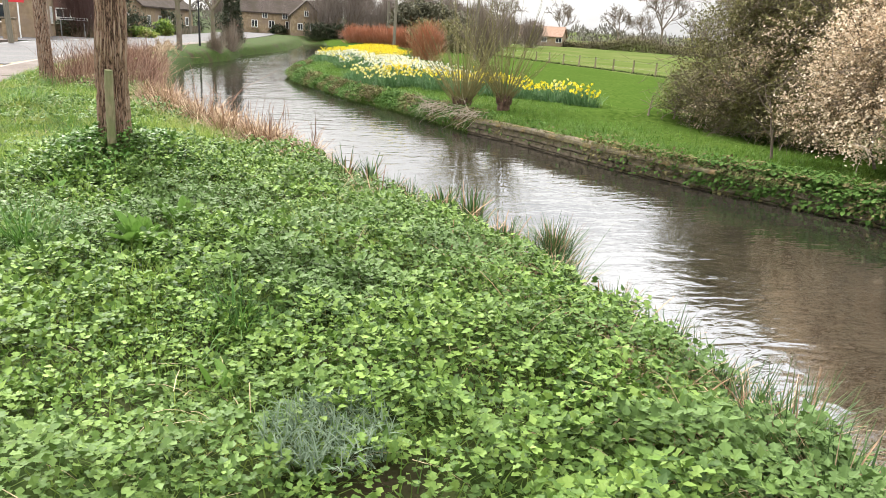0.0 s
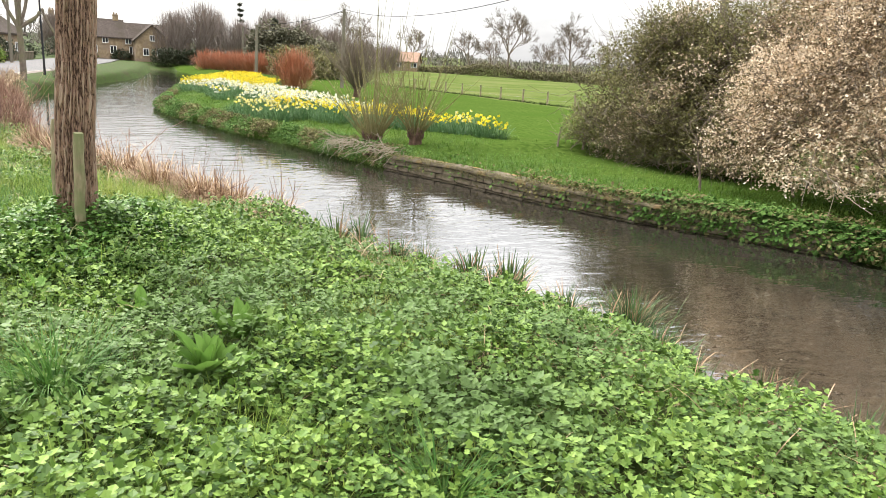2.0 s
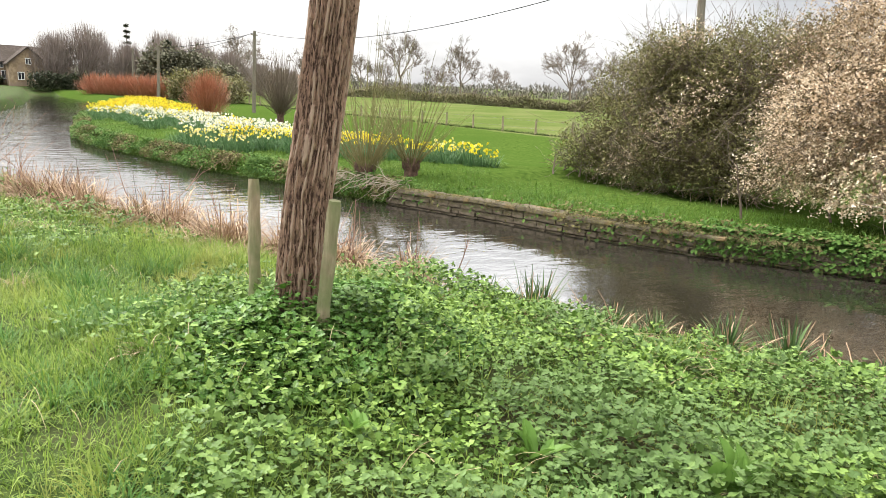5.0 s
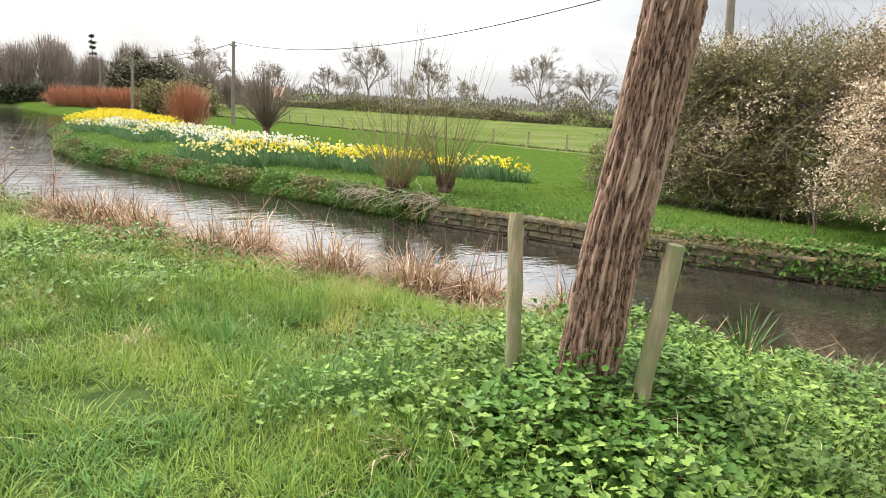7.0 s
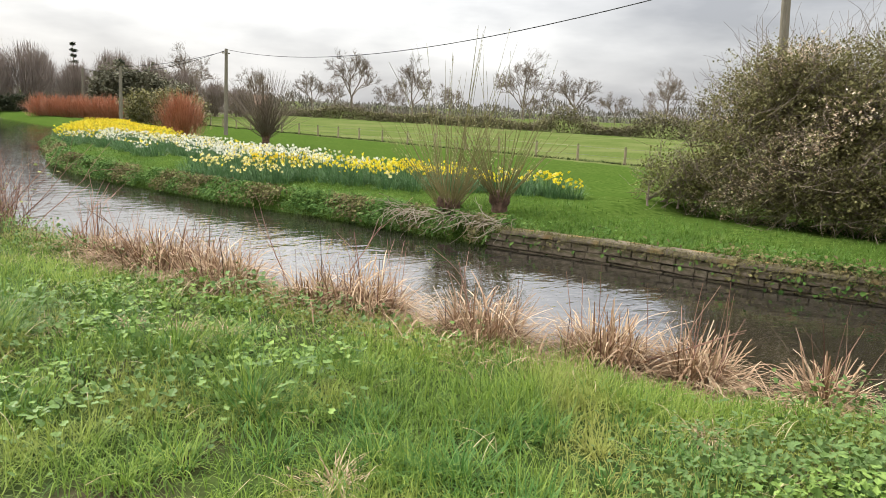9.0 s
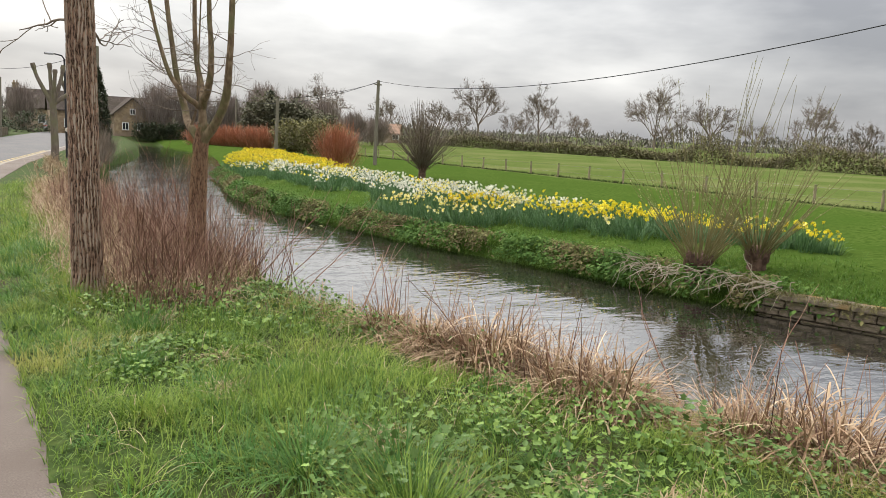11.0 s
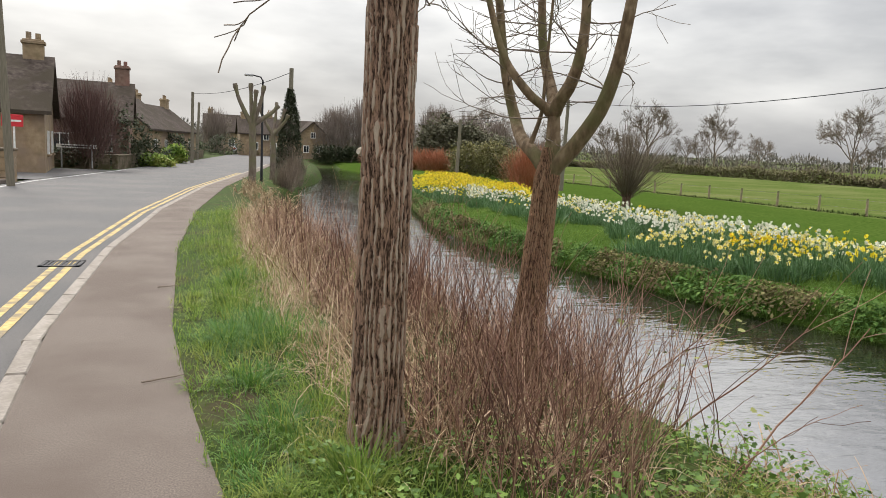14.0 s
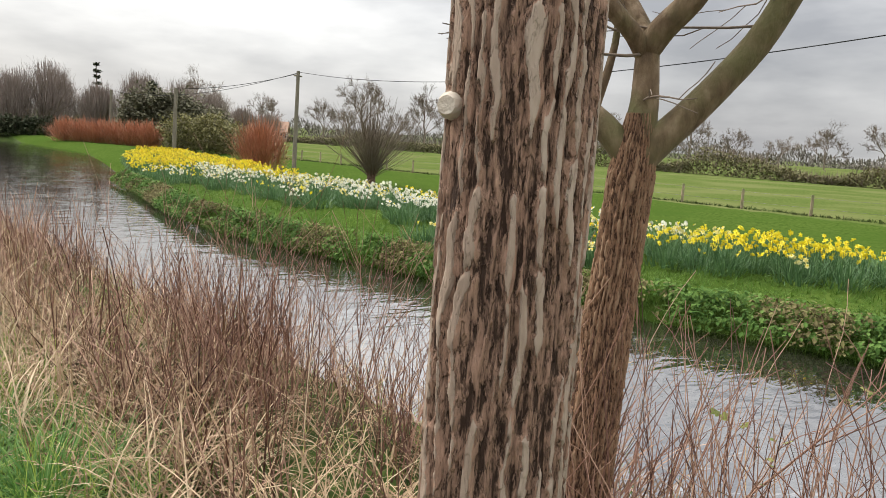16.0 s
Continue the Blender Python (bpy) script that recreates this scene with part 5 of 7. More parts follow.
def disc(rad, z0, z1, inner=0.0, n=40):
    g = Geo()
    a = np.linspace(0, 2 * math.pi, n, endpoint=False)
    o = np.c_[rad * np.cos(a), rad * np.sin(a)]
    i = np.c_[inner * np.cos(a), inner * np.sin(a)]
    k = np.arange(n)
    k2 = (k + 1) % n
    g.add(np.vstack([np.c_[o, np.full(n, z1)], np.c_[i, np.full(n, z1)]]), np.stack([k, k2, k2 + n, k + n], -1))
    g.add(np.vstack([np.c_[o, np.full(n, z0)], np.c_[o, np.full(n, z1)]]), np.stack([k, k2, k2 + n, k + n], -1))
    return g


def parking_sign():
    """A small amber plate on a grey post by the footway, facing the road."""
    t = thing("parking_sign", "amber no-waiting plate with black lettering on a grey post", "road sign")
    g = Geo()
    z0 = float(land(-4.43, 11.35))
    add_tube(g, [(-4.505, 11.17, z0 - 0.1), (-4.487, 11.235, 1.0), (-4.464, 11.345, 1.7)], 0.037, 24)
    part("post", g, M_signgrey, t, "grey metal post", True)
    me = rounded_plate(0.412, 0.20, 0.022, -0.004, 0.0).mesh("plate", M_signgrey)
    face = new("plate", me)
    face.parent = t
    right, up = Vector((0.0720, -0.3949, 0.0910)).normalized(), Vector((-0.0136, 0.0429, 0.1949)).normalized()
    out = right.cross(up).normalized()
    face.matrix_basis = Matrix.Translation((-4.518, 11.341, 1.586)) @ Matrix((right, out.cross(right), out)).transposed().to_4x4()
    k = part("border", rounded_plate(0.412, 0.20, 0.022, 0.0, 0.0015), plain("black_sign_edge", (0.02, 0.02, 0.02), 0.4), face)
    part("amber_face", rounded_plate(0.398, 0.186, 0.016, 0.0015, 0.003), M_signface, face)
    black, red, blue = plain("black_lettering", (0.015, 0.015, 0.015), 0.4), plain("red_ring", (0.6, 0.02, 0.03), 0.4), plain("blue_disc", (0.02, 0.06, 0.4), 0.4)
    ring = part("red_ring", disc(0.026, 0.003, 0.0045, 0.02), red, face)
    dd = part("blue_disc", disc(0.0205, 0.003, 0.0042), blue, face)
    g = Geo()
    add_box(g, (-0.022, -0.003, 0.0043), (0.022, 0.003, 0.0049))
    bar = part("red_bar", g, red, face)
    for o in (ring, dd):
        o.matrix_basis = pose(-0.012, 0.058, 0)
    bar.matrix_basis = pose(-0.012, 0.058, 0, 0, 0, -45)
    flat_text("11 am - 5 pm", 0.05, black, face, (0.0, -0.006, 0.0036), 0.0007)
    flat_text("1 April - 30 Sept", 0.051, black, face, (0.004, -0.062, 0.0036), 0.0007)
    g = Geo()
    add_box(g, (-4.497, 11.3, 1.565), (-4.45, 11.38, 1.595), bevel=0.004)
    part("bracket", g, M_signgrey, t)


parking_sign()


# ---- far bank ----
def far_grass():
    g = Geo()
    for cv in (0.5, 1.3, 2.2):
        tv, tf = blade(cv, 2, 1.0, 0.8)
        n = 25000
        y = rng.uniform(8.5, 48, n)
        e = np.abs(rng.normal(0, 1.6, n)) * 1.0
        x = x_far(y) + 0.08 + e
        ok = (rng.random(n) < 1.15 - 0.02 * (y - 10)) & (x < 12)
        ok &= ~((y < 18.9) & (e < 0.33)) & (np.hypot((x - 8.6) / 1.0, (y - 18.9) / 0.35) > 0.9)
        x, y, e = x[ok], y[ok], e[ok]
        k = len(x)
        h = (0.05 + 0.12 * vnoise(x * 1.4, y * 1.4, 71)) * (1 + 0.8 * smooth(0.9, 0.1, e))
        scatter(g, tv, tf, np.stack([x, y, land(x, y) - 0.01], -1), spin(rng.uniform(0, 6.28, k), np.abs(rng.normal(0.2, 0.3, k))), np.stack([np.full(k, 0.007), h, h], -1))
    tagged(part("far_bank_grass", g, M_farg), "bright spring grass on the far bank", "grass", kind="stuff")
    # overhanging greenery and dead bits on the bank face
    g, g2 = Geo(), Geo()
    flat = OVAL[0][:, [0, 2, 1]] * np.array([1, -1, 1])
    n = 34000
    y = rng.uniform(9, 50, n)
    e = rng.uniform(-0.12, 0.62, n)
    x = x_far(y) + e
    keep = (vnoise(x * 2.5, y * 2.0, 75) > 0.22) & ~((y > 12.6) & (y < 18.8) & (rng.random(n) < 0.84))
    x, y, e = x[keep], y[keep], e[keep]
    k = len(x)
    z = np.maximum(land(x, y), WATER_Z + 0.22 + 0.28 * smooth(-0.1, 0.35, e)) + rng.uniform(-0.12, 0.1, k)
    sel = vnoise(x * 1.3, y * 1.3, 76) + rng.uniform(-0.2, 0.2, k) > 0.42
    rot = spin(rng.normal(math.pi / 2, 0.9, k), rng.normal(1.9, 0.5, k))
    pos = np.stack([x, y, z], -1)
    scatter(g, flat, OVAL[1], pos[sel], rot[sel], rng.uniform(0.05, 0.11, sel.sum()))
    scatter(g2, flat, OVAL[1], pos[~sel], rot[~sel], rng.uniform(0.04, 0.1, (~sel).sum()))
    tagged(part("bank_greenery", g, M_bankleaf), "green weeds hanging over the far bank edge", "bank weeds", kind="stuff")
    tagged(part("bank_dead_weeds", g2, M_bankdead), "brownish moss and dead weeds on the far bank edge", "bank weeds", kind="stuff")


M_farg = mat("far_bank_grass", [(0.045, 0.1, 0.011), (0.075, 0.15, 0.017), (0.125, 0.205, 0.032)], 1.0, island=0.55, leaf=0.3, bump=0, rough=0.6, large=(0.2, 0.27, 0.06), large_scale=0.6, large_lo=0.55, large_hi=0.75)
M_bankleaf = mat("bank_weed_leaves", [(0.035, 0.085, 0.015), (0.07, 0.14, 0.025), (0.13, 0.21, 0.05)], 1.2, island=0.65, leaf=0.2, bump=0)
M_bankdead = mat("bank_dead_weeds", [(0.06, 0.05, 0.02), (0.13, 0.11, 0.045), (0.21, 0.2, 0.08)], 1.2, island=0.65, leaf=0.15, bump=0)
far_grass()


def stone_shape(seed):
    """A rough block one metre wide, deep and high."""
    r = np.random.default_rng(seed)
    g = Geo()
    add_box(g, (-0.5, -0.5, -0.5), (0.5, 0.5, 0.5), bevel=0.09)
    v = g.v[0]
    v += r.normal(0, 0.025, v.shape)
    return g.mesh("stone", M_stone)


def river_wall():
    """The low stone wall that holds the far bank, in courses, under a long coping."""
    wall = thing("river_wall", "low worn stone river wall with lichened coping", "wall", kind="structure")
    r = np.random.default_rng(600)
    shapes = [stone_shape(610 + k) for k in range(6)]
    ys = np.arange(9.6, 19.0, 0.02)
    xs = x_far(ys)
    s = np.concatenate([[0], np.cumsum(np.hypot(np.diff(xs), np.diff(ys)))])
    back = Geo()
    n = len(ys[::10])
    xb, yb = xs[::10] + 0.12, ys[::10]
    for off0, off1, z0, z1 in ((0.0, 0.3, -1.3, -0.40),):
        v = np.concatenate([np.c_[xb + off0, yb, np.full(n, z0)], np.c_[xb + off0, yb, np.full(n, z1)], np.c_[xb + off1, yb, np.full(n, z1)]])
        i = np.arange(n - 1)
        back.add(v, np.vstack([np.stack([i, i + 1, i + 1 + n, i + n], -1), np.stack([i + n, i + n + 1, i + 2 * n + 1, i + 2 * n], -1)]))
    part("mortar_core", back, M_mortar, wall)
    for c in range(4):
        z = -0.86 + 0.125 * c
        a = r.uniform(0, 0.2)
        while a < s[-1] - 0.1:
            w = r.uniform(0.16, 0.42)
            m = a + w / 2
            y = float(np.interp(m, s, ys))
            x = float(np.interp(m, s, xs))
            y2, x2 = float(np.interp(m + 0.1, s, ys)), float(np.interp(m + 0.1, s, xs))
            ob = new("stone", shapes[r.integers(0, 6)])
            ob.parent = wall
            ob.matrix_basis = pose(x + 0.1 + r.uniform(-0.015, 0.015), y, z, 0, r.uniform(-3, 3), math.degrees(math.atan2(y2 - y, x2 - x))) @ Matrix.Diagonal((w - 0.018, 0.14, 0.112 * r.uniform(0.85, 1.05), 1))
            a += w
    a = 0.0
    k = 0
    while a < s[-1] - 0.3:
        w = r.uniform(0.7, 1.15)
        m = a + w / 2
        y, x = float(np.interp(m, s, ys)), float(np.interp(m, s, xs))
        if y > 12.4:
            y2, x2 = float(np.interp(m + 0.2, s, ys)), float(np.interp(m + 0.2, s, xs))
            g = Geo()
            add_box(g, (-w / 2 + 0.006, -0.19, -0.035), (w / 2 - 0.006, 0.19, 0.035), bevel=0.018)
            g.v[0] += r.normal(0, 0.006, g.v[0].shape)
            ob = part("coping_stone", g, M_coping, wall)
            ob.matrix_basis = pose(x + 0.2, y, -0.362 + r.uniform(-0.008, 0.008), r.uniform(-1, 1), r.uniform(-1, 1), math.degrees(math.atan2(y2 - y, x2 - x)))
        a += w
        k += 1


M_mortar = mat("dark_wall_joints", [(0.07, 0.056, 0.042), (0.12, 0.098, 0.072)], 12, bump=0.5)
river_wall()


def wall_creepers():
    """Ivy and dead weeds trailing over the wall."""
    r = np.random.default_rng(640)
    g, g2 = Geo(), Geo()
    n = 7000
    y = r.uniform(8.5, 15.2, n)
    dens = np.interp(y, [8.5, 11, 12.5, 14, 15.2], [1, 1, 0.7, 0.3, 0.1])
    ok = r.random(n) < dens
    y = y[ok]
    n = len(y)
    d = r.uniform(-0.05, 0.3, n)
    x = x_far(y) + d + 0.0
    z = np.where(d < 0.08, r.uniform(-0.68, -0.28, n), -0.3 + r.uniform(0, 0.12, n))
    flat = LOBED[0][:, [0, 2, 1]] * np.array([1, -1, 1])
    dead = r.random(n) < np.interp(y, [8.5, 10.5, 12, 15], [0.15, 0.25, 0.6, 0.9])
    rot = spin(r.normal(math.pi / 2, 0.9, n), r.normal(2.0, 0.5, n))
    pos = np.stack([x, y, z], -1)
    scatter(g, flat, LOBED[1], pos[~dead], rot[~dead], r.uniform(0.04, 0.09, (~dead).sum()))
    scatter(g2, flat, LOBED[1], pos[dead], rot[dead], r.uniform(0.03, 0.07, dead.sum()))
    tagged(part("wall_ivy", g, M_bankleaf), "ivy trailing over the river wall", "ivy", kind="stuff")
    tv, tf = blade(2.0, 4, 1.0, 0.7)
    n = 3600
    y = r.uniform(11, 18.8, n)
    h = r.uniform(0.1, 0.28, n)
    scatter(g2, tv, tf, np.stack([x_far(y) + r.uniform(0, 0.25, n), y, np.full(n, -0.34)], -1), spin(r.normal(math.pi / 2, 0.7, n), np.abs(r.normal(0.5, 0.4, n))), np.stack([np.full(n, 0.004), h, h], -1))
    tagged(part("wall_dead_weeds", g2, M_bankdead), "dead weeds hanging over the river wall", "dead weeds", kind="stuff")


wall_creepers()


# ---- daffodils ----
def daffodil_kind(seed, petals, trumpet, flowers, spread=0.3):
    """One clump: strap leaves and nodding flowers."""
    r = np.random.default_rng(seed)
    lv, pt, tr, st = Geo(), Geo(), Geo(), Geo()
    for cv in (0.2, 0.6, 1.2):
        tv, tf = blade(cv, 3, 1.0, 0.5)
        k = 36
        a, d = r.uniform(0, 6.28, k), spread * np.sqrt(r.random(k))
        h = r.uniform(0.22, 0.42, k)
        scatter(lv, tv, tf, np.stack([d * np.cos(a), d * np.sin(a), np.full(k, -0.02)], -1), spin(a - 1.57 + r.normal(0, 0.6, k), np.abs(r.normal(0.15, 0.2, k))), np.stack([np.full(k, 0.008), h, h], -1))
    petal = np.array([(0, 0, 0), (0.32, 0.5, 0.06), (0, 1.05, 0.0), (-0.32, 0.5, 0.06)])
    cup = np.array([(math.cos(a) * rr, math.sin(a) * rr, z) for rr, z in ((0.24, 0.0), (0.3, 0.6)) for a in np.linspace(0, 2 * math.pi, 6, endpoint=False)])
    cf = np.array([[k, (k + 1) % 6, 6 + (k + 1) % 6, 6 + k] for k in range(6)])
    k = flowers
    a, d = r.uniform(0, 6.28, k), spread * 1.05 * np.sqrt(r.random(k))
    c = np.stack([d * np.cos(a), d * np.sin(a), r.uniform(0.26, 0.46, k)], -1)
    face = spin(r.uniform(0, 6.28, k), r.normal(1.1, 0.35, k))
    size = r.uniform(0.036, 0.048, k)
    for p in range(6):
        turn = np.array(Matrix.Rotation(p * math.pi / 3, 3, "Z"))
        scatter(pt, petal @ turn.T, np.array([[0, 1, 2, 3]]), c, face, size)
    scatter(tr, cup, cf, c, face, size)
    for q in c:
        add_tube(st, [(q[0] * 0.8, q[1] * 0.8, -0.02), (q[0], q[1], q[2] * 0.7), tuple(q)], 0.003, 3, cap=False)
    out = []
    for nm, g, m in (("leaves", lv, M_dleaf), ("stems", st, M_dleaf), ("petals", pt, petals), ("trumpets", tr, trumpet)):
        out.append((nm, g.mesh(nm, m), g, m))
    return out


BED_Y = [20.3, 22, 24, 25.5, 27, 28.5, 30, 33, 36, 40, 45, 50, 60, 66]
BED_FRONT = [7.8, 6.5, 5.3, 4.3, 3.2, 2.95, 2.9, 3.1, 3.2, 3.6, 2.7, 3.6, 6.2, 8.6]
BED_REAR = [8.5, 8.4, 8.1, 7.9, 7.4, 7.0, 6.9, 6.9, 6.7, 7.1, 7.4, 9.0, 9.6, 11.2]


def daffodils():
    """A tapering bed along the far bank: yellow at its near tip, white in the middle, golden at the bend."""
    kinds = {
        "yellow": ("yellow daffodil clump with strap leaves on the grassy bank", [daffodil_kind(700 + k, M_yflower, M_yflower, 10 + 4 * k) for k in range(3)]),
        "cream": ("pale yellow daffodil clump with golden trumpets on the bank", [daffodil_kind(705 + k, M_cflower, M_yflower, 10 + 4 * k) for k in range(2)]),
        "gold": ("golden daffodil clump with orange trumpets on the grassy bank", [daffodil_kind(710 + k, M_yflower, M_trumpet, 20 + 5 * k) for k in range(2)]),
        "white": ("white daffodil clump with pale trumpets on the grassy bank", [daffodil_kind(720 + k, M_wflower, M_wflower if k else M_yflower, 13 + 4 * k) for k in range(3)]),
        "green": ("daffodil clump still mostly in leaf on the bank", [daffodil_kind(730 + k, M_yflower, M_yflower, 1 + 2 * k) for k in range(2)]),
    }
    r = np.random.default_rng(740)
    taken, far_beds, near = [], {}, 0
    for _ in range(5200):
        y = r.uniform(20.3, 66)
        f = r.random()
        x = float(np.interp(y, BED_Y, BED_FRONT)) * (1 - f) + float(np.interp(y, BED_Y, BED_REAR)) * f
        gap = 0.42 if y < 41 else 0.5
        if any((x - a) ** 2 + (y - b) ** 2 < gap * gap for a, b in taken):
            continue
        n = float(vnoise(np.array([x * 1.5]), np.array([y * 1.2]), 78)[0])
        # grass shows through in the middle of the bend
        if (30 < y < 47 and f < 0.34 and n < 0.62) or n < 0.24:
            continue
        u = r.random()
        if y < 25.5:
            c = "yellow" if u < 0.85 else "cream"
        elif y < 29:
            c = ("gold" if u < 0.3 else "yellow" if u < 0.6 else "cream") if f < 0.5 else ("cream" if u < 0.55 else "white" if u < 0.8 else "yellow")
        elif y < 41:
            c = "white" if u < 0.86 else "cream"
            if f > 0.82 and 31 < y < 37 and u < 0.5:
                c = "yellow"
        elif y < 47 and f < 0.5:
            c = "white" if u < 0.85 else "yellow"
        else:
            c = "gold" if n > 0.5 else "yellow"
        if f < 0.2 and y < 40 and u < 0.75:
            c = "green"
        taken.append((x, y))
        label, protos = kinds[c]
        z = float(land(x, y))
        pick, s = protos[r.integers(0, len(protos))], r.uniform(1.0, 1.35)
        near += y <= 41
        if y > 41 or near > 296:
            turn = np.array(Matrix.Rotation(r.uniform(0, 6.28), 3, "Z"))
            for nm, me, gg, mm in pick:
                far_beds.setdefault(mm.name, (mm, Geo()))
                for v, (fc, _) in zip(gg.v, gg.f):
                    far_beds[mm.name][1].add(v @ turn.T * s + [x, y, z], fc - fc.min())
            continue
        t = thing("daffodil_clump", label, "daffodils", "daffodils on the far bank", (x, y, z, 0, 0, r.uniform(0, 360)))
        t.scale = (s, s, s)
        for nm, me, gg, mm in pick:
            new(nm, me).parent = t
    for mm, g in far_beds.values():
        tagged(part("far_daffodils", g, mm), "massed yellow and white daffodils at the far river bend", "daffodils", kind="stuff")


M_cflower = mat("pale_yellow_petals", [(0.74, 0.66, 0.24), (0.78, 0.72, 0.34), (0.8, 0.77, 0.5)], 3, island=0.6, leaf=0.25, bump=0, rough=0.5)
daffodils()


def rod_willow(at, rods, height, stool, material, seed, name, label, group="", spread=0.55, catkin=True, trunk=None):
    """A coppiced willow: a stool or short trunk with a spray of straight rods."""
    r = np.random.default_rng(seed)
    x, y = at
    z = float(land(x, y))
    t = thing(name, label, "willow", group, (x, y, z))
    g = Geo()
    top = trunk or 0.3
    p = [(0, 0, -0.15), (0.01, 0, top * 0.5), (0.02, 0.01, top), (0.02, 0.01, top + 0.12)]
    add_tube(g, p, [stool * 1.1, stool, stool * 1.15, stool * 0.6], 14)
    for _ in range(26):
        a, c = r.uniform(0, 6.28), r.uniform(0.0, 1)
        q = np.array([stool * math.cos(a), stool * math.sin(a), top * (0.5 + 0.6 * c)])
        add_tube(g, [q * 0.6, q, q * 1.25 + [0, 0, 0.06]], [0.05, 0.06, 0.02], 6)
    part("stool", g, M_stool, t, "gnarled brown stool", True)
    g, c = Geo(), Geo()
    for _ in range(rods):
        one = Geo() if trunk is None else g
        a = r.uniform(0, 6.28)
        tall = trunk is None and r.random() < 0.16
        s = (1.7 * spread * math.sqrt(r.random()) if trunk is None else abs(r.normal(0, spread))) * (0.5 if tall else 1)
        d = np.array([s * math.cos(a), s * math.sin(a), 1.0])
        ln = height * (r.uniform(1.2, 1.6) if tall else r.uniform(0.55, 1.05))
        p = branch_path((stool * r.uniform(0.2, 0.9) * math.cos(a), stool * r.uniform(0.2, 0.9) * math.sin(a), top * r.uniform(0.5, 1.0)), d, ln, 6, 0.035, 0.02, r)
        add_tube(one, p, np.linspace(0.0095 if trunk is None else 0.01, 0.003 if trunk is None else 0.005, len(p)), 4, cap=False)
        if trunk is None:
            part("rod", one, material, t)
        if catkin and r.random() < 0.8:
            k = r.integers(4, 10)
            w = r.uniform(0.55, 1, k) * (len(p) - 1)
            i = np.minimum(w.astype(int), len(p) - 2)
            q = p[i] + (p[i + 1] - p[i]) * (w - i)[:, None]
            scatter(c, OVAL[0][:, [0, 2, 1]], OVAL[1], q, spin(r.uniform(0, 6.28, k), r.uniform(0.2, 0.8, k)), np.full(k, 0.034))
    if trunk is not None:
        part("twigs", g, material, t)
    if catkin:
        part("catkins", c, M_catkin, t, "small pale catkins")
    return t


M_stool = mat("gnarled_stool_bark", [(0.05, 0.03, 0.022), (0.1, 0.06, 0.042), (0.16, 0.1, 0.07)], 14, bump=0.8)
M_catkin = mat("pale_catkins", [(0.3, 0.3, 0.14), (0.45, 0.43, 0.25)], 3, island=0.5, leaf=0.2, bump=0)
rod_willow((4.75, 20.35), 120, 2.3, 0.2, M_olive_twig, 800, "coppiced_willow", "coppiced willow stool with olive rods and pale catkins", "willows on the far bank", 0.58)
rod_willow((5.75, 19.95), 84, 2.0, 0.16, M_olive_twig, 801, "coppiced_willow", "coppiced willow stool with olive rods and pale catkins", "willows on the far bank", 0.62)
rod_willow((13.4, 47.2), 520, 3.6, 0.2, M_twig, 802, "pollard_willow", "small pollard willow with a dome of bare rods in the meadow", "", 0.75, False, 0.75)


def root_tangle():
    """Grey dead stems hanging over the bank below the willow."""
    r = np.random.default_rng(820)
    g = Geo()
    for _ in range(110):
        s = np.array([r.uniform(4.1, 4.9), r.uniform(18.6, 21.4), -0.3 + r.uniform(0, 0.15)])
        s[0] = float(x_far(s[1])) + r.uniform(0.0, 0.35)
        p = branch_path(s, (-1, r.normal(0, 0.9), r.uniform(-0.2, 0.5)), r.uniform(0.3, 0.8), 5, 0.25, -0.12, r)
        add_tube(g, p, np.linspace(0.008, 0.003, len(p)), 4, cap=False)
    tagged(part("dead_tangle", g, M_tangle), "grey tangle of dead stems hanging to the water", "dead stems", kind="stuff")


M_tangle = mat("bleached_dead_stems", [(0.16, 0.13, 0.09), (0.27, 0.23, 0.17), (0.36, 0.32, 0.25)], 2, island=0.6, bump=0)
root_tangle()


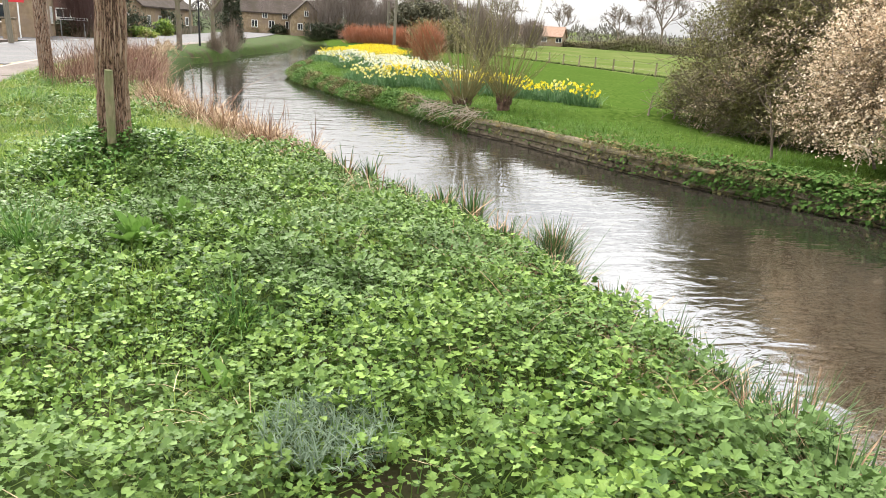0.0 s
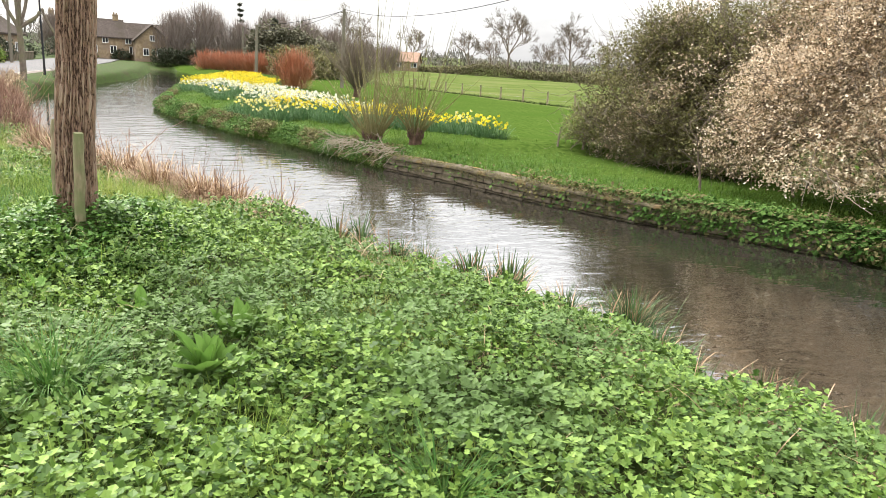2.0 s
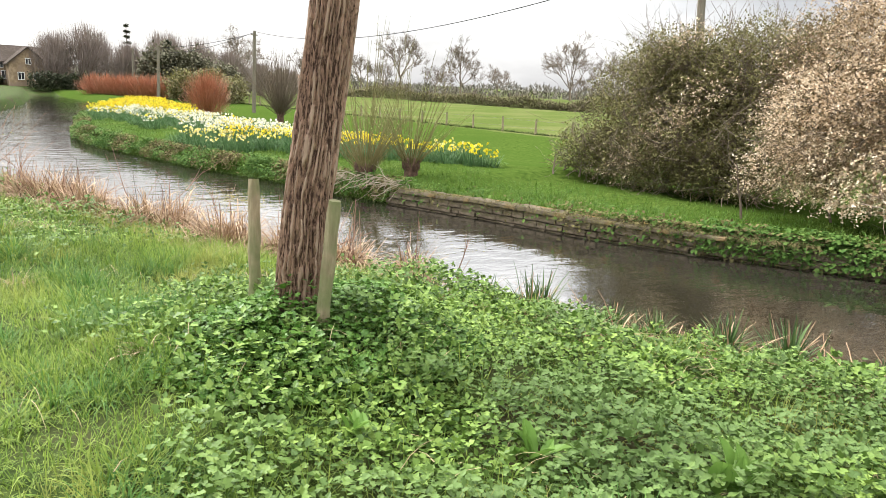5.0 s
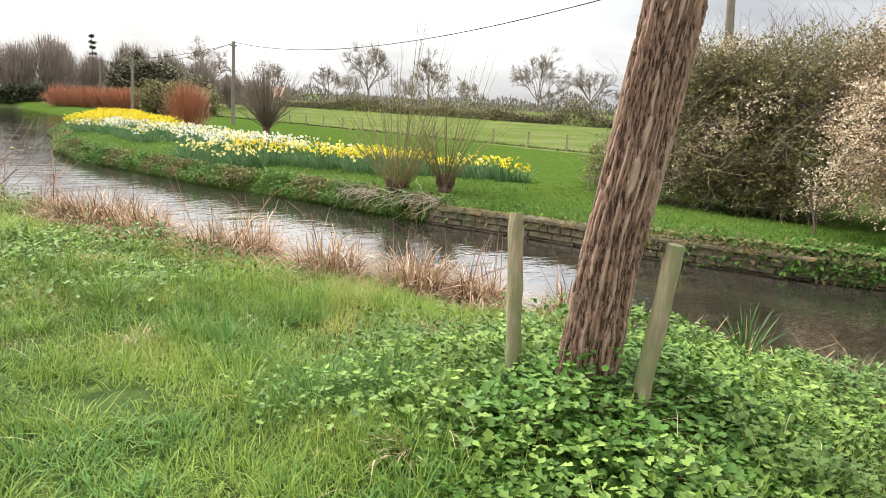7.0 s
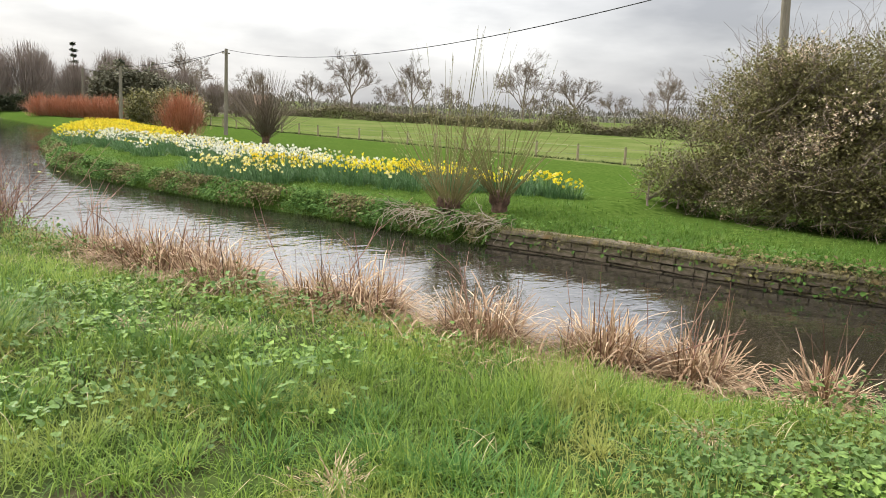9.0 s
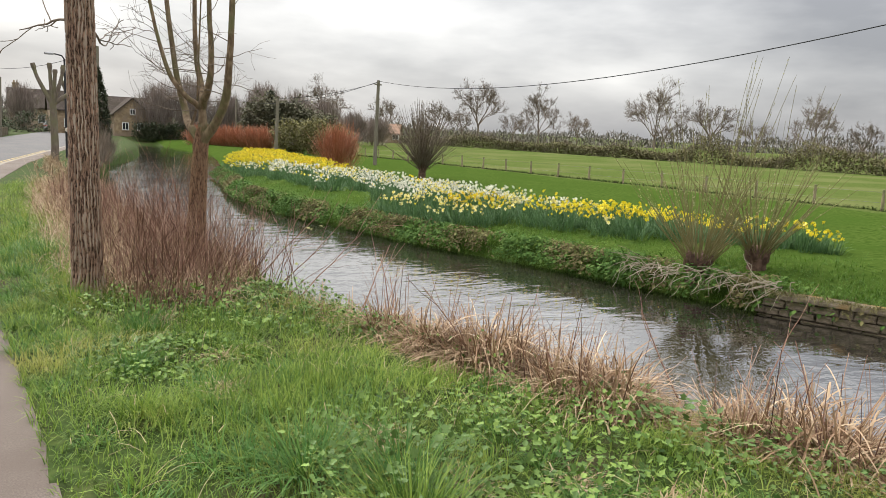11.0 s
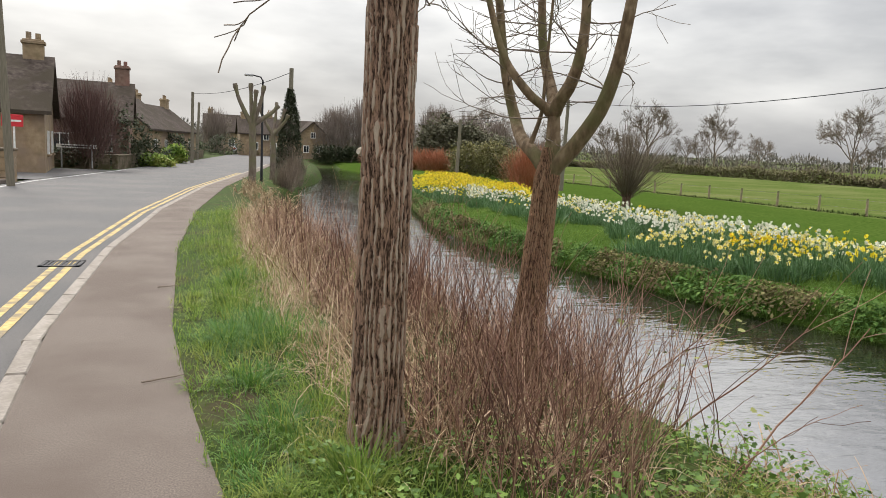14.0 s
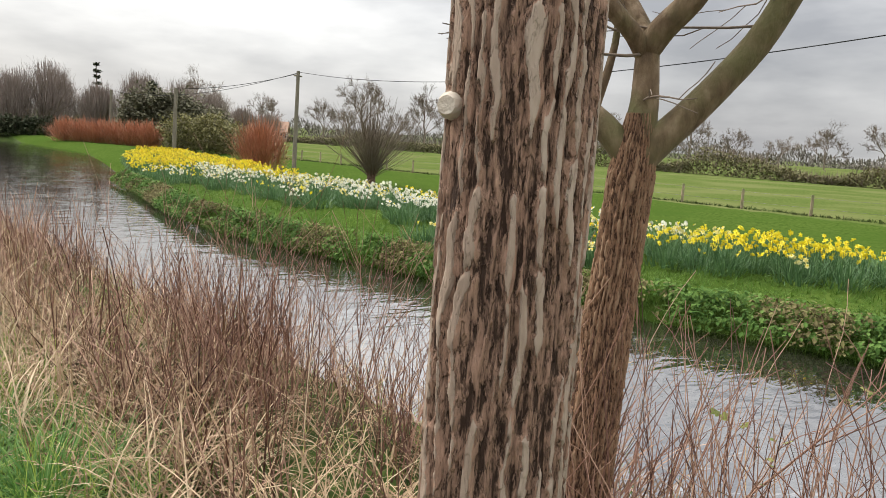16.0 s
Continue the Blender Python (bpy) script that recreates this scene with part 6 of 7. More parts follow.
# ---- blossoming thicket ----
def thicket(name, label, lobes, n, size, materials, weights, twig_n, seed, twig_len=(0.5, 1.6), droop=0.0, group="", inner=0.62, twig_mat=None, beads=3, gaps=0.0, skirt=0.12):
    """A shrub: limbs from the ground, twigs out through a crown of many small leaf sprays with an uneven outline."""
    r = np.random.default_rng(seed)
    lobes = np.array(lobes, float)
    c0 = lobes[:, :3].mean(0)
    zb = float(land(c0[0], c0[1]))
    t = thing(name, label, "shrub", group, (c0[0], c0[1], zb))
    off = np.array([c0[0], c0[1], zb])
    vol = lobes[:, 3] * lobes[:, 4] * lobes[:, 5]
    pick = r.choice(len(lobes), n, p=vol ** 0.8 / (vol ** 0.8).sum())
    u = r.normal(0, 1, (n, 3))
    u /= np.linalg.norm(u, axis=1, keepdims=True)
    rad = inner + (1 - inner) * r.random(n) ** 0.6
    wob = 0.62 + 0.5 * vnoise(u[:, 0] * 3.5 + pick * 7, u[:, 2] * 3.5 + u[:, 1] * 3.5, seed) + 0.42 * vnoise(u[:, 0] * 11 + pick * 3, u[:, 2] * 11 + u[:, 1] * 11, seed + 1) ** 2
    p = lobes[pick, :3] + u * lobes[pick, 3:6] * (rad * wob)[:, None]
    ok = p[:, 2] > zb + skirt + 0.5 * skirt * vnoise(p[:, 0] * 1.3, p[:, 1] * 1.3, seed + 9)
    ok &= vnoise(p[:, 0] * 1.9 + 0.7 * p[:, 2], p[:, 1] * 1.9 + 1.6 * p[:, 2], seed + 11) * 0.7 + 0.3 * r.random(n) > gaps
    p, u = p[ok], u[ok]
    # sprays: every point carries a short line of leaves
    k = len(p)
    lead = u + r.normal(0, 0.5, (k, 3)) - np.array([0, 0, droop])
    lead /= np.linalg.norm(lead, axis=1, keepdims=True)
    geos = [Geo() for _ in materials]
    zone = vnoise(p[:, 0] * 1.1 + 5, p[:, 1] * 1.1 + p[:, 2] * 1.3, seed + 4) + r.uniform(-0.2, 0.2, k)
    cut = np.quantile(zone, np.cumsum(weights)[:-1])
    which = np.digitize(zone, cut)
    tv, tf = QUAD[0][:, [0, 2, 1]] * [0.75, 1, 1], QUAD[1]
    for m in range(len(materials)):
        sel = which == m
        for j in range(beads):
            q = p[sel] - off + lead[sel] * size * (0.9 * j)
            kk = len(q)
            scatter(geos[m], tv, tf, q + r.normal(0, size * 0.3, (kk, 3)), spin(r.uniform(0, 6.28, kk), r.uniform(0.3, 2.4, kk)), size * r.uniform(0.6, 1.25, kk))
        part(("foliage", "blossom", "dry_leaves")[m], geos[m], materials[m], t)
    g = Geo()
    for _ in range(twig_n):
        i = r.integers(0, k)
        d = lead[i] + np.array([0, 0, 0.35 - droop])
        ln = r.uniform(*twig_len)
        s = p[i] - off - d * ln * r.uniform(0.35, 0.7)
        grow(g, s, d, ln, 0.011, 1, r, wobble=0.16, lift=0.02 - droop * 0.08, kids=(2, 5), spread=0.7, sides=3, min_r=0.003)
    for _ in range(9):
        i = r.integers(0, len(lobes))
        b = lobes[i, :3] - off
        s = np.array([b[0] + r.normal(0, 0.5), b[1] + r.normal(0, 0.5), 0.0])
        grow(g, s, b + r.normal(0, 0.7, 3) + [0, 0, 1.0] - s, lobes[i, 2] - zb + 0.2, 0.028, 1, r, kids=(3, 6))
    part("twigs", g, twig_mat or M_twig, t)
    return t


thicket("blossom_thicket", "spreading blackthorn smothered in pale pinkish blossom", [(9.6, 11.4, 0.9, 1.5, 1.5, 1.2), (10.2, 11.0, 2.0, 1.5, 1.6, 1.3), (10.4, 12.6, 1.5, 1.3, 1.3, 1.3), (11.2, 11.4, 3.0, 1.6, 1.7, 1.2), (11.0, 12.8, 2.6, 1.3, 1.3, 1.2), (10.6, 9.6, 1.6, 1.7, 1.5, 1.6), (9.3, 12.7, 0.6, 0.9, 0.9, 0.7), (9.7, 12.2, 1.5, 1.1, 1.1, 1.0), (10.0, 10.4, 0.5, 1.3, 1.5, 1.0), (11.6, 12.2, 3.4, 1.2, 1.3, 1.0), (11.6, 10.2, 4.4, 1.6, 1.8, 1.5), (11.3, 8.0, 3.2, 1.6, 1.9, 1.9), (11.8, 6.0, 2.6, 1.6, 2.0, 2.2), (12.4, 7.4, 5.2, 1.6, 2.2, 1.6)],
        54000, 0.039, [M_oldleaf, M_blossom], [0.24, 0.76], 620, 900, droop=0.3, group="shrubs on the far bank", inner=0.45, beads=5, gaps=0.25, skirt=0.3)
thicket("green_thicket", "tall hawthorn thicket in olive young leaf", [(10.6, 16.0, 0.9, 1.4, 1.4, 1.1), (11.2, 15.4, 2.0, 1.3, 1.4, 1.1), (10.4, 17.3, 1.5, 1.1, 1.2, 1.3), (11.6, 17.2, 2.4, 1.3, 1.3, 1.1), (12.2, 15.6, 2.7, 1.4, 1.5, 1.1), (10.6, 18.2, 0.5, 0.9, 0.8, 0.8), (12.8, 14.2, 2.2, 1.5, 1.5, 1.5), (11.0, 14.6, 0.8, 1.2, 1.2, 1.0), (11.6, 16.4, 1.3, 1.3, 1.3, 1.2), (11.0, 16.4, 2.7, 0.9, 0.9, 0.8), (11.4, 13.9, 2.2, 1.0, 1.0, 1.2), (10.8, 15.2, 0.3, 1.3, 1.3, 0.6), (10.6, 17.0, 0.3, 1.2, 1.2, 0.6), (10.7, 17.0, 2.5, 0.8, 0.9, 0.8)],
        42000, 0.046, [M_scrubleaf, M_blossom], [0.9, 0.1], 1100, 910, (0.6, 2.1), group="shrubs on the far bank", inner=0.3, beads=4, gaps=0.31, skirt=0.04)
thicket("brown_scrub", "low scrub with bare brown twigs beside the meadow", [(10.3, 18.6, 0.2, 0.7, 0.7, 0.8), (10.8, 19.4, 0.3, 0.8, 0.8, 0.8)], 2600, 0.05, [M_hedge], [1.0], 160, 920, (0.3, 0.8), group="shrubs on the far bank", inner=0.4)


# ---- meadow and distance ----
def field_fence():
    t = thing("field_fence", "post and wire fence across the meadow", "fence")
    g0 = Geo()
    add_tube(g0, [(0, 0, -0.1), (0, 0, 0.5), (0.01, 0, 0.92)], [0.075, 0.07, 0.065], 8)
    post = g0.mesh("post", M_post)
    ys = np.arange(14, 92, 3.1)
    xs = np.interp(ys, [14, 35, 60, 92], [27.0, 26.3, 25.9, 24.8])
    r = np.random.default_rng(1000)
    for x, y in zip(xs, ys):
        ob = new("post", post)
        ob.parent = t
        ob.matrix_basis = pose(x, y, float(land(x, y)), r.normal(0, 2), r.normal(0, 2), r.uniform(0, 90))
    for h in (0.35, 0.8):
        g = Geo()
        add_tube(g, np.stack([xs, ys, land(xs, ys) + h], -1), 0.006, 3)
        part("wire", g, M_signgrey, t)
    g = Geo()
    tv, tf = blade(1.0, 2, 1.0, 0.8)
    n = 5000
    y = r.uniform(14, 92, n)
    x = np.interp(y, [14, 35, 60, 92], [27.0, 26.3, 25.9, 24.8]) + r.normal(0, 0.18, n)
    h = r.uniform(0.1, 0.3, n)
    scatter(g, tv, tf, np.stack([x, y, land(x, y)], -1), spin(r.uniform(0, 6.28, n), np.abs(r.normal(0.2, 0.3, n))), np.stack([np.full(n, 0.02), h, h], -1))
    tagged(part("fence_line_grass", g, M_ground), "rough dark grass along the fence line", "grass", kind="stuff")


field_fence()


def pole(name, label, base, top, r0, r1, group="telegraph poles"):
    t = thing(name, label, "pole", group)
    g = Geo()
    base, top = np.array(base, float), np.array(top, float)
    k = np.linspace(0, 1, 6)[:, None]
    add_tube(g, base + (top - base) * k, np.linspace(r0, r1, 6), 14)
    part("shaft", g, M_pole, t, smooth=True)
    return t


def telegraph():
    t = pole("telegraph_pole", "brown wooden telegraph pole standing in the meadow", (16.95, 61.5, -0.6), (17.05, 61.5, 5.8), 0.15, 0.11)
    g = Geo()
    add_box(g, (16.75, 61.42, 5.45), (17.3, 61.55, 5.53), bevel=0.01)
    part("crossarm", g, M_pole, t)
    pole("telegraph_pole", "pale wooden telegraph pole behind the thicket", (14.6, 18.7, -0.5), (14.35, 19.0, 7.0), 0.125, 0.105)
    pole("telegraph_pole", "brown wooden telegraph pole by the dogwood hedge", (16.0, 99.9, 0.3), (16.1, 99.9, 5.3), 0.16, 0.13)
    pole("telegraph_pole", "brown wooden telegraph pole by the dogwood hedge", (11.15, 67.2, -0.4), (11.25, 67.1, 4.3), 0.14, 0.11)
    pole("telegraph_pole", "dark telegraph pole beside the village road", (-7.75, 78.6, 0.0), (-7.7, 78.6, 5.7), 0.14, 0.11)
    pole("telegraph_pole", "dark telegraph pole beside the village road", (-7.6, 88.6, 0.0), (-7.45, 88.6, 5.4), 0.14, 0.11)
    pole("telegraph_pole", "tall brown pole at the house corner", (-12.2, 42.8, 0.0), (-12.5, 42.8, 8.0), 0.13, 0.11)

    def cable(a, b, sag, name="overhead_cable"):
        k = np.linspace(0, 1, 30)
        a, b = np.array(a), np.array(b)
        p = a + (b - a) * k[:, None]
        p[:, 2] -= sag * 4 * k * (1 - k)
        g = Geo()
        add_tube(g, p, 0.017, 5)
        tagged(part(name, g, M_dark), "black overhead cable slung between poles", "cable", "overhead cables")

    cable((17.05, 61.5, 5.75), (14.4, 19.0, 5.85), 1.28)
    cable((17.05, 61.5, 5.7), (16.1, 99.9, 5.2), 0.9)
    cable((17.05, 61.5, 5.65), (11.25, 67.1, 4.25), 0.25)
    cable((-7.7, 78.6, 5.6), (-2.07, 55.5, 5.6), 0.4)


telegraph()


def twig_mass(name, label, category, lobes, n, ln, wd, material, seed, group="", kind="", up=0.7):
    """Far bare shrubs or trees: many fine upward twigs in a lumpy crown on stems."""
    r = np.random.default_rng(seed)
    lobes = np.array(lobes, float)
    c = lobes[:, :2].mean(0)
    z0 = float(land(c[0], c[1]))
    t = thing(name, label, category, group, (c[0], c[1], z0), kind)
    off = np.array([c[0], c[1], z0])
    pick = r.integers(0, len(lobes), n)
    u = r.normal(0, 1, (n, 3))
    u /= np.linalg.norm(u, axis=1, keepdims=True)
    rad = r.random(n) ** 0.45 * (0.75 + 0.5 * vnoise(u[:, 0] * 3 + pick, u[:, 2] * 3 + u[:, 1] * 2, seed))
    p = lobes[pick, :3] + u * lobes[pick, 3:6] * rad[:, None]
    p[:, 2] = np.maximum(p[:, 2], z0 + 0.1)
    out = p - np.stack([lobes[pick, 0], lobes[pick, 1], np.full(n, z0)], -1)
    az = np.arctan2(-out[:, 0], out[:, 1])
    lean = np.clip(np.hypot(out[:, 0], out[:, 1]) / (np.abs(out[:, 2]) + 0.5) * (1.3 - up), 0, 1.3)
    tv, tf = blade(0.15, 2, 1.0, 0.6)
    g = Geo()
    L = ln * r.uniform(0.5, 1.3, n)
    scatter(g, tv, tf, p - off - np.array([0, 0, ln * 0.4]), spin(az + r.normal(0, 0.4, n), lean + r.normal(0, 0.22, n)), np.stack([np.full(n, wd), L, L], -1))
    part("twigs", g, material, t)
    g = Geo()
    for lb in lobes:
        for _ in range(5):
            s = np.array([lb[0] + r.normal(0, lb[3] * 0.12), lb[1] + r.normal(0, lb[4] * 0.12), z0 - 0.1]) - off
            e = np.array([lb[0] + r.normal(0, lb[3] * 0.4), lb[1] + r.normal(0, lb[4] * 0.4), lb[2] + lb[5] * 0.3]) - off
            grow(g, s, e - s, np.linalg.norm(e - s), 0.02 + 0.018 * lb[5], 1, r, kids=(3, 6), sides=5)
    part("stems", g, M_twig, t)
    return t


RG = "red dogwoods beyond the daffodils"
twig_mass("red_dogwood", "rounded red-stemmed dogwood bush behind the daffodils", "dogwood", [(11.3, 54.5, 0.9, 1.35, 1.35, 1.35)], 2600, 0.9, 0.012, M_redtwig, 1100, RG)
for i, (x, y) in enumerate(((11.2, 97.3), (12.2, 95.1), (13.1, 92.9), (14.0, 90.7), (14.9, 88.5), (15.7, 86.6))):
    twig_mass("red_dogwood", "long hedge of red-stemmed dogwood beyond the daffodils", "dogwood", [(x, y, 0.9, 1.5, 1.5, 1.05)], 1500, 0.8, 0.02, M_redtwig, 1110 + i, RG)


def bare_tree(name, label, height, seed, levels=4, radius=0.35, kids=(4, 7), material=None, crown=0.35, group=""):
    """A leafless tree with forking limbs and fine twigs."""
    r = np.random.default_rng(seed)
    t = thing(name, label, "tree", group)
    g, tw = Geo(), Geo()
    h = height
    p = branch_path((0, 0, -0.2), (0, 0, 1), h * crown, 5, 0.03, 0.02, r)
    add_tube(g, p, np.linspace(radius, radius * 0.75, len(p)), 10, cap=False)

    def limb(s, d, ln, rad, lev):
        q = branch_path(s, d, ln, 5, 0.11, 0.05, r)
        fine = q if lev > 1 else q[[0, 2, 5]] if lev else q[[0, 5]]
        add_tube(g if lev > 1 else tw, fine, np.linspace(rad, rad * 0.5, len(fine)), 5 if lev > 1 else 3, cap=False)
        if lev == 0:
            return
        for _ in range(r.integers(7, 11) if lev == 1 else r.integers(*kids)):
            f = r.uniform(0.3, 1)
            i = min(int(f * 5), 4)
            a = q[i] + (q[i + 1] - q[i]) * (f * 5 - i)
            v = q[i + 1] - q[i]
            v /= np.linalg.norm(v)
            sd = np.cross(v, r.normal(0, 1, 3))
            sd /= np.linalg.norm(sd) + 1e-9
            limb(a, v + sd * r.uniform(0.45, 0.95), ln * r.uniform(0.45, 0.75), max(rad * 0.52, 0.02), lev - 1)

    for k in range(5):
        a = k * 1.257 + r.uniform(-0.3, 0.3)
        s = r.uniform(0.3, 1.0)
        limb(p[-1 - (k % 2)], (s * math.cos(a), s * math.sin(a), 1.0), h * r.uniform(0.34, 0.5), radius * 0.55, levels - 1)
    part("trunk", g, material or M_twig, t, smooth=True)
    part("twigs", tw, material or M_twig, t)
    return t


M_greytwig = mat("grey_far_twigs", [(0.16, 0.125, 0.108), (0.23, 0.19, 0.165), (0.3, 0.255, 0.225)], 0.5, island=0.6, bump=0)


def far_trees():
    G = "bare trees along the field edge"
    L = "leafless field tree with a broad crown of fine twigs"
    base = [bare_tree("field_tree", L, 15, 1200 + k, 5, 0.27 + 0.03 * k, (4, 6), group=G, crown=0.22 + 0.06 * k) for k in range(3)]
    spots3 = ((120, 212, 19, 1), (139, 205, 16, 0), (148, 162.6, 17, 0), (158, 151.7, 13, 2), (142.4, 189.7, 9, 2), (141.4, 153.4, 7, 1), (131, 208, 9, 2), (101, 203, 11, 1), (156, 135.5, 8, 2), (163.4, 124.7, 13, 0), (168.8, 115.6, 9, 1), (173.7, 106.2, 7, 2), (176, 96, 10, 0), (110, 205, 9, 2), (127, 196, 6, 2))
    for i, (x, y, h, k) in enumerate(spots3):
        m = pose(x, y, float(land(x, y)) - 0.2, 0, 0, 67 * i) @ Matrix.Scale(h / 15, 4)
        if k is not None:
            copy_thing(base[k], m)
    for b, (x, y, h) in zip(base, ((60, 190, 13), (84, 205, 11), (185, 85, 12))):
        b.matrix_basis = pose(x, y, float(land(x, y)) - 0.2, 0, 0, 30) @ Matrix.Scale(h / 15, 4)


far_trees()
VG = "grey village trees beyond the river"
for i, (x, y, h, w) in enumerate(((9.2, 115.5, 7.2, 3.0), (17.6, 112, 6.2, 2.6), (20.6, 108, 7.6, 2.6), (25.5, 107, 7.0, 2.8), (31, 111, 6.2, 2.8), (38, 118, 5.0, 3.0), (44, 122, 4.6, 3.0), (12.9, 116, 8.3, 3.6), (16.2, 124.8, 7.6, 2.6), (19.8, 122.8, 6.0, 2.3), (23.6, 113, 7.6, 2.4), (-6.5, 132, 6.5, 2.6), (28.5, 112, 6.0, 2.2), (34, 116, 4.8, 2.2))):
    twig_mass("village_tree", "dense grey leafless tree by the village", "tree", [(x, y, h * 0.45, w, w, h * 0.5), (x + 0.5, y, h * 0.68, w * 0.7, w * 0.7, h * 0.32)], 3000, 1.3, 0.026, M_greytwig, 1250 + i, VG)


def hedgerow():
    """The far field hedge with darker shrubs in it."""
    r = np.random.default_rng(1300)
    tv, tf = QUAD[0][:, [0, 2, 1]], QUAD[1]
    line = np.array([(30, 118), (46, 150), (62.6, 147), (70.8, 131), (79.9, 111.6), (84.1, 93.4), (86.5, 80), (88, 60), (88, 30), (86, 0)])
    s = np.concatenate([[0], np.cumsum(np.hypot(*np.diff(line, axis=0).T))])
    for nm, lab, material, n, hmax in (("field_hedge", "long olive brown hedgerow at the far side of the field", M_fieldhedge, 46000, 2.9), ("field_hedge_twigs", "bare brown twigs in the far hedgerow", M_twig, 17000, 3.4)):
        w = r.uniform(0, s[-1], n)
        x, y = np.interp(w, s, line[:, 0]) + r.normal(0, 0.7, n), np.interp(w, s, line[:, 1]) + r.normal(0, 0.7, n)
        top = hmax * (0.3 + 1.15 * vnoise(w * 0.13, w * 0 + 3, 5) ** 1.5 * (0.5 + 0.8 * vnoise(w * 0.5, w * 0 + 9, 6)))
        g = Geo()
        z = land(x, y) + top * r.random(n) ** 0.8
        if material is M_fieldhedge:
            scatter(g, tv, tf, np.stack([x, y, z], -1), spin(r.uniform(0, 6.28, n), r.uniform(0.3, 2.4, n)), r.uniform(0.14, 0.3, n))
        else:
            bv, bf = blade(0.2, 2, 1.0, 0.6)
            h = r.uniform(0.5, 1.3, n)
            scatter(g, bv, bf, np.stack([x, y, z - 0.4], -1), spin(r.uniform(0, 6.28, n), np.abs(r.normal(0.2, 0.25, n))), np.stack([np.full(n, 0.025), h, h], -1))
        tagged(part(nm, g, material), lab, "hedge", kind="stuff")
    # far woods along the horizon
    g = Geo()
    n = 36000
    a = r.uniform(-0.35, 1.75, n)
    d = r.uniform(270, 330, n)
    x, y = d * np.sin(a), 15 + d * np.cos(a)
    top = 2.4 + 6 * vnoise(a * 18, a * 0 + 2, 8) * (0.4 + vnoise(a * 60, a * 0, 9))
    bv, bf = blade(0.2, 2, 1.0, 0.5)
    h = r.uniform(0.7, 1.9, n)
    scatter(g, bv, bf, np.stack([x, y, land(x, y) + top * r.random(n) - 0.8], -1), spin(r.uniform(0, 6.28, n), np.abs(r.normal(0.6, 0.5, n))), np.stack([np.full(n, 0.2), h, h], -1))
    tagged(part("far_woods", g, M_farwood), "hazy grey brown woods along the horizon", "woods", kind="stuff")


M_fieldhedge = mat("field_hedge_leaves", [(0.075, 0.075, 0.028), (0.135, 0.125, 0.055), (0.24, 0.22, 0.12)], 0.15, island=0.45, leaf=0.15, bump=0, rough=0.8)
M_farwood = mat("hazy_far_woods", [(0.09, 0.08, 0.066), (0.13, 0.118, 0.1), (0.175, 0.16, 0.138)], 0.05, island=0.6, bump=0, rough=0.9)
hedgerow()


def conifer(at, h, seed, name="conifer", label="dark conifer with drooping layered boughs", layers=16, width=0.26, gap=0.0, group=""):
    r = np.random.default_rng(seed)
    x, y = at
    t = thing(name, label, "conifer", group, (x, y, float(land(x, y))))
    g = Geo()
    add_tube(g, [(0, 0, -0.2), (0, 0, h * 0.5), (0, 0, h)], [h * 0.022, h * 0.014, 0.02], 8)
    part("trunk", g, M_twig, t)
    g = Geo()
    tv, tf = OVAL[0][:, [0, 2, 1]], OVAL[1]
    for k in range(layers):
        f = k / (layers - 1)
        z = h * (0.16 + 0.82 * f)
        R = h * width * (1 - f) ** 0.85 * r.uniform(0.75, 1.15) + 0.15
        if gap:
            R *= r.uniform(0.5, 1.35)
        for b in range(5 if gap else 9):
            a = r.uniform(0, 6.28)
            m = 26 if gap == 0 else 16
            s = np.linspace(0.1, 1, m) * R * r.uniform(0.7, 1.1)
            p = np.stack([s * math.cos(a), s * math.sin(a), z - 0.25 * s + r.normal(0, 0.05, m)], -1) + r.normal(0, 0.06 if gap else 0.14, (m, 3))
            scatter(g, tv, tf, p, spin(np.full(m, a) + r.normal(0, 0.8, m), r.uniform(1.0, 1.9, m)), r.uniform(0.25, 0.5, m) * (h / 9) ** 0.5)
    part("boughs", g, M_ever, t)


M_olivetree = mat("dark_olive_foliage", [(0.09, 0.09, 0.056), (0.145, 0.14, 0.09), (0.2, 0.19, 0.13)], 0.5, island=0.6, leaf=0.1, bump=0, rough=0.8)
conifer((18.4, 114.7), 8.8, 1400, "cedar", "tall sparse cedar with layered open boughs", 11, 0.16, 1.0)
thicket("evergreen_clump", "dark evergreen trees massed beyond the dogwoods", [(17.6, 96.5, 2.6, 1.8, 1.6, 2.4), (19.5, 96, 2.8, 1.8, 1.8, 2.6), (21.6, 95.4, 2.7, 1.7, 1.6, 2.5), (24, 96.5, 2.2, 1.9, 1.7, 2.0), (27, 99, 1.8, 1.9, 1.9, 2.0)], 5200, 0.3, [M_olivetree], [1.0], 160, 1410, (1, 2.4), inner=0.5, twig_mat=M_twig)
conifer((19.5, 97.5), 6.6, 1402, "conifer", "dark pointed conifer among the evergreens", 14, 0.2)
thicket("olive_shrub", "large olive shrub beside the dogwood hedge", [(17.6, 83, 1.2, 2.0, 1.8, 1.6), (20.4, 84, 1.3, 2.0, 1.8, 1.7), (23.5, 87, 1.0, 1.8, 1.8, 1.4)], 2600, 0.2, [M_scrubleaf], [1.0], 160, 1420, (0.8, 1.6), inner=0.5)
thicket("dark_hedge", "clipped dark hedge behind the river bank", [(x, 111.3 - 0.12 * (x - 8), 0.9, 1.0, 0.6, 1.0) for x in np.arange(7.0, 15.5, 1.1)], 2600, 0.2, [M_ever], [1.0], 10, 1430, (0.3, 0.6), inner=0.7)


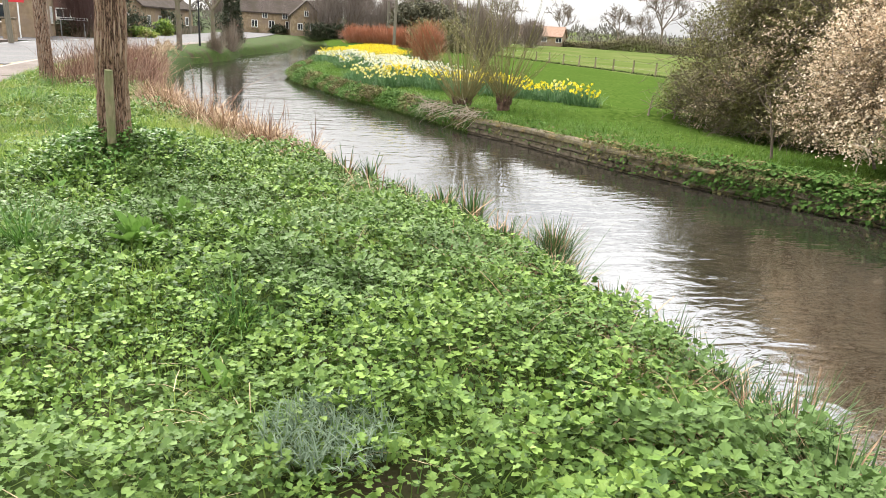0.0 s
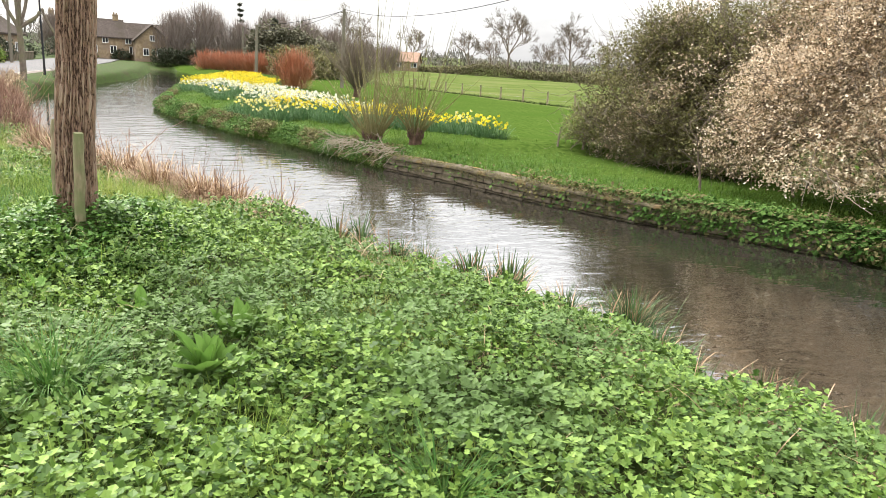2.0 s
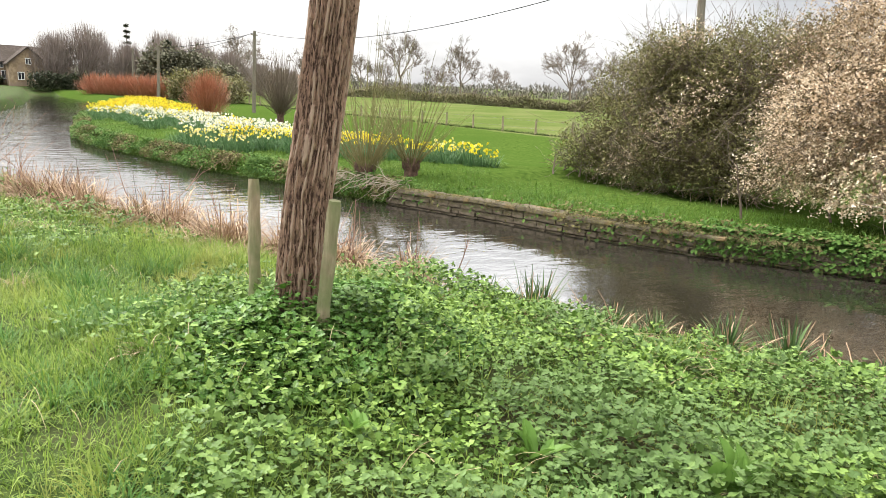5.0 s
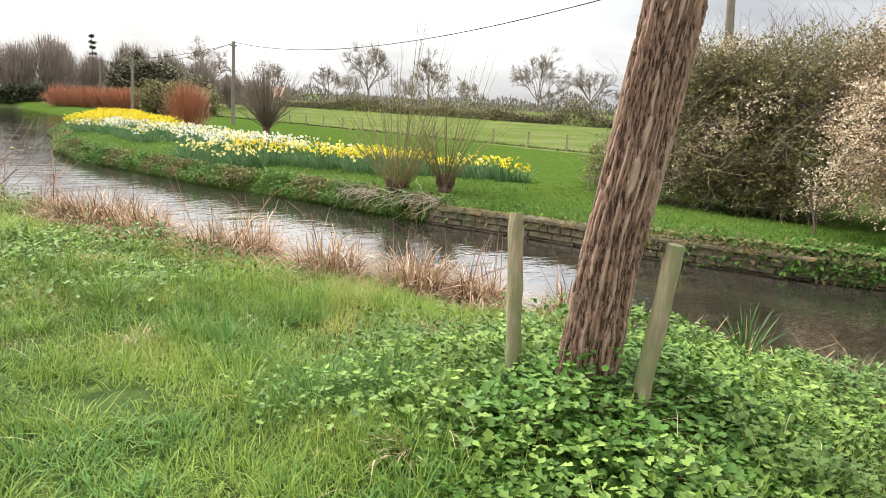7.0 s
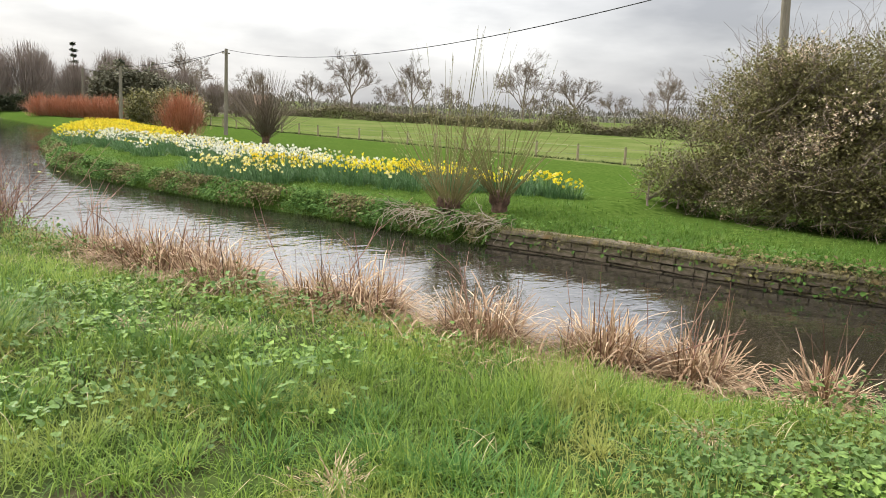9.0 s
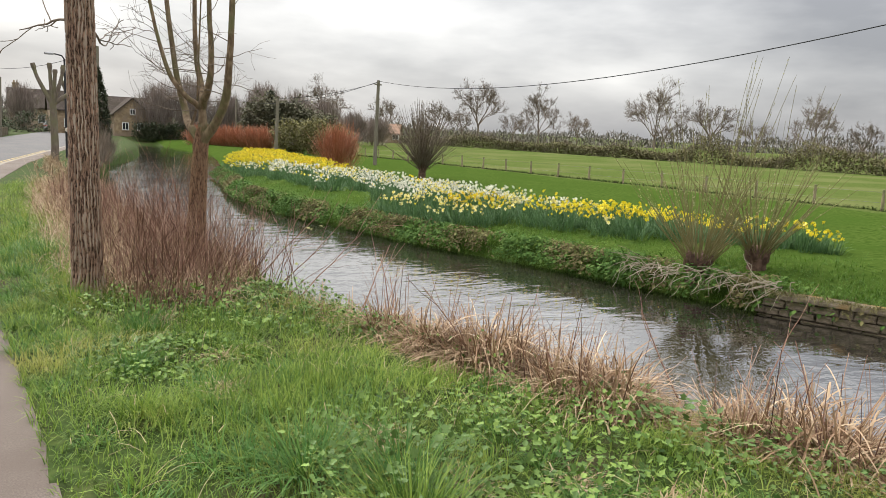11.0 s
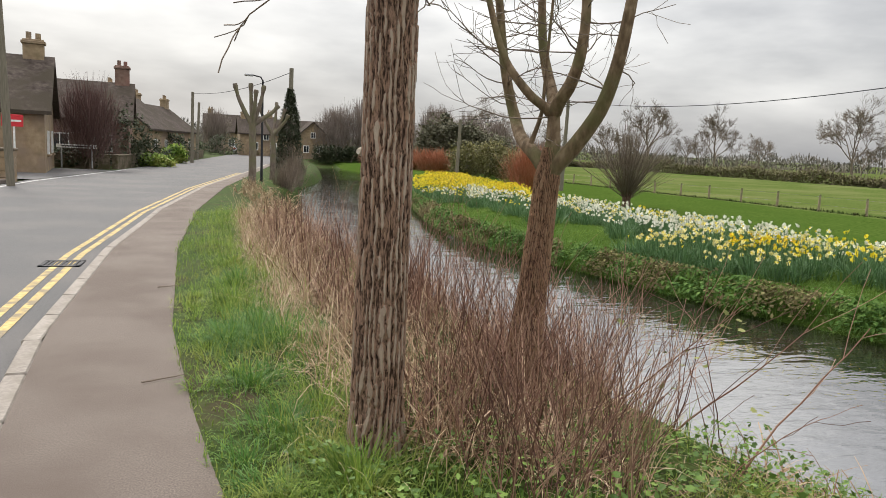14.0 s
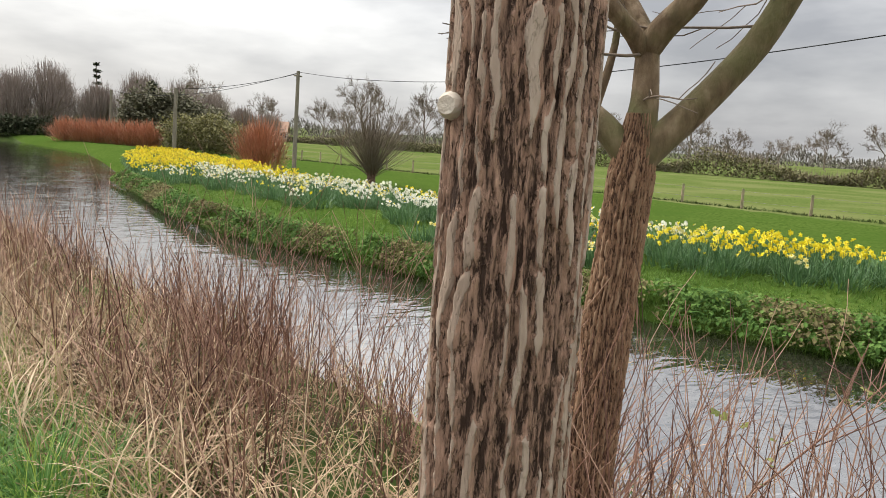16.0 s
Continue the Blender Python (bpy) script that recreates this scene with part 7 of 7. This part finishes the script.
# ---- roadside: pollards, ivy pole, lamp ----
def pollard(at, h, seed, arms, name="pollard_tree", rad=0.135, label="pollarded street tree with knobbly stumps for arms"):
    r = np.random.default_rng(seed)
    x, y = at
    t = thing(name, label, "tree", "pollarded trees on the verge", (x, y, float(land(x, y))))
    g = Geo()
    fork = h * 0.62
    p = branch_path((0, 0, -0.15), (0, 0, 1), fork + 0.15, 8, 0.02, 0.05, r)
    add_tube(g, p, np.linspace(rad * 1.15, rad * 0.9, len(p)), 14, cap=False)
    part("trunk", g, M_bark_grey, t, smooth=True)
    for a, reach, up in arms:
        g = Geo()
        e = np.array([reach * math.cos(a), reach * math.sin(a), up])
        q = np.array([p[-1] - [0, 0, 0.1], p[-1] + e * [0.45, 0.45, 0.3], p[-1] + e * [0.8, 0.8, 0.65], p[-1] + e])
        k = np.linspace(0, 3, 14)
        qs = np.stack([np.interp(k, range(4), q[:, j]) for j in range(3)], -1)
        qs[1:-1] = (qs[:-2] + qs[1:-1] * 2 + qs[2:]) / 4
        rr = np.linspace(rad * 0.7, rad * 0.42, 14)
        rr[-3:] = rad * 0.55, rad * 0.72, rad * 0.6
        add_tube(g, qs, rr, 10)
        part("arm", g, M_bark_grey, t, smooth=True)
    return t


M_bark_grey = mat("smooth_grey_bark", [(0.085, 0.065, 0.05), (0.13, 0.102, 0.08), (0.18, 0.148, 0.118)], 9, stretch=(1, 1, 0.4), large=(0.13, 0.12, 0.07), large_scale=2, bump=0.5)
pollard((-4.5, 44.1), 4.1, 1500, ((2.9, 0.66, 1.4), (1.9, 0.2, 1.45), (0.1, 0.95, 0.7), (0.4, 0.45, 1.4), (-1.2, 0.3, 1.2)))
pollard((-3.2, 52.0), 3.6, 1501, ((0.1, 0.55, 1.2), (2.9, 0.7, 1.4), (1.2, 0.5, 1.5), (-0.6, 0.8, 0.9)), rad=0.13)


def lamp_post():
    t = thing("street_lamp", "slim dark street lamp on the verge", "street lamp", "", (-3.85, 49.6, 0.1))
    g = Geo()
    add_tube(g, [(0, 0, -0.2), (0, 0, 1.0), (0, 0, 4.45), (-0.1, -0.05, 4.6), (-0.45, -0.1, 4.66)], [0.07, 0.055, 0.04, 0.03, 0.03], 10)
    part("column", g, M_dark, t, smooth=True)
    g = Geo()
    add_box(g, (-0.8, -0.2, 4.6), (-0.42, 0.0, 4.7), bevel=0.03)
    part("lantern", g, M_signgrey, t)


lamp_post()


def ivy_pole():
    r = np.random.default_rng(1520)
    t = thing("ivy_pole", "telegraph pole smothered in dark ivy by the river", "pole", "telegraph poles", (-2.1, 55.5, 0.0))
    g = Geo()
    add_tube(g, [(0, 0, -0.3), (0, 0, 3), (0.03, 0, 5.8)], [0.14, 0.13, 0.11], 10)
    part("shaft", g, M_pole, t)
    g = Geo()
    n = 4600
    z = r.uniform(0.3, 4.7, n)
    R = np.interp(z, [0.3, 1.2, 2.6, 3.6, 4.7], [0.75, 0.62, 0.55, 0.36, 0.1]) * (0.6 + 0.55 * vnoise(z * 2.2, r.uniform(0, 6, n), 3))
    a = r.uniform(0, 6.28, n)
    scatter(g, OVAL[0][:, [0, 2, 1]], OVAL[1], np.stack([R * np.cos(a), R * np.sin(a), z], -1), spin(r.uniform(0, 6.28, n), r.uniform(0.6, 2.4, n)), r.uniform(0.1, 0.2, n))
    part("ivy", g, M_ever, t, "dark glossy ivy")


ivy_pole()
twig_mass("waterside_scrub", "brown leafless scrub hanging over the far water's edge", "scrub", [(-2.9, 49, 0.2, 0.5, 1.2, 0.6), (-2.2, 52.5, 0.4, 0.7, 1.2, 0.9), (-2.0, 55, 0.7, 0.8, 1.0, 1.2)], 2200, 0.7, 0.007, M_twig, 1530)
thicket("far_reed_bank", "tan and brown dead growth along the near water's edge", [(-4.4, 33, 0.1, 0.5, 2.2, 0.5), (-4.6, 37, 0.1, 0.5, 2.0, 0.5), (-4.7, 41, 0.1, 0.5, 2.0, 0.5)], 300, 0.04, [M_straw_tan], [1.0], 200, 1540, (0.2, 0.5), inner=0.3, twig_mat=M_straw_tan)


# ---- village houses ----
def house(name, label, at, size, eaves, ridge, turn, wall_mat, chimneys=(), windows=(), seed=1, gable=True, roof_mat=None, doors=()):
    """A pitched-roof house. size: along the ridge, across. windows: (face, along, sill, width, height); face 's','n' long sides, 'w','e' gables."""
    L, W = size
    t = thing(name, label, "house", "village houses", (at[0], at[1], float(land(*at)) - 0.1, 0, 0, turn))
    g = Geo()
    v = [(-L / 2, -W / 2, 0), (L / 2, -W / 2, 0), (L / 2, W / 2, 0), (-L / 2, W / 2, 0)]
    v += [(x, y, eaves) for x, y, _ in v] + [(-L / 2, 0, ridge), (L / 2, 0, ridge)]
    g.add(v, [[0, 1, 5, 4], [2, 3, 7, 6], [1, 2, 6, 5], [3, 0, 4, 7]])
    g.add(v, [[5, 6, 9], [7, 4, 8]])
    part("wall", g, wall_mat, t)
    g = Geo()
    o, th = 0.3, 0.16
    for s in (-1, 1):
        k = (ridge - eaves) / (W / 2)
        a = [(-L / 2 - o, s * (W / 2 + o), eaves - o * k), (L / 2 + o, s * (W / 2 + o), eaves - o * k), (L / 2 + o, 0, ridge), (-L / 2 - o, 0, ridge)]
        b = [(x, y, z + th) for x, y, z in a]
        g.add(a + b, [[0, 1, 2, 3], [4, 5, 6, 7], [0, 1, 5, 4], [1, 2, 6, 5], [2, 3, 7, 6], [3, 0, 4, 7]])
    roof = part("roof", g, roof_mat or M_slate, t)
    for cx, h in chimneys:
        g = Geo()
        add_box(g, (cx - 0.45, -0.3, ridge - 0.6), (cx + 0.45, 0.3, ridge + h), bevel=0.02)
        add_box(g, (cx - 0.52, -0.37, ridge + h - 0.22), (cx + 0.52, 0.37, ridge + h - 0.08), bevel=0.02)
        add_tube(g, [(cx - 0.2, 0, ridge + h), (cx - 0.2, 0, ridge + h + 0.35)], 0.12, 8)
        add_tube(g, [(cx + 0.2, 0, ridge + h), (cx + 0.2, 0, ridge + h + 0.3)], 0.12, 8)
        part("chimney", g, wall_mat, t)
    for face, u, z, w, h in windows:
        n = {"s": (0, -1), "n": (0, 1), "w": (-1, 0), "e": (1, 0)}[face]
        cx, cy = (u, n[1] * W / 2) if n[0] == 0 else (n[0] * L / 2, u)
        ang = math.degrees(math.atan2(n[0], -n[1]))
        fr = Geo()
        for lo, hi in (((-w / 2, -0.06, 0), (-w / 2 + 0.08, 0.04, h)), ((w / 2 - 0.08, -0.06, 0), (w / 2, 0.04, h)), ((-w / 2, -0.06, 0), (w / 2, 0.04, 0.08)), ((-w / 2, -0.06, h - 0.08), (w / 2, 0.04, h)), ((-0.03, -0.05, 0), (0.03, 0.04, h))):
            add_box(fr, lo, hi)
        win = part("window", fr, M_white, t)
        win.matrix_basis = pose(cx, cy, z, 0, 0, ang)
        p = Geo()
        add_box(p, (-w / 2 + 0.07, -0.02, 0.07), (w / 2 - 0.07, 0.0, h - 0.07))
        part("pane", p, M_glass, win)
        si = Geo()
        add_box(si, (-w / 2 - 0.08, -0.14, -0.1), (w / 2 + 0.08, 0.02, -0.005), bevel=0.01)
        part("sill", si, wall_mat, win)
    return t


def row(face, us, z, w, h):
    return [(face, u, z, w, h) for u in us]


house("stone_house", "long stone house with slate roof and end chimneys by the river", (4.5, 123), (15, 6), 3.2, 5.2, 2, M_house, ((-6.8, 0.9), (6.8, 1.0)), row("s", (-5.5, -3, -0.5, 2, 4.5, 6.2), 0.9, 0.9, 1.1) + row("s", (-4, -1, 4.8), 2.3, 0.8, 0.8))
house("stone_house", "gabled stone cottage wing by the river", (6.5, 118.8), (5, 4.5), 3.0, 5.0, 92, M_house, (), row("w", (-0.9, 0.9), 0.9, 0.8, 1.0) + [("w", 0, 2.9, 0.7, 0.8)])
house("stone_house", "tall stone house with steep slate gable at the side road", (-17.6, 55.5), (8, 7), 2.9, 5.4, 8, M_house, ((-3.4, 1.0), (3.4, 0.9)), row("s", (-2.2, 1.6), 0.9, 1.0, 1.1) + row("e", (-1.6, 1.4), 0.9, 1.0, 1.1) + row("e", (0,), 2.9, 0.9, 0.9))
house("brick_house", "red-brown house with dark roof and white dormer behind shrubs", (-17.0, 70.5), (11, 7), 3.0, 5.4, 4, M_brick, ((-4.6, 1.1), (5.0, 1.3)), row("s", (-3.5, -1, 1.5, 4), 0.9, 1.1, 1.1) + row("s", (-2.2, 2.6), 2.0, 0.9, 0.8))
house("stone_house", "stone cottage with gable to the road", (-13.2, 82), (8, 6), 2.8, 5.2, 80, M_house, ((-3.4, 0.9),), row("w", (-1.4, 1.4), 0.9, 1.0, 1.1) + row("w", (0,), 2.9, 0.9, 0.9) + row("s", (-2, 1.5), 0.9, 1.0, 1.0))
house("stone_house", "honey stone cottage beyond the pole", (-12.0, 93), (9, 6), 2.8, 5.0, 75, M_house, ((-3.8, 1.0), (3.8, 1.0)), row("w", (-1.4, 1.4), 0.9, 1.0, 1.1) + row("s", (-2.5, 0, 2.5), 0.9, 1.0, 1.0))
house("stone_house", "distant stone house closing the road", (-2.0, 150), (12, 7), 3.4, 6.2, 0, M_house, ((-5, 1.0), (5, 1.0)), row("s", (-4, -1.5, 1.5, 4), 0.9, 1.0, 1.2))
M_tile = mat("weathered_clay_tiles", [(0.2, 0.12, 0.08), (0.27, 0.17, 0.12), (0.33, 0.22, 0.16)], 3, bump=0.4)
for x, y, a in ((56, 150, -32),):
    house("farm_building", "low distant farm building with weathered tile roof", (x, y), (11, 6), 2.0, 3.8, a, M_house, (), row("s", (-5, -2, 2, 5), 0.8, 1.2, 1.0), roof_mat=M_tile)


def garden_wall():
    t = thing("garden_wall", "low stone garden wall along the side road", "wall", kind="structure")
    for a, b in (((-20, 46.2), (-13.6, 45.7)), ((-22, 59.8), (-11.6, 61.3)), ((-11.4, 61.6), (-9.6, 78)), ((-9.4, 80), (-7.4, 100))):
        a, b = np.array(a), np.array(b)
        n = int(np.linalg.norm(b - a) / 1.6)
        for k in range(n):
            p, q = a + (b - a) * k / n, a + (b - a) * (k + 1) / n
            g = Geo()
            w = np.linalg.norm(q - p)
            m = (p + q) / 2
            z = float(land(m[0], m[1]))
            add_box(g, (-w / 2, -0.16, -0.15), (w / 2, 0.16, 0.75), bevel=0.02)
            add_box(g, (-w / 2, -0.2, 0.75), (w / 2, 0.2, 0.83), bevel=0.02)
            ob = part("wall_section", g, M_stone, t)
            ob.matrix_basis = pose(m[0], m[1], z, 0, 0, math.degrees(math.atan2(q[1] - p[1], q[0] - p[0])))


garden_wall()


def gate_pillar():
    t = thing("gate_pillar", "square stone gate pillar at the road corner", "pillar", "", (-12.9, 45.2, 0.0))
    g = Geo()
    for k in range(5):
        add_box(g, (-0.27, -0.27, 0.24 * k - 0.1), (0.27, 0.27, 0.24 * k + 0.135), bevel=0.02)
    part("shaft", g, M_house, t)
    g = Geo()
    add_box(g, (-0.32, -0.32, 1.1), (0.32, 0.32, 1.2), bevel=0.03)
    part("cap", g, M_coping, t)


gate_pillar()


def street_nameplate():
    t = thing("street_nameplate", "white street name plate on two short posts", "street sign", "", (-13.1, 60.0, 0.1, 0, 0, 4))
    for x in (-0.75, 0.75):
        g = Geo()
        add_tube(g, [(x, 0, -0.1), (x, 0, 1.15)], 0.04, 8)
        part("post", g, M_signgrey, t)
    g = Geo()
    add_box(g, (-1.0, -0.06, 0.98), (1.0, -0.03, 1.18), bevel=0.008)
    plate = part("plate", g, M_white, t)
    g = Geo()
    add_box(g, (-0.75, -0.063, 1.05), (0.75, -0.06, 1.11))
    part("lettering_bar", g, M_dark, plate)


street_nameplate()


def sale_board():
    t = thing("estate_board", "red and white estate agent board on a post", "sign", "", (-13.9, 50.6, 0.0, 0, 0, 6))
    g = Geo()
    add_box(g, (-0.035, -0.035, -0.1), (0.035, 0.035, 2.5), bevel=0.006)
    part("post", g, M_white, t)
    g = Geo()
    add_box(g, (-0.45, -0.06, 2.0), (0.35, -0.035, 2.5), bevel=0.006)
    board = part("board", g, plain("red_board", (0.55, 0.04, 0.05), 0.5), t)
    g = Geo()
    add_box(g, (-0.38, -0.064, 2.2), (0.28, -0.06, 2.28))
    part("lettering_bar", g, M_white, board)


sale_board()
twig_mass("plum_tree", "purple-brown leafless garden tree before the houses", "tree", [(-12.6, 60.5, 2.6, 1.7, 1.7, 2.0)], 3600, 1.0, 0.011, mat("plum_twigs", [(0.09, 0.05, 0.045), (0.14, 0.085, 0.075)], 2, island=0.6, bump=0), 1600)
SG = "garden shrubs by the road"
for i, (x, y, s, h, m) in enumerate(((-9.8, 67.5, 1.2, 0.34, M_grass), (-11.82, 66.0, 2.0, 1.9, M_ever), (-8.9, 76, 0.7, 0.7, M_grass), (-15.5, 47, 1.0, 0.7, M_ever), (-17, 47.5, 1.2, 0.9, M_hedge), (-16.5, 60.9, 2.2, 0.7, M_ever), (-13.5, 62.0, 1.6, 0.6, M_ever), (-10.7, 72, 1.3, 0.9, M_ever), (-9.5, 84, 1.5, 1.3, M_ever), (-5.0, 118, 2.4, 1.6, M_ever), (-8.5, 104, 1.6, 1.0, M_ever), (-1.2, 121, 1.5, 0.9, M_hedge), (2.6, 119.5, 1.2, 0.8, M_ever))):
    thicket("garden_shrub", "clipped garden shrub beside the village road" if h < 0.8 else "dark bushy garden shrub beside the village road", [(x, y, h * 0.8, s, s * 0.8, h)], 700, 0.16, [m], [1.0], 10, 1620 + i, (0.2, 0.5), group=SG, inner=0.6)


# ---- cars ----
def car(name, label, at, turn, paint, length=4.5, height=1.45, width=1.76):
    t = thing(name, label, "car", "cars on the road", (at[0], at[1], at[2], 0, 0, turn))
    L, W, Hh = length / 2, width / 2, height
    side = [(-L, 0.3), (-L + 0.02, 0.62), (-L + 0.1, 0.86), (-L * 0.62, 0.97), (-L * 0.38, Hh - 0.06), (-L * 0.1, Hh), (L * 0.2, Hh - 0.04), (L * 0.5, 0.98), (L * 0.9, 0.84), (L - 0.02, 0.6), (L, 0.32), (L * 0.8, 0.2), (-L * 0.8, 0.2)]
    g = Geo()
    n = len(side)
    rings = []
    for s, k in ((-1, 0.92), (-0.93, 1.0), (0.93, 1.0), (1, 0.92)):
        rings.append([(x * (0.985 if abs(s) == 1 else 1), s * W * (1 - 0.22 * max(0, z - 0.9) / (Hh - 0.9 + 1e-6)), 0.2 + (z - 0.2) * (0.985 if abs(s) == 1 else 1)) for x, z in side])
    v = np.array(rings).reshape(-1, 3)
    i = np.arange(n)
    for r0 in range(3):
        g.add(v, np.stack([r0 * n + i, r0 * n + (i + 1) % n, (r0 + 1) * n + (i + 1) % n, (r0 + 1) * n + i], -1))
    for r0 in (0, 3):
        c = v[r0 * n:(r0 + 1) * n]
        g.add(np.vstack([c, c.mean(0)]), np.stack([i, (i + 1) % n, np.full(n, n)], -1))
    part("body", g, paint, t, smooth=False)
    for s in (-1, 1):
        g = Geo()
        g.add([(-L * 0.5, s * (W * 0.93), 0.97), (L * 0.38, s * (W * 0.93), 0.97), (L * 0.16, s * (W * 0.8), Hh - 0.1), (-L * 0.32, s * (W * 0.8), Hh - 0.1)], [[0, 1, 2, 3]])
        part("side_window", g, M_glass, t)
    for x0, x1, nm in ((-L * 0.62 - 0.015, -L * 0.4 - 0.015, "rear_window"), (L * 0.5 + 0.015, L * 0.24 + 0.015, "windscreen")):
        g = Geo()
        g.add([(x0, -W * 0.8, 0.995), (x0, W * 0.8, 0.995), (x1, W * 0.7, Hh - 0.08), (x1, -W * 0.7, Hh - 0.08)], [[0, 1, 2, 3]])
        part(nm, g, M_glass, t)
    red, black = plain("tail_red", (0.5, 0.02, 0.02), 0.3), M_dark
    for s in (-1, 1):
        g = Geo()
        add_box(g, (-L - 0.01, s * W * 0.72 - 0.2, 0.68), (-L + 0.12, s * W * 0.72 + 0.2, 0.84), bevel=0.02)
        part("tail_light", g, red, t)
        g = Geo()
        add_box(g, (L - 0.15, s * W * 0.7 - 0.2, 0.6), (L + 0.005, s * W * 0.7 + 0.2, 0.76), bevel=0.02)
        part("headlight", g, M_white, t)
    g = Geo()
    add_box(g, (-L - 0.015, -0.26, 0.5), (-L + 0.02, 0.26, 0.61))
    part("number_plate", g, M_yellow, t)
    g = Geo()
    add_box(g, (-L - 0.02, -W * 0.9, 0.28), (-L + 0.1, W * 0.9, 0.44), bevel=0.02)
    part("bumper", g, black, t)
    for x in (-L * 0.6, L * 0.62):
        for s in (-1, 1):
            g = Geo()
            add_tube(g, [(x, s * (W - 0.2), 0.31), (x, s * (W + 0.01), 0.31)], 0.31, 20)
            wheel = part("wheel", g, black, t)
            g = Geo()
            add_tube(g, [(x, s * (W - 0.1), 0.31), (x, s * (W + 0.018), 0.31)], 0.2, 16)
            part("rim", g, M_signgrey, wheel)
    return t


M_silver = mat("silver_car_paint", [(0.42, 0.44, 0.46), (0.5, 0.52, 0.54)], 3, rough=0.3, metal=0.5, bump=0)
car("parked_car", "silver car parked far along the village road", (-2.5, 128, float(road_z(128.0)) + 0.01), 82, M_silver, 4.3, 1.5)


# ---- kerb and drain ----
def kerb():
    k = thing("kerb", "worn pale concrete kerb between road and footway", "kerb", kind="structure")
    ys = np.arange(-8, 80, 0.01)
    xs = x_kerb(ys)
    s = np.concatenate([[0], np.cumsum(np.hypot(np.diff(xs), np.diff(ys)))])
    g = Geo()
    add_box(g, (-0.45, -0.068, -0.16), (0.45, 0.068, 0.0), bevel=0.012)
    me = g.mesh("kerb_stone", M_kerb)
    r = np.random.default_rng(1700)
    for a in np.arange(0.45, s[-1] - 0.5, 0.915):
        y, x = float(np.interp(a, s, ys)), float(np.interp(a, s, xs))
        y2, x2 = float(np.interp(a + 0.1, s, ys)), float(np.interp(a + 0.1, s, xs))
        ob = new("kerb_stone", me)
        ob.parent = k
        ob.matrix_basis = pose(x + 0.07, y, 0.102 + float(road_z(y)) + r.uniform(-0.004, 0.004), 0, 0, math.degrees(math.atan2(y2 - y, x2 - x)))


kerb()


def drain():
    t = thing("road_drain", "dark iron gully grate at the road edge", "drain", "", (-7.72, 26.6, 0.004))
    g = Geo()
    for lo, hi in (((-0.25, -0.25, 0), (-0.2, 0.25, 0.012)), ((0.2, -0.25, 0), (0.25, 0.25, 0.012)), ((-0.25, -0.25, 0), (0.25, -0.2, 0.012)), ((-0.25, 0.2, 0), (0.25, 0.25, 0.012))):
        add_box(g, lo, hi)
    part("grate_frame", g, M_dark, t)
    for k in range(7):
        g = Geo()
        add_box(g, (-0.18 + 0.055 * k, -0.2, 0), (-0.15 + 0.055 * k, 0.2, 0.01))
        part("bar", g, M_dark, t)


drain()


def twigs_on_path():
    r = np.random.default_rng(1750)
    for x, y, a, ln in ((-6.2, 20.9, 0.5, 0.3), (-5.95, 17.2, -0.4, 0.2), (-6.35, 24.3, 0.3, 0.25)):
        g = Geo()
        p = branch_path((x, y, 0.112), (math.cos(a), math.sin(a), 0), ln, 5, 0.1, 0, r)
        p[:, 2] = 0.112
        add_tube(g, p, np.linspace(0.006, 0.003, len(p)), 5)
        tagged(part("fallen_twig", g, M_twig), "small dark twig lying on the footway", "twig", "twigs on the footway")


twigs_on_path()
